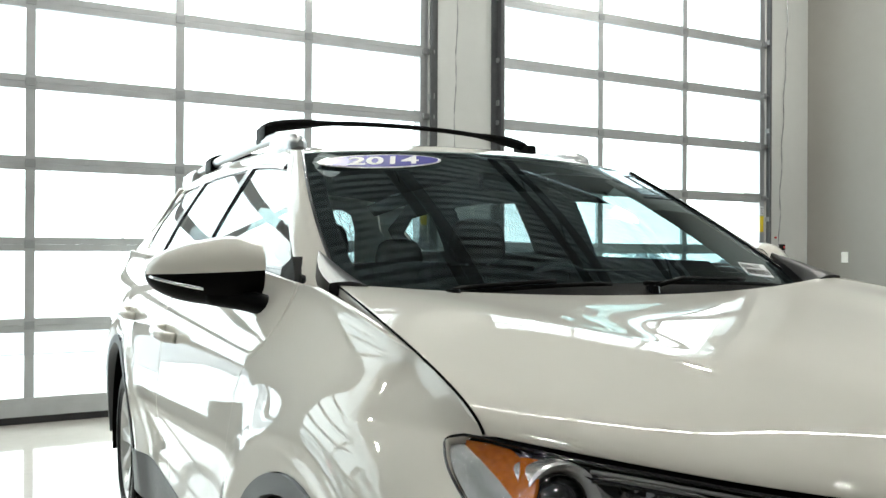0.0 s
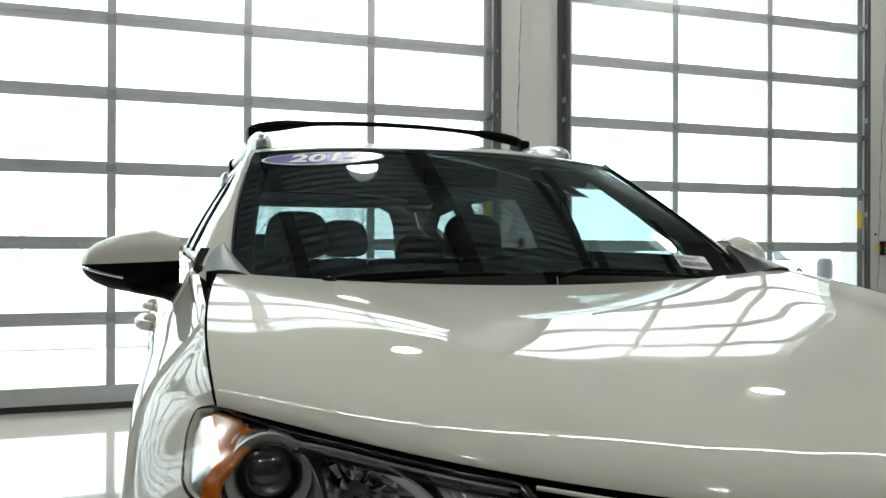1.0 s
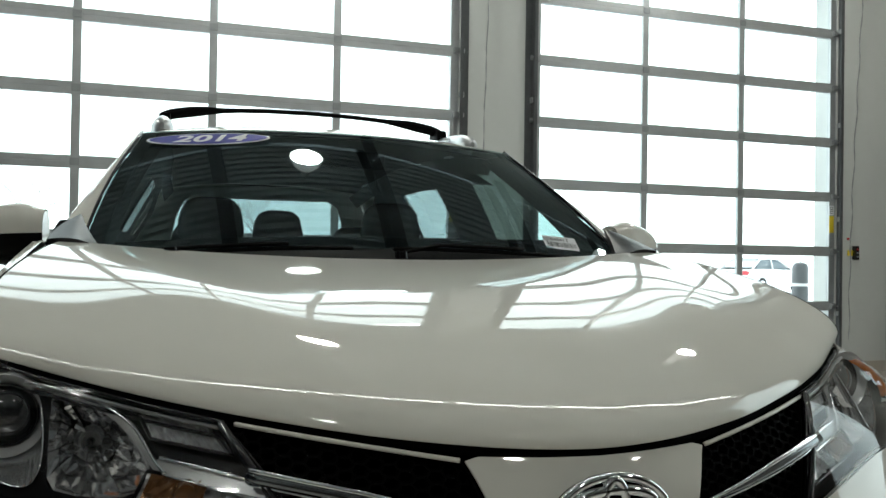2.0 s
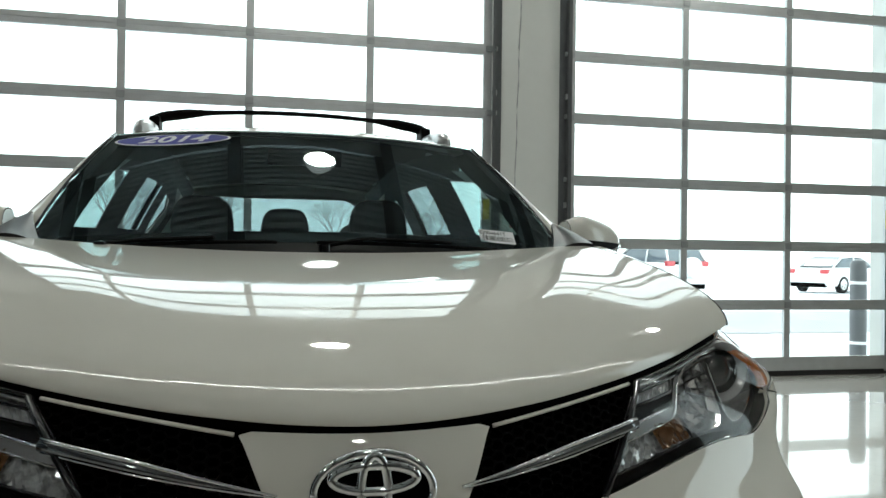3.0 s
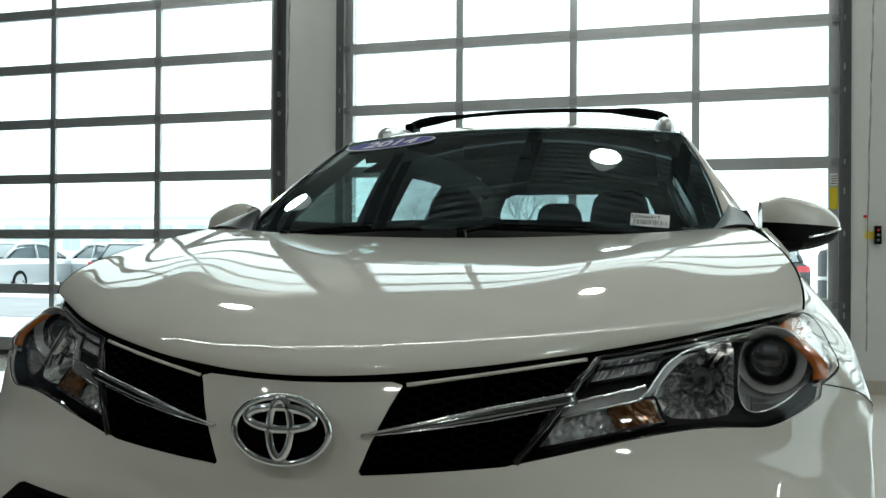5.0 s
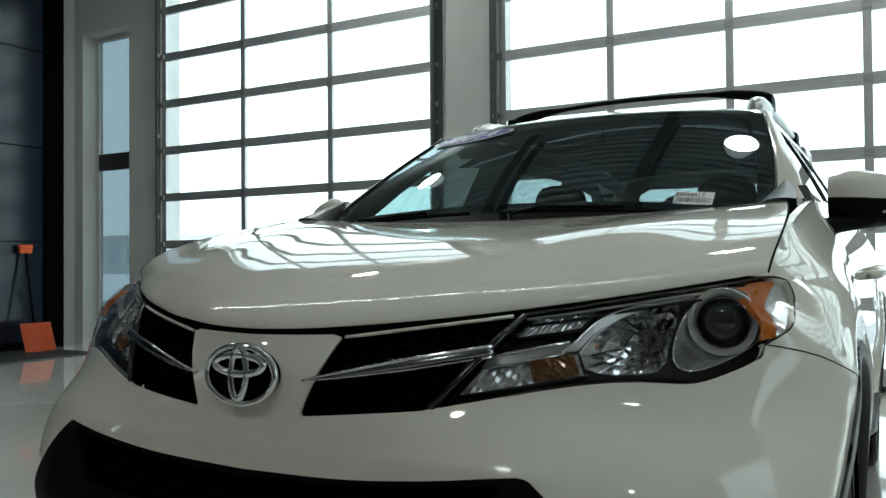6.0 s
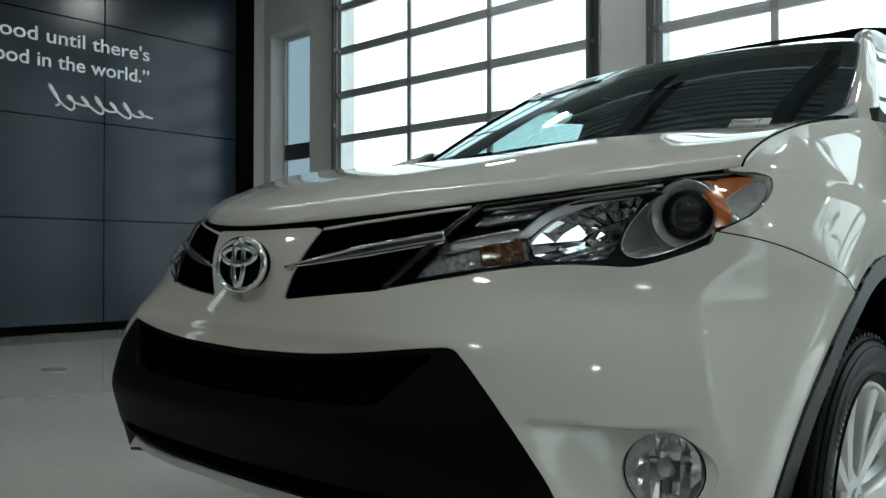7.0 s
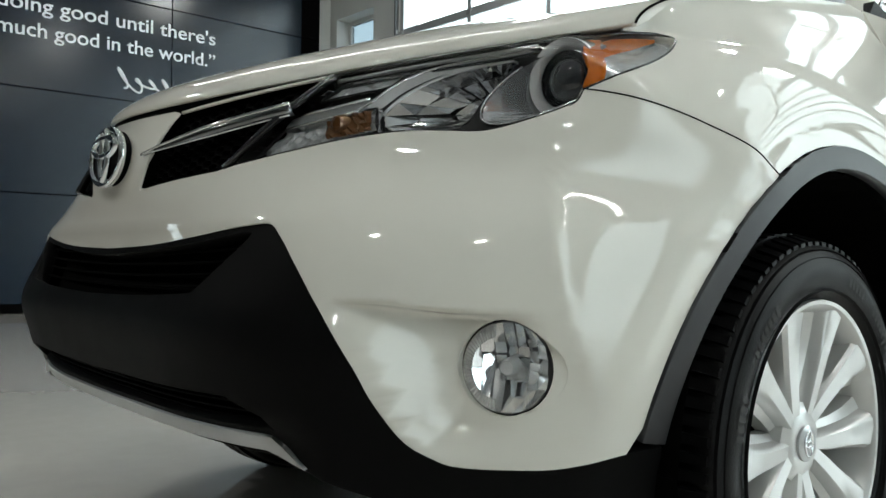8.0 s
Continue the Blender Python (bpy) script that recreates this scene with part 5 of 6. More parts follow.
# pillars: windscreen edge to the front window's edge, then the cant rail along the roof
WIN_TOP = lambda y: float(ROOF(y)) - 0.105
fw = lambda y: (y + 0.115, 1.2 + (y - 1.24) * 0.51)
for sg in (1, -1):
    A, B = [], []
    for y in np.linspace(1.165, 1.86, 16):
        q = screen(np.array([side_x(max(y, 1.19)) + 0.006]), np.array([y]))[0]
        A.append((q[0] * sg, q[1], q[2] + 0.002))
        y2, z2 = fw(y)
        g = house(np.array([y2]), np.array([max(z2, 1.172)]))[0]
        B.append((g[0] * sg, g[1], g[2]))
    inner = [[(q[0] - sg * dx, q[1] + 0.012, q[2] - 0.012) for q in L] for L, dx in ((A, 0.004), (B, 0.03))]
    inner[1] = [(q[0] - sg * 0.062, q[1] + 0.07, q[2] - 0.03) for q in A]
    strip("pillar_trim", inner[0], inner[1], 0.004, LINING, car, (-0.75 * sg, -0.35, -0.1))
    strip("a_pillar", A, B, 0.014, PAINT, car, (0.75 * sg, -0.35, 0.55))
    A, B = [], []
    for y in np.linspace(1.86, 4.1, 24):
        q = roof(np.array([1.0]), np.array([y]))[0]
        y2 = y + 0.115 * max(0, 1 - (y - 1.86) / 0.25)
        g = house(np.array([y2]), np.array([min(fw(y)[1], WIN_TOP(y2))]))[0]
        A.append((q[0] * sg, q[1], q[2] + 0.001))
        B.append((g[0] * sg, g[1], g[2]))
    inner = [[(q[0] - sg * 0.02, q[1], q[2] - dz) for q in L] for L, dz in ((A, 0.03), (B, 0.0))]
    inner = [[(q[0] - sg * 0.02, q[1], q[2]) for q in inner[0]], [(q[0] - sg * 0.015, q[1], q[2] - 0.03) for q in inner[1]]]
    strip("cant_trim", inner[0], inner[1], 0.002, DASH, car, (-0.8 * sg, 0, -0.6))
    strip("cant_rail", A, B, 0.006, PAINT, car, (0.8 * sg, 0, 0.6))

HOLES_IN = []
w1 = [(1.42, 1.21)] + [(y + 0.12, 1.195 + (y - 1.24) * 0.51) for y in np.linspace(1.4, 1.82, 6)] + [(2.05, WIN_TOP(2.05)), (2.3, WIN_TOP(2.3)), (2.41, WIN_TOP(2.41)), (2.43, 1.23), (1.7, 1.216)]
w2 = [(2.53, 1.232), (2.51, WIN_TOP(2.51)), (2.9, WIN_TOP(2.9)), (3.25, WIN_TOP(3.25)), (3.32, 1.24)]
w3 = [(3.42, 1.245), (3.36, WIN_TOP(3.36)), (3.7, WIN_TOP(3.7) - 0.02), (3.95, 1.4), (3.9, 1.3), (3.8, 1.255)]
for o in (w1, w2, w3):
    c = np.mean(o, 0)
    k = 0.66 if o is w1 else 0.74
    HOLES_IN.append([tuple(c + (np.array(q) - c - np.array([0.08 if o is w1 else 0, 0.03])) * np.array([k, 0.72])) for q in o])
both("side_trim", house, [(1.55, 1.19), (1.66, 1.29), (2.08, 1.5), (2.4, 1.55), (3.6, 1.55), (4.05, 1.4), (4.1, 1.2)], DASH, car, stp=0.1, depth=0, back=0.045, holes=HOLES_IN)
for o, tint in ((w1, SIDE_GLASS), (w2, DARK_GLASS), (w3, DARK_GLASS)):
    both("side_window", house, o, tint, car, stp=0.08, depth=0.004, back=0.006)
    both("window_seal", house, (np.array(o) - np.mean(o, 0)) * 1.045 + np.mean(o, 0), GLOSS_BLACK, car, stp=0.08, depth=0.004, back=0.003, holes=[o])
both("b_pillar", house, [(2.445, 1.2), (2.425, WIN_TOP(2.425) + 0.01), (2.5, WIN_TOP(2.5) + 0.01), (2.515, 1.2)], GLOSS_BLACK, car, stp=0.05, depth=0.01, back=-0.001)
both("c_pillar", house, [(3.335, 1.2), (3.265, WIN_TOP(3.26) + 0.01), (3.345, WIN_TOP(3.34) + 0.01), (3.405, 1.2)], GLOSS_BLACK, car, stp=0.05, depth=0.01, back=-0.001)
both("d_pillar", house, [(3.84, 1.22), (3.93, 1.3), (3.975, 1.4), (3.74, WIN_TOP(3.74)), (4.1, WIN_TOP(4.1) + 0.02), (4.4, 1.23)], PAINT, car, stp=0.06, depth=0.01)
both("belt_trim", house, [(1.27, 1.165), (1.3, 1.195), (2.4, 1.225), (3.4, 1.243), (4.3, 1.26), (4.3, 1.24), (3.4, 1.222), (2.4, 1.203), (1.5, 1.185)], GLOSS_BLACK, car, stp=0.06, depth=0.01, back=-0.003)
# black cover at the foot of each pillar and the cowl between
panel("cowl", lambda a, b: screen(a, b) - np.array([0, 0, 0.003]), [(x, 1.03 + 0.12 * (x / 0.77) ** 2) for x in np.linspace(-0.75, 0.75, 20)] + [(0.775, 1.21), (0.735, 1.225)] + [(x, low_y(x) + 0.012) for x in np.linspace(0.69, -0.69, 20)] + [(-0.735, 1.225), (-0.775, 1.21)], BLACK_PLASTIC, car, stp=0.05, depth=0.02)

# black end pieces of the cowl, which sweep up the foot of each pillar
for sg in (1, -1):
    outer = spline([(0.782, 1.142, 1.183), (0.779, 1.2, 1.2), (0.764, 1.272, 1.224), (0.736, 1.345, 1.249)], 6)
    inner = spline([(0.655, 1.15, 1.152), (0.683, 1.2, 1.176), (0.71, 1.272, 1.211), (0.731, 1.345, 1.246)], 6)
    rows = []
    for o, q in zip(outer, inner):
        w = np.linalg.norm(o - q)
        up = np.array([0, -0.3, 1.0])
        ring = [o - up * 0.035] + [o + (q - o) * t + up * 0.12 * w * math.sin(math.pi * t) for t in np.linspace(0, 1, 7)] + [q - up * 0.03]
        rows.append([(v[0] * sg, v[1], v[2]) for v in ring])
    bm = bmesh.new()
    vs = [[bm.verts.new(v) for v in r] for r in rows]
    for ra, rb in zip(vs, vs[1:]):
        for k in range(8):
            bm.faces.new((ra[k], ra[k + 1], rb[k + 1], rb[k]))
    bm.faces.new(vs[0])
    bmesh.ops.recalc_face_normals(bm, faces=bm.faces[:])
    if sum(f.normal.z for f in bm.faces) < 0:
        bmesh.ops.reverse_faces(bm, faces=bm.faces[:])
    part("cowl_end", bm, COWL_BLACK, car, "black plastic cowl end at the foot of the pillar", True)

# tailgate
def tail(x, z):
    x, z = np.asarray(x, float), np.asarray(z, float)
    return np.stack([x, 4.5 - 0.30 * np.maximum(z - 1.05, 0) / 0.55 - 0.12 * (x / 0.8) ** 2 - 0.1 * np.maximum(0.75 - z, 0), z], -1)


glass = [(-0.54, 1.18), (0.54, 1.18), (0.5, 1.38), (0.46, 1.47), (0.4, 1.5), (-0.4, 1.5), (-0.46, 1.47), (-0.5, 1.38)]
tg = panel("tailgate", tail, [(-0.76, 0.35), (0.76, 0.35), (0.8, 0.9), (0.76, 1.22), (0.56, 1.58), (-0.56, 1.58), (-0.76, 1.22), (-0.8, 0.9)], PAINT, car, stp=0.08, depth=0.02, holes=[glass], flip=True)
panel("rear_window", tail, glass, DARK_GLASS, tg, stp=0.08, depth=0, back=0.005, flip=True)
box_part("floor_pan", (-0.72, 0.72, 0.55, 4.3, 0.24, 0.36), DARK_VOID, car, bevel=0.02)
box_part("engine_block", (-0.5, 0.5, 0.4, 1.3, 0.361, 0.86), DARK_VOID, car, bevel=0.04)
box_part("bulkhead", (-0.74, 0.74, 1.3, 1.34, 0.361, 1.1), DARK_VOID, car)


# ---- wheels, mirrors, roof bars, wipers, cabin, stickers ----
def wheel_at(y, sg):
    """Alloy wheel with five twin spokes in a low-profile tyre; local z is the axle, outwards."""
    m = Matrix.Translation((sg * 0.777, y, WHEEL_Z)) @ Vector((sg, 0, 0)).to_track_quat("Z", "Y").to_matrix().to_4x4()
    prof = [(0.238, 0.085), (0.25, 0.105), (0.27, 0.117), (0.298, 0.121), (0.322, 0.115), (0.336, 0.105), (0.342, 0.094), (0.3455, 0.082), (0.3465, 0.064), (0.3465, 0.063), (0.349, 0.054), (0.3565, 0.053), (0.357, 0.022), (0.35, 0.021), (0.35, 0.011), (0.357, 0.01)]
    prof = prof + [(r, -h) for r, h in prof[::-1]]
    tyre = lathe("wheel", prof, RUBBER, car, m, 72, "silver alloy wheel with a black tyre")
    # shoulder blocks and sidewall ribs
    bm = bmesh.new()
    for i in range(84):
        a = 2 * math.pi * i / 84
        for k, (h0, h1) in enumerate(((0.064, 0.103), (0.025, 0.051), (-0.008, 0.008))):
            w = a + k * 0.03
            r0, r1 = 0.335, (0.3585 if k else 0.357)
            q = []
            for da, hh in ((-0.026, h0), (0.018, h0), (0.026, h1), (-0.018, h1)):
                q.append((w + da, hh))
            lo = [bm.verts.new(m @ Vector((r0 * math.cos(t), r0 * math.sin(t), hh))) for t, hh in q]
            drop = 0.013 if k == 0 else 0
            up = [bm.verts.new(m @ Vector(((r1 - (drop if hh > 0.09 else 0)) * math.cos(t), (r1 - (drop if hh > 0.09 else 0)) * math.sin(t), hh))) for t, hh in q]
            bm.faces.new(up)
            for j in range(4):
                bm.faces.new((lo[j], lo[(j + 1) % 4], up[(j + 1) % 4], up[j]))
    tagged(part("tread_block", bm, RUBBER, tyre), kind="stuff")
    for r in (0.262, 0.318, 0.331):
        lathe("sidewall_rib", [(r - 0.002, 0.1165 if r < 0.3 else 0.112 if r < 0.325 else 0.105), (r, 0.1222 if r < 0.3 else 0.118 if r < 0.325 else 0.1125), (r + 0.002, 0.1165 if r < 0.3 else 0.112 if r < 0.325 else 0.105)], RUBBER, tyre, m, 60)
    # worn lettering on the sidewall as plain raised bars
    LETTER = TYRE_MARK
    bm = bmesh.new()
    for start, count in ((0.5, 8), (1.05, 5), (2.2, 8), (2.75, 5), (3.75, 8), (4.4, 5)):
        for i in range(count):
            a0 = start + i * 0.05
            vs = [bm.verts.new(m @ Vector((r * math.cos(a), r * math.sin(a), 0.1225))) for r, a in ((0.279, a0), (0.299, a0), (0.299, a0 + 0.028), (0.279, a0 + 0.028))]
            bm.faces.new(vs)
    tagged(part("sidewall_mark", bm, LETTER, tyre), kind="stuff")
    rim = lathe("rim", [(0.243, 0.07), (0.2475, 0.1), (0.2455, 0.1085), (0.239, 0.107), (0.231, 0.098), (0.222, 0.07), (0.215, 0.03), (0.2, -0.06), (0.2, -0.09)], ALLOY, tyre, m, 72)
    lathe("rim_well", [(0.0, -0.02), (0.215, -0.03), (0.216, 0.0)], DARK_VOID, tyre, m, 40)
    lathe("brake_disc", [(0.05, 0.0), (0.15, 0.0), (0.15, -0.02)], STEEL, tyre, m, 40)
    for k in range(5):
        for side_s in (-1, 1):
            c0 = 2 * math.pi * k / 5 + 0.31
            rows = []
            bm = bmesh.new()
            for r, wd, ft, off in ((0.03, 0.017, 0.078, 0.012), (0.06, 0.02, 0.082, 0.023), (0.1, 0.023, 0.086, 0.036), (0.15, 0.027, 0.091, 0.05), (0.195, 0.034, 0.097, 0.061), (0.236, 0.046, 0.104, 0.069)):
                o = side_s * off
                # a crisp face towards the next pair and a sunken flank towards the twin
                prof2 = [(wd, ft - 0.05), (wd * 1.02, ft - 0.008), (wd * 0.8, ft - 0.001), (-wd * 0.35, ft), (-wd * 0.55, ft - 0.005), (-wd * 0.75, ft - 0.022), (-wd * 1.25, ft - 0.03), (-wd * 1.3, ft - 0.055)]
                rr = math.sqrt(max(r * r - o * o, 0.0004))
                row = [bm.verts.new(m @ Vector((math.cos(c0) * rr - math.sin(c0) * (o + side_s * t), math.sin(c0) * rr + math.cos(c0) * (o + side_s * t), h))) for t, h in prof2]
                rows.append(row)
            for a, b in zip(rows, rows[1:]):
                for j in range(7):
                    bm.faces.new((a[j], b[j], b[j + 1], a[j + 1]))
            bm.faces.new(rows[-1])
            bmesh.ops.recalc_face_normals(bm, faces=bm.faces[:])
            part("spoke", bm, ALLOY, tyre, smooth=True)
        a = 2 * math.pi * (k + 0.5) / 5 + 0.31
        lathe("wheel_nut", [(0.0, 0.072), (0.008, 0.072), (0.0095, 0.055)], STEEL, tyre, m @ Matrix.Translation((0.056 * math.cos(a), 0.056 * math.sin(a), 0)), 6)
        lathe("nut_seat", [(0.0145, 0.0785), (0.0125, 0.058), (0.0, 0.056)], GREY_PLASTIC, tyre, m @ Matrix.Translation((0.056 * math.cos(a), 0.056 * math.sin(a), 0)), 14)
    lathe("hub", [(0.07, 0.03), (0.068, 0.074), (0.05, 0.0815), (0.034, 0.0835), (0.0, 0.0835)], ALLOY, tyre, m, 40)
    cap = lathe("centre_cap", [(0.031, 0.083), (0.031, 0.088), (0.027, 0.09), (0.0, 0.091)], SATIN, tyre, m, 32)
    for rx, rz, cz in ((0.021, 0.0145, 0), (0.0145, 0.005, 0.005), (0.005, 0.0125, 0)):
        P = [m @ Vector((rz * math.sin(a) + cz, rx * math.cos(a), 0.0915)) for a in np.linspace(0, 2 * math.pi, 28, endpoint=False)]
        tube("ring", P, 0.0016, CHROME, cap, closed=True, n=6, up=(1, 0.02, 0))
    tube("valve", [m @ Vector((0.19 * math.cos(0.62), 0.19 * math.sin(0.62), 0.05)), m @ Vector((0.175 * math.cos(0.62), 0.175 * math.sin(0.62), 0.085))], 0.0045, BLACK_PLASTIC, tyre, n=8)
    return tyre


for yc in (FRONT_WHEEL - 0.016, REAR_WHEEL - 0.016):
    for sg in (1, -1):
        wheel_at(yc, sg)


def mirror_at(sg):
    """A door mirror: painted cap over a black lower shell on a black arm."""
    def shell(u, v):
        # u round the housing, v from its inner end (0) to its tip (1)
        t = np.clip(v, 0, 1)
        x = 0.832 + 0.24 * t
        prof = (1 - t ** 3.2) ** 0.5 * (0.68 + 0.32 * step01(-0.02, 0.28, t))
        yc = 1.5 + 0.085 * t + 0.03 * t * t
        zc = 1.205 - 0.012 * t
        ry = 0.085 * prof + 0.004
        rz = (0.078 - 0.012 * t) * prof + 0.003
        cu, su = np.cos(u), np.sin(u)
        yy = yc + ry * np.sign(cu) * np.abs(cu) ** 0.75
        zz = zc + rz * np.where(su > 0, 1.0, 1.1) * np.sign(su) * np.abs(su) ** 0.8
        return np.stack([sg * x, yy, zz], -1)

    def skin(name, u0, u1, material, parent, grow=0.0, lb=""):
        us, vs = np.linspace(u0, u1, 25), 1 - np.linspace(1, 0, 19) ** 1.6
        V, F = [], []
        for v in vs:
            P = shell(us, np.full(25, v))
            c = P.mean(0)
            V += list(P + (P - c) / np.maximum(np.linalg.norm(P - c, axis=1), 1e-6)[:, None] * grow)
        for i in range(18):
            for j in range(24):
                f = (i * 25 + j, i * 25 + j + 1, (i + 1) * 25 + j + 1, (i + 1) * 25 + j)
                F.append(f if sg < 0 else f[::-1])
        return mesh_ob(name, V, F, material, parent, lb)

    low = skin("mirror", 0, 2 * math.pi, BLACK_PLASTIC, car, 0, "door mirror with a painted cap and black lower shell")
    skin("cap", radians(-2), radians(180), PAINT, low, 0.004)
    us = np.linspace(radians(185), radians(215), 8)
    P = shell(np.linspace(radians(205), radians(192), 12), np.linspace(0.55, 0.97, 12))
    tube("turn_strip", P + np.array([0, -0.002, 0]), 0.006, CHROME, low, n=6, flat=0.7)
    q = shell(np.linspace(0, 2 * math.pi, 24, endpoint=False), np.zeros(24))
    mesh_ob("inner_end", list(q), [tuple(range(24))[::-1] if sg > 0 else tuple(range(24))], PAINT, low, smooth=False)
    tube("arm", spline([(sg * 0.79, 1.40, 1.112), (sg * 0.82, 1.42, 1.118), (sg * 0.87, 1.47, 1.132), (sg * 0.94, 1.515, 1.145)], 5), 0.036, BLACK_PLASTIC, low, flat=0.7, n=12)
    # black sail in the window's front corner
    P = [house(np.array([a]), np.array([b]))[0] * np.array([sg, 1, 1]) + np.array([sg * 0.014, 0, 0]) for a, b in ((1.285, 1.172), (1.38, 1.235), (1.43, 1.21), (1.41, 1.165))]
    inn = [p - np.array([sg * 0.03, 0, 0]) for p in P]
    F = [(0, 1, 2, 3)] + [(i, (i + 1) % 4, (i + 1) % 4 + 4, i + 4) for i in range(4)]
    mesh_ob("sail", P + inn, F if sg > 0 else [f[::-1] for f in F], BLACK_PLASTIC, low, smooth=False)


mirror_at(1)
mirror_at(-1)

# roof rails and cross bars
for sg in (1, -1):
    P = [(sg * 0.556, 2.12, 1.58), (sg * 0.557, 2.18, 1.612), (sg * 0.555, 2.3, 1.63), (sg * 0.55, 2.7, 1.64), (sg * 0.545, 3.3, 1.637), (sg * 0.54, 3.7, 1.62), (sg * 0.535, 3.85, 1.6)]
    rail = tube("roof_rail", spline(P, 6), 0.02, SATIN, car, "satin silver roof rail", n=10)
    for y, z, d in ((2.19, 1.602, 1), (3.78, 1.6, -1)):
        # a teardrop foot that runs out towards the end of the roof
        prof = [(-0.15, 0.007, 0.004), (-0.135, 0.024, 0.018), (-0.09, 0.035, 0.034), (-0.02, 0.04, 0.047), (0.06, 0.037, 0.05), (0.12, 0.027, 0.044)]
        rows = [[(sg * 0.556 + w * math.cos(a), y + d * t, z - 0.022 + (h + 0.012) * max(math.sin(a), -0.4)) for a in np.linspace(0, 2 * math.pi, 16, endpoint=False)] for t, w, h in prof]
        bm = bmesh.new()
        vs = [[bm.verts.new(q) for q in r] for r in rows]
        for ra, rb in zip(vs, vs[1:]):
            for i in range(16):
                bm.faces.new((ra[i], ra[(i + 1) % 16], rb[(i + 1) % 16], rb[i]))
        bm.faces.new(vs[0])
        bm.faces.new(vs[-1])
        bmesh.ops.recalc_face_normals(bm, faces=bm.faces[:])
        part("rail_foot", bm, SATIN, rail, smooth=True)
for y, dz in ((2.46, 0.0), (3.35, -0.032)):
    P = spline([(-0.562, y, 1.674 + dz), (-0.53, y, 1.691 + dz), (-0.47, y, 1.703 + dz), (-0.38, y, 1.715 + dz), (-0.2, y, 1.727 + dz), (0, y, 1.731 + dz), (0.2, y, 1.727 + dz), (0.38, y, 1.715 + dz), (0.47, y, 1.703 + dz), (0.53, y, 1.691 + dz), (0.562, y, 1.674 + dz)], 6)
    tp = [1.0 + 1.2 * float(step01(0.3, 0.46, abs(p[0]))) for p in P]
    bar = tube("cross_bar", P, 0.0095, BLACK_PLASTIC, car, "black roof cross bar", n=10, flat=1.0, taper=tp)
    for sg in (1, -1):
        part("clamp", box(bmesh.new(), sg * 0.552 - 0.022, sg * 0.552 + 0.022, y - 0.06, y + 0.06, 1.628 + dz, 1.69 + dz, 0.014), BLACK_PLASTIC, bar, smooth=True)

# wipers
for pts, piv in (([(-0.62, 1.152), (-0.35, 1.118), (-0.1, 1.098)], (-0.52, 1.1)), ([(0.0, 1.096), (0.25, 1.108), (0.55, 1.15)], (0.02, 1.085))):
    P = [screen(np.array([x]), np.array([y]))[0] + np.array([0, -0.004, 0.009]) for x, y in spline(pts, 8)]
    wp = tube("wiper", P, 0.0055, BLACK_PLASTIC, car, "black windscreen wiper", n=6)
    P = [np.array([piv[0], piv[1], 1.165])] + [screen(np.array([x]), np.array([y]))[0] + np.array([0, -0.006, 0.02]) for x, y in spline(pts, 8)[4:12]]
    tube("arm", P, 0.009, BLACK_PLASTIC, wp, n=6, flat=0.6)
    lathe("pivot", [(0.0, 0.02), (0.016, 0.018), (0.018, 0.0)], GLOSS_BLACK, wp, Matrix.Translation((piv[0], piv[1], 1.15)), 14)

# cabin
part("dashboard", box(bmesh.new(), -0.7, 0.7, 1.3, 1.78, 0.78, 1.1, 0.06), DASH, car, smooth=True)
part("instrument_hood", box(bmesh.new(), 0.2, 0.56, 1.52, 1.74, 1.08, 1.17, 0.04), DASH, car, smooth=True)
sw = Matrix.Translation((0.38, 1.9, 1.03)) @ pose(0, 0, 0, 65, 0, 0)
wheel_rim = tube("steering_wheel", [sw @ Vector((0.185 * math.cos(a), 0.185 * math.sin(a), 0)) for a in np.linspace(0, 2 * math.pi, 40, endpoint=False)], 0.015, DASH, car, closed=True, n=10)
part("wheel_hub", box(bmesh.new(), 0.3, 0.46, 1.885, 1.93, 0.98, 1.08, 0.02), DASH, wheel_rim, smooth=True)
part("ceiling_mirror", box(bmesh.new(), -0.12, 0.12, 1.66, 1.69, 1.43, 1.485, 0.012), GLOSS_BLACK, car, smooth=True)
for x, y, b in ((-0.37, 2.15, 0.26), (0.37, 2.15, 0.26), (-0.4, 3.0, 0.28), (0.4, 3.0, 0.28), (0.0, 3.02, 0.12)):
    st = part("seat", box(bmesh.new(), x - b, x + b, y - 0.2, y + 0.3, 0.55, 0.74, 0.06), SEAT, car, "dark cloth car seat", True)
    bm = box(bmesh.new(), x - b, x + b, y + 0.2, y + 0.34, 0.7, 1.2, 0.06)
    bmesh.ops.rotate(bm, verts=bm.verts[:], cent=(x, y + 0.27, 0.7), matrix=Matrix.Rotation(radians(-14), 3, "X"))
    part("backrest", bm, SEAT, st, smooth=True)
    top = 1.385 if y < 2.5 or x == 0 else 1.31
    bm = bmesh.new()
    bmesh.ops.create_uvsphere(bm, u_segments=20, v_segments=12, radius=1.0)
    for v in bm.verts:
        q = [math.copysign(abs(c) ** 0.6, c) for c in v.co]
        v.co = (x + 0.125 * q[0] * (1 - 0.12 * q[2]), y + 0.39 + 0.05 * q[1], top - 0.095 + 0.095 * q[2])
    part("headrest", bm, SEAT, st, smooth=True)
    for dx in (-0.05, 0.05):
        tube("headrest_post", [(x + dx, y + 0.38, 1.14), (x + dx, y + 0.39, 1.25)], 0.007, STEEL, st, n=6)
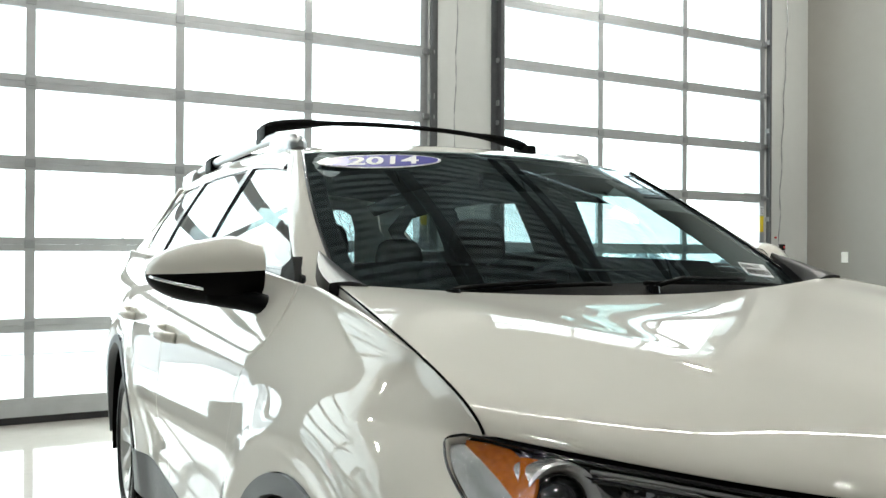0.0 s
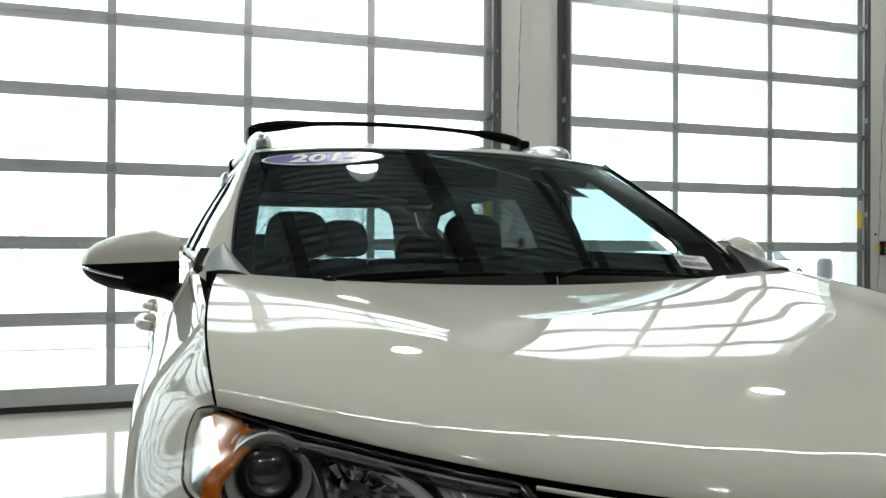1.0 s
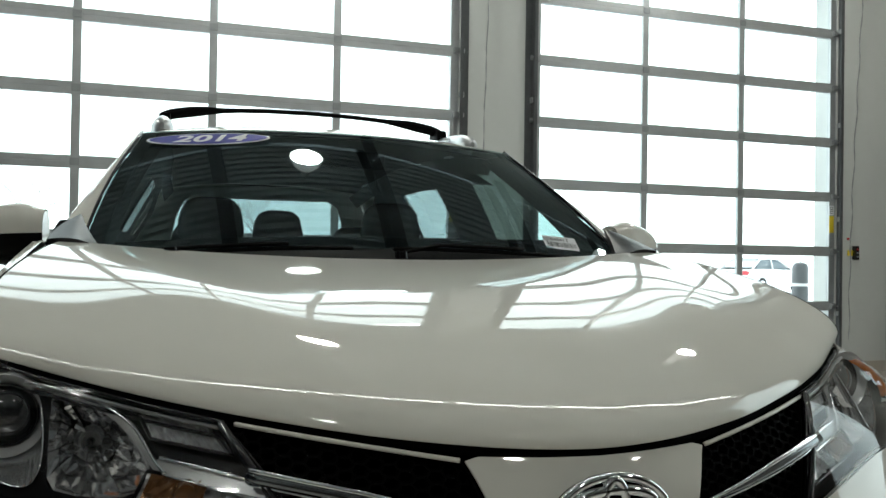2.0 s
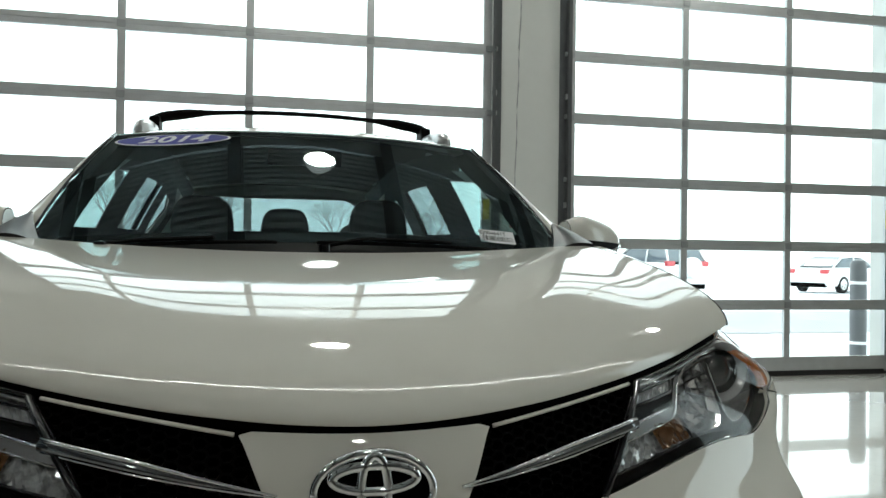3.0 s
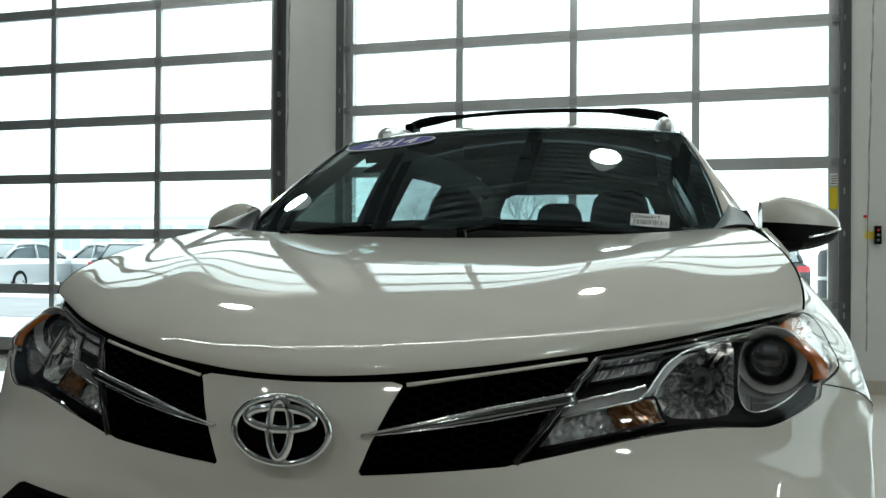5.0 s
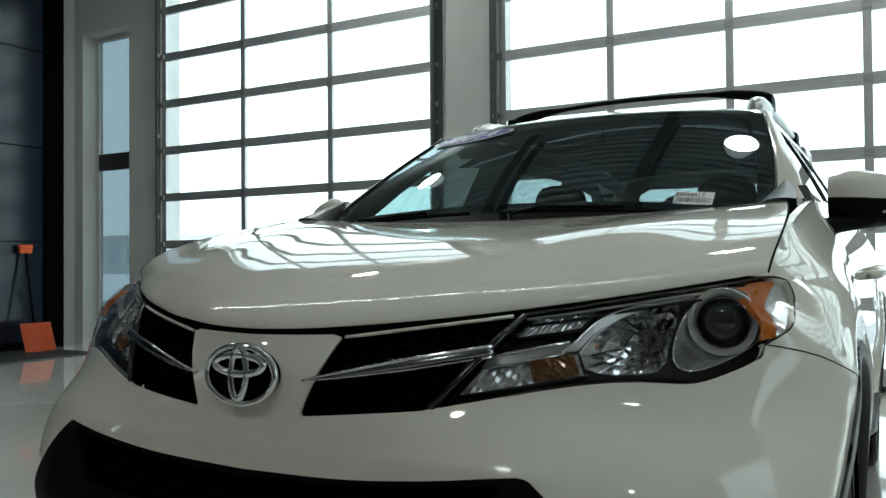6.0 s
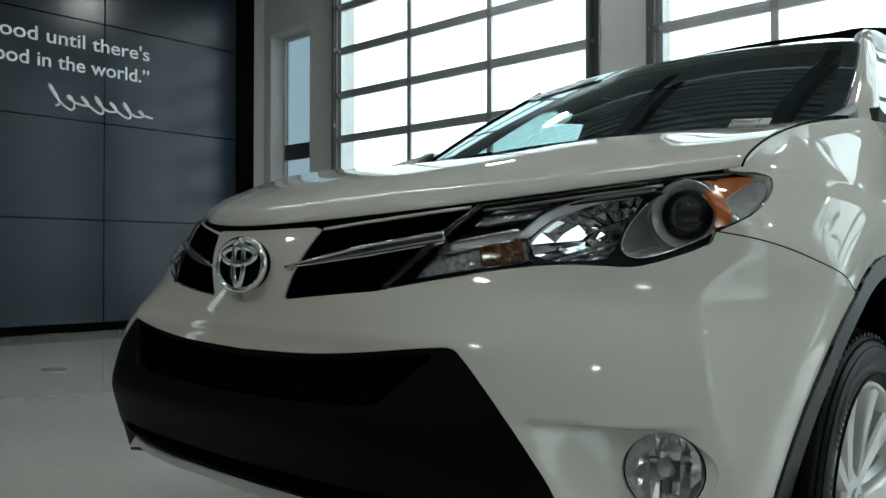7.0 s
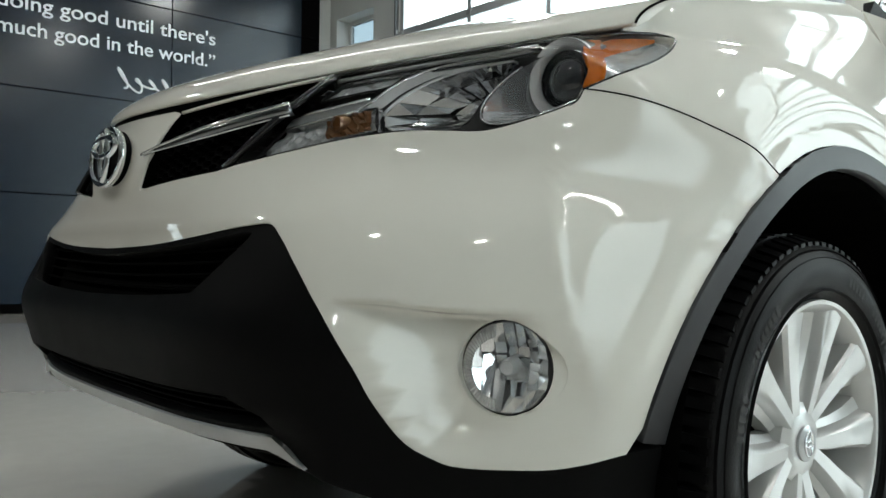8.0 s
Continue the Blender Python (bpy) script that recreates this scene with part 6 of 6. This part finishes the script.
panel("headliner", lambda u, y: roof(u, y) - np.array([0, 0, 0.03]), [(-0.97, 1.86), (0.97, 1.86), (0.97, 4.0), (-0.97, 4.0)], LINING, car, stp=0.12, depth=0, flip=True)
for sg in (1, -1):
    mesh_ob("door_trim", [(sg * 0.74, 1.35, 0.4), (sg * 0.74, 4.2, 0.4), (sg * 0.74, 4.2, 1.2), (sg * 0.74, 1.35, 1.16)], [(0, 1, 2, 3)], DASH, car, smooth=False)
part("rear_shelf", box(bmesh.new(), -0.72, 0.72, 3.42, 4.25, 0.84, 0.88, 0.01), DASH, car)

# stickers on the windscreen
def on_screen(x, y, off=0.004):
    p = Vector(screen(np.array([x]), np.array([y]))[0])
    e = 1e-3
    a = Vector((screen(np.array([x + e]), np.array([y]))[0] - screen(np.array([x - e]), np.array([y]))[0])).normalized()
    b = Vector((screen(np.array([x]), np.array([y + e]))[0] - screen(np.array([x]), np.array([y - e]))[0])).normalized()
    n = a.cross(b).normalized()
    return p + n * off, a, b, n


st = thing("year_sticker", "blue oval year sticker with a white border on the windscreen", "sticker", pose(0, 0, 0))
cx, cy = -0.415, 1.738
p, a, b, n = on_screen(cx, cy)
a = (a - n.cross(a) * 0.17).normalized()
b = n.cross(a).normalized()
for nm, ru, rv, of, mt in (("border", 0.183, 0.05, 0.0, STICK_WHITE), ("field", 0.174, 0.0425, 0.0015, STICK_BLUE)):
    bm = bmesh.new()
    vs = []
    for t in np.linspace(0, 2 * math.pi, 64, endpoint=False):
        q = p + a * ru * math.cos(t) + b * rv * math.sin(t) + n * of
        vs.append(bm.verts.new(q))
    f = bm.faces.new(vs)
    r = bmesh.ops.extrude_face_region(bm, geom=[f])
    bmesh.ops.translate(bm, verts=[v for v in r["geom"] if isinstance(v, bmesh.types.BMVert)], vec=-n * 0.001)
    bmesh.ops.recalc_face_normals(bm, faces=bm.faces[:])
    part(nm, bm, mt, st)
fr = Matrix((a, b, n)).transposed().to_4x4()
text_mesh("year", "2014", 0.078, STICK_WHITE, Matrix.Translation(p + n * 0.0025 - b * 0.027) @ fr @ Matrix.Translation((-0.105, 0, 0)), st, shear=0.22, width=0.22, depth=0.0003, bold=0.002)

st = thing("stock_sticker", "small white printed label on the windscreen", "sticker", pose(0, 0, 0))
p = Vector((0.5185, 1.2155, 1.2))
a = Vector((0.102, 0.002, -0.008)).normalized()
n = a.cross(Vector((-0.005, 0.039, 0.035))).normalized()
b = n.cross(a)
fr = Matrix((a, b, n)).transposed().to_4x4()
M = Matrix.Translation(p) @ fr
bm = box(bmesh.new(), -0.052, 0.052, -0.027, 0.027, -0.0005, 0.0005)
bm.transform(M)
part("paper", bm, STICK_WHITE, st)
text_mesh("code", "EJ004641T", 0.021, INK, M @ Matrix.Translation((-0.051, 0.006, 0.0012)), st, width=0.078, depth=0.0002)
random.seed(8)
x = -0.045
while x < 0.045:
    w = random.choice((0.0008, 0.0014, 0.002))
    bm = box(bmesh.new(), x, x + w, -0.019, 0.0, 0.0008, 0.0013)
    bm.transform(M)
    part("bar", bm, INK, st)
    x += w + random.choice((0.001, 0.0018, 0.0026))

# ---- loose things in the bay ----
def shovel():
    s = thing("snow_shovel", "orange and black snow shovel leaning on the navy wall", "shovel", pose(-8.07, 5.14, 0))
    tube("shaft", [(0.0, 0, 0.3), (-0.2, 0.02, 1.24)], 0.016, BLACK_PLASTIC, s)
    tube("grip", [(-0.2, -0.07, 1.27), (-0.2, 0.11, 1.27)], 0.02, ORANGE, s)
    part("grip_frame", box(bmesh.new(), -0.225, -0.175, -0.06, 0.1, 1.18, 1.26, 0.02), ORANGE, s, smooth=True)
    bm = bmesh.new()
    vs = [[bm.verts.new((0.02 + 0.05 * (1 - (2 * j / 8 - 1) ** 2) + 0.12 * (1 - i / 6), -0.2 + 0.4 * j / 8, 0.012 + 0.34 * i / 6)) for j in range(9)] for i in range(7)]
    for i in range(6):
        for j in range(8):
            bm.faces.new((vs[i][j], vs[i][j + 1], vs[i + 1][j + 1], vs[i + 1][j]))
    r = bmesh.ops.solidify(bm, geom=bm.faces[:], thickness=0.006)
    part("blade", bm, ORANGE, s, smooth=True)


shovel()
d = thing("floor_drain", "round dark cover set in the floor", "drain cover", pose(-5.16, 1.755, 0.0045))
lathe("cover", [(0.0, 0.004), (0.09, 0.004), (0.1, 0.0)], STEEL, d, None, 24)
mt = thing("floor_mat", "black rubber mat beside the navy wall", "mat", pose(-7.75, 4.75, 0.0045))
part("mat_sheet", box(bmesh.new(), -0.5, 0.5, -0.6, 0.6, 0, 0.015, 0.004), SEAL, mt)
for x, y in ((2.19, WALL_Y), (6.44, WALL_Y)):
    s = thing("door_control", "black push-button box on a yellow plate by the overhead door", "switch", pose(x, y - 0.012, 1.27), "door controls")
    part("box", box(bmesh.new(), -0.02, 0.03, -0.05, 0.0, -0.075, 0.075, 0.008), GLOSS_BLACK, s, smooth=True)
    part("plate", box(bmesh.new(), -0.085, -0.021, -0.012, 0.0, -0.03, 0.03, 0.003), YELLOW, s)
    for k, mm in enumerate((RED, STEEL, STEEL)):
        lathe("button", [(0.0, 0.008), (0.01, 0.007), (0.011, 0.0)], mm, s, Matrix.Translation((0.005, -0.05, 0.04 - 0.04 * k)) @ pose(0, 0, 0, 90, 0, 0), 12)
    lathe("lamp", [(0.0, 0.02), (0.012, 0.014), (0.014, 0.0)], RED, s, Matrix.Translation((-0.08, -0.0, 0.15)) @ pose(0, 0, 0, 90, 0, 0), 12)
for x in (1.88, 6.15, -3.09):
    s = thing("warning_label", "yellow and white warning label on the door stile", "label", pose(x, WALL_Y - 0.002, 1.57), "warning labels")
    box_part("yellow_field", (-0.03, 0.03, -0.001, 0.001, -0.09, 0.09), YELLOW, s)
    box_part("white_field", (-0.03, 0.03, -0.001, 0.001, 0.1, 0.2), STICK_WHITE, s)
    for k in range(4):
        box_part("print_bar", (-0.022, 0.022, -0.002, -0.0011, 0.115 + 0.02 * k, 0.122 + 0.02 * k), INK, s)
s = thing("wall_outlet", "white wall outlet plate on the grey wall", "outlet", pose(ROOM_X1 - 0.001, 5.6, 1.2))
part("plate", box(bmesh.new(), -0.012, 0.0, -0.04, 0.04, -0.06, 0.06, 0.004), LAMP_HOUSING, s)


# ---- outdoors: snow, a slushy lane, parked cars, a low building and bare trees ----
SNOW = mat("trodden_snow", (0.82, 0.84, 0.87), 0.8, 0, 0, 0.06, 0.5, 0.5, 6)
SLUSH = mat("slushy_asphalt", (0.3, 0.3, 0.32), 0.6, 0, 0, 0.25, 0.8, 0.3, 10)
# bark and far window glass are paled: distance haze put into their colour
BARK = mat("hazed_bark", (0.55, 0.54, 0.53), 0.9, 0, 0, 0.2, 8)
PALE_WALL = mat("pale_render", (0.62, 0.62, 0.6), 0.8, 0, 0, 0.06, 1)
FAR_GLASS = mat("far_window_glass", (0.42, 0.48, 0.5), 0.2)
BOLLARD_GREY = mat("grey_bollard_paint", (0.12, 0.125, 0.135), 0.45, 0, 0, 0.08, 6)
CAR_GLASS = mat("dark_car_glass", (0.14, 0.17, 0.19), 0.06, 0, 0.3)
TAIL_RED = mat("red_tail_lamp", (0.5, 0.07, 0.08), 0.15, 0, 0.5)
PLATE = mat("plate_white", (0.75, 0.75, 0.73), 0.5)


def ground():
    n = 60
    verts, faces = [], []
    ys = [-900, -200, -60, -25, 0, 6.42, 7.5, 9, 10.6, 11.2, 16.4, 17.2, 19, 22, 26, 32, 45, 80, 200, 900]
    for j, y in enumerate(ys):
        for i in range(n + 1):
            x = (-1 + 2 * i / n)
            x = math.copysign(abs(x) ** 1.8, x) * 700
            bump = 0.12 * noise.noise((x * 0.3, y * 0.4, 0)) if 17 <= y <= 22 else 0
            verts.append((x, y, -0.1 + bump + (0.16 if y in (17.2, 19) else 0)))
    for j in range(len(ys) - 1):
        for i in range(n):
            k = j * (n + 1) + i
            faces.append((k, k + 1, k + n + 2, k + n + 1))
    tagged(mesh_ob("ground", verts, faces, SNOW), "snow-covered ground outside", "ground", kind="structure")
    tagged(mesh_ob("road", [(-300, 11.2, -0.09), (300, 11.2, -0.09), (300, 16.4, -0.09), (-300, 16.4, -0.09)], [(0, 1, 2, 3)], SLUSH, smooth=False), "grey slushy lane between snow banks", "road", kind="structure")


def loft(rows, caps=True):
    bm = bmesh.new()
    vs = [[bm.verts.new(p) for p in r] for r in rows]
    k = len(rows[0])
    for a, b in zip(vs, vs[1:]):
        for i in range(k):
            bm.faces.new((a[i], a[(i + 1) % k], b[(i + 1) % k], b[i]))
    if caps:
        bm.faces.new(vs[0][::-1])
        bm.faces.new(vs[-1])
    bmesh.ops.recalc_face_normals(bm, faces=bm.faces[:])
    return bm


def section(y, w, z0, z1, r=0.12):
    """A rounded cross-section of a car body at y."""
    return [(-w + r * 0.5, y, z0), (-w, y, z0 + r), (-w, y, z1 - r * 1.3), (-w + r, y, z1), (w - r, y, z1), (w, y, z1 - r * 1.3), (w, y, z0 + r), (w - r * 0.5, y, z0)]


def parked_car(x, y, turn, colour, kind, label):
    """A parked car seen from its tail (local -y): body, glasshouse, wheels, lamps."""
    c = thing("parked_car", label, "car", pose(x, y, -0.08, 0, 0, turn), "parked cars")
    paint = mat("parked_car_paint", colour, 0.3, 0.1, 0.8, 0.05)
    h = {"sedan": 1.43, "suv": 1.7, "pickup": 1.8}[kind]
    belt = 0.95 if kind == "sedan" else 1.08
    body = [(-2.3, 0.78, 0.38, belt - 0.12), (-2.22, 0.86, 0.28, belt), (-1.4, 0.9, 0.25, belt + 0.02), (0.9, 0.9, 0.25, belt), (1.6, 0.88, 0.26, belt - 0.1), (2.2, 0.8, 0.3, belt - 0.25), (2.32, 0.7, 0.4, belt - 0.38)]
    part("body", loft([section(a, w, z0, z1) for a, w, z0, z1 in body]), paint, c, smooth=True)
    if kind == "sedan":
        cab = [(-1.75, 0.72, belt - 0.05, belt + 0.02), (-1.05, 0.64, belt - 0.05, h - 0.05), (-0.3, 0.63, belt - 0.05, h), (0.25, 0.62, belt - 0.05, h - 0.03), (1.1, 0.74, belt - 0.05, belt + 0.03)]
    elif kind == "suv":
        cab = [(-2.25, 0.78, belt - 0.05, belt + 0.05), (-1.98, 0.68, belt - 0.05, h - 0.06), (-1.0, 0.67, belt - 0.05, h), (0.1, 0.66, belt - 0.05, h - 0.03), (1.0, 0.78, belt - 0.05, belt + 0.03)]
    else:
        cab = [(-0.4, 0.76, belt - 0.05, belt + 0.05), (-0.25, 0.68, belt - 0.05, h - 0.04), (0.5, 0.67, belt - 0.05, h), (0.75, 0.66, belt - 0.05, h - 0.04), (1.35, 0.78, belt - 0.05, belt + 0.03)]
    part("cabin", loft([section(a, w, z0, z1, 0.1) for a, w, z0, z1 in cab]), CAR_GLASS, c, smooth=True)
    # roof skin and pillars over the dark cabin
    mid = [q for q in cab[1:-1]]
    part("roof", loft([section(a, w + 0.012, z1 - 0.07, z1 + 0.012, 0.045) for a, w, z0, z1 in mid]), paint, c, smooth=True)
    for sg in (-1, 1):
        for (a, w, z0, z1), (a2, w2, y0, y1) in ((cab[0], cab[1]), (cab[-1], cab[-2])):
            tube("pillar", [(sg * (w - 0.02), a, z1), (sg * (w2 - 0.03), a2, y1 - 0.02)], 0.04, paint, c, n=6)
        a, w, z0, z1 = cab[2]
        tube("pillar", [(sg * (w + 0.1), a, belt), (sg * (w - 0.01), a, z1 - 0.05)], 0.035, paint, c, n=6)
        lamp_z = belt - 0.14 if kind == "sedan" else belt - 0.02
        part("tail_lamp", box(bmesh.new(), sg * 0.68 - 0.16, sg * 0.68 + 0.16, -2.315, -2.16, lamp_z - 0.08, lamp_z + 0.09, 0.03), TAIL_RED, c, smooth=True)
        for yw in (-1.35, 1.4):
            m = Matrix.Translation((sg * 0.8, yw, 0.33)) @ Vector((sg, 0, 0)).to_track_quat("Z", "Y").to_matrix().to_4x4()
            w = lathe("wheel", [(0.2, 0.1), (0.3, 0.11), (0.33, 0.07), (0.33, -0.08), (0.0, -0.08)], RUBBER, c, m, 24)
            lathe("rim", [(0.0, 0.09), (0.06, 0.095), (0.19, 0.085), (0.21, 0.105), (0.215, 0.09)], ALLOY, w, m, 24)
            for q in range(5):
                aa = 2 * math.pi * q / 5
                lathe("rim_gap", [(0.0, 0.0925), (0.03, 0.0925)], DARK_VOID, w, m @ Matrix.Translation((0.13 * math.cos(aa), 0.13 * math.sin(aa), 0.002)), 8)
    box_part("bumper", (-0.82, 0.82, -2.37, -2.2, 0.38, 0.58), paint, c, bevel=0.05)
    box_part("under_bumper", (-0.7, 0.7, -2.3, -2.1, 0.22, 0.379), DARK_VOID, c)
    box_part("number_plate", (-0.17, 0.17, -2.335, -2.312, belt - 0.22, belt - 0.1) if kind == "sedan" else (-0.17, 0.17, -2.385, -2.371, 0.42, 0.54), PLATE, c)
    if kind == "suv":
        m = Matrix.Translation((0.12, -2.3, 0.95)) @ Vector((0, -1, 0)).to_track_quat("Z", "Y").to_matrix().to_4x4()
        lathe("spare_wheel_cover", [(0.0, 0.2), (0.25, 0.2), (0.33, 0.16), (0.34, 0.0)], paint, c, m, 32)
    return c


def bollard(x, y):
    b = thing("bollard", "dark grey steel bollard with a pale band by the door", "bollard", pose(x, y, -0.1), "bollards")
    lathe("post", [(0.09, 0.0), (0.09, 1.2), (0.07, 1.25), (0.0, 1.27)], BOLLARD_GREY, b, None, 24)
    for z in (0.98, 0.3):
        lathe("band", [(0.0905, z), (0.092, z + 0.004), (0.092, z + 0.03), (0.0905, z + 0.034)], STICK_WHITE, b, None, 24)


def far_building(x0, x1, y, h):
    b = thing("far_building", "low pale commercial building with rows of windows", "building", pose(0, 0, 0))
    box_part("wall", (x0, x1, y, y + 12, -0.2, h), PALE_WALL, b)
    box_part("roof", (x0 - 0.3, x1 + 0.3, y - 0.3, y + 12.3, h, h + 0.35), PALE_WALL, b)
    n = int((x1 - x0) / 3.6)
    for i in range(n):
        xc = x0 + (i + 0.5) * (x1 - x0) / n
        w = box_part("window", (xc - 1.05, xc + 1.05, y - 0.05, y + 0.05, 1.2, h - 0.8), FAR_GLASS, b)
        box_part("frame", (xc - 0.05, xc + 0.05, y - 0.08, y - 0.051, 1.2, h - 0.8), PALE_WALL, w)


def bare_tree(x, y, h, seed):
    """A leafless tree: tapered trunk and limbs that fork into twigs."""
    rnd = random.Random(seed)
    t = thing("bare_tree", "bare winter tree with bark paled for haze", "tree", pose(x, y, -0.15), "bare trees")
    tube("trunk", [(0, 0, 0), (0.05, 0, h * 0.2), (0, 0.05, h * 0.42)], h * 0.022, BARK, t, n=7, taper=[1.3, 1, 0.75])
    verts, faces = [], []

    def limb(p, d, ln, r, depth):
        q = p + d * ln
        k = len(verts)
        s = d.orthogonal().normalized()
        u = d.cross(s)
        for c, rr in ((p, r), (q, r * 0.6)):
            for a in range(4):
                verts.append(c + (s * math.cos(a * math.pi / 2) + u * math.sin(a * math.pi / 2)) * rr)
        for a in range(4):
            faces.append((k + a, k + (a + 1) % 4, k + 4 + (a + 1) % 4, k + 4 + a))
        if depth:
            for _ in range(3):
                e = (d + Vector((rnd.uniform(-0.75, 0.75), rnd.uniform(-0.75, 0.75), rnd.uniform(-0.1, 0.5)))).normalized()
                limb(q, e, ln * rnd.uniform(0.6, 0.8), r * 0.6, depth - 1)

    for k in range(5):
        a = k * 1.3 + rnd.uniform(0, 0.6)
        limb(Vector((0, 0.03, h * (0.3 + 0.025 * k))), Vector((math.cos(a) * 0.75, math.sin(a) * 0.75, 1)).normalized(), h * 0.2, h * 0.012, 4)
    mesh_ob("crown", verts, faces, BARK, t, smooth=False)


ground()
for x, y in ((6.55, 7.0), (2.0, 7.0), (-7.3, 7.0)):
    bollard(x, y)
SILVER, WHITE_CAR = (0.5, 0.52, 0.54), (0.8, 0.81, 0.82)
for x, y, turn, col, kd, lb in (
        (-17.7, 18.9, 8, SILVER, "sedan", "silver sedan parked on the snow, seen from its tail"),
        (-15.9, 20.6, 62, SILVER, "sedan", "silver sedan parked askew on the snow"),
        (-14.5, 20.0, 24, (0.03, 0.035, 0.045), "sedan", "dark grey sedan parked on the snow"),
        (-18.2, 27.5, 15, (0.55, 0.02, 0.03), "pickup", "red pickup truck parked on the snow"),
        (3.6, 24.6, -4, (0.02, 0.022, 0.026), "sedan", "black sedan parked on the snow, seen from its tail"),
        (11.0, 25.4, -18, (0.02, 0.04, 0.17), "sedan", "dark blue sedan parked on the snow, seen from its tail"),
        (13.6, 26.0, 8, WHITE_CAR, "suv", "white off-roader with a covered spare wheel parked on the snow"),
        (22.5, 27.0, -70, WHITE_CAR, "sedan", "white sedan parked sideways on the snow"),
        (28.0, 26.0, -60, WHITE_CAR, "sedan", "white sedan parked sideways on the snow")):
    parked_car(x, y, turn, col, kd, lb)
far_building(-95, -32, 72, 4.6)
for k, (x, y, h) in enumerate(((-12, 75, 9), (-3, 70, 8), (8, 85, 8), (20, 92, 8), (33, 88, 8), (-28, 95, 9))):
    bare_tree(x, y, h, k + 3)
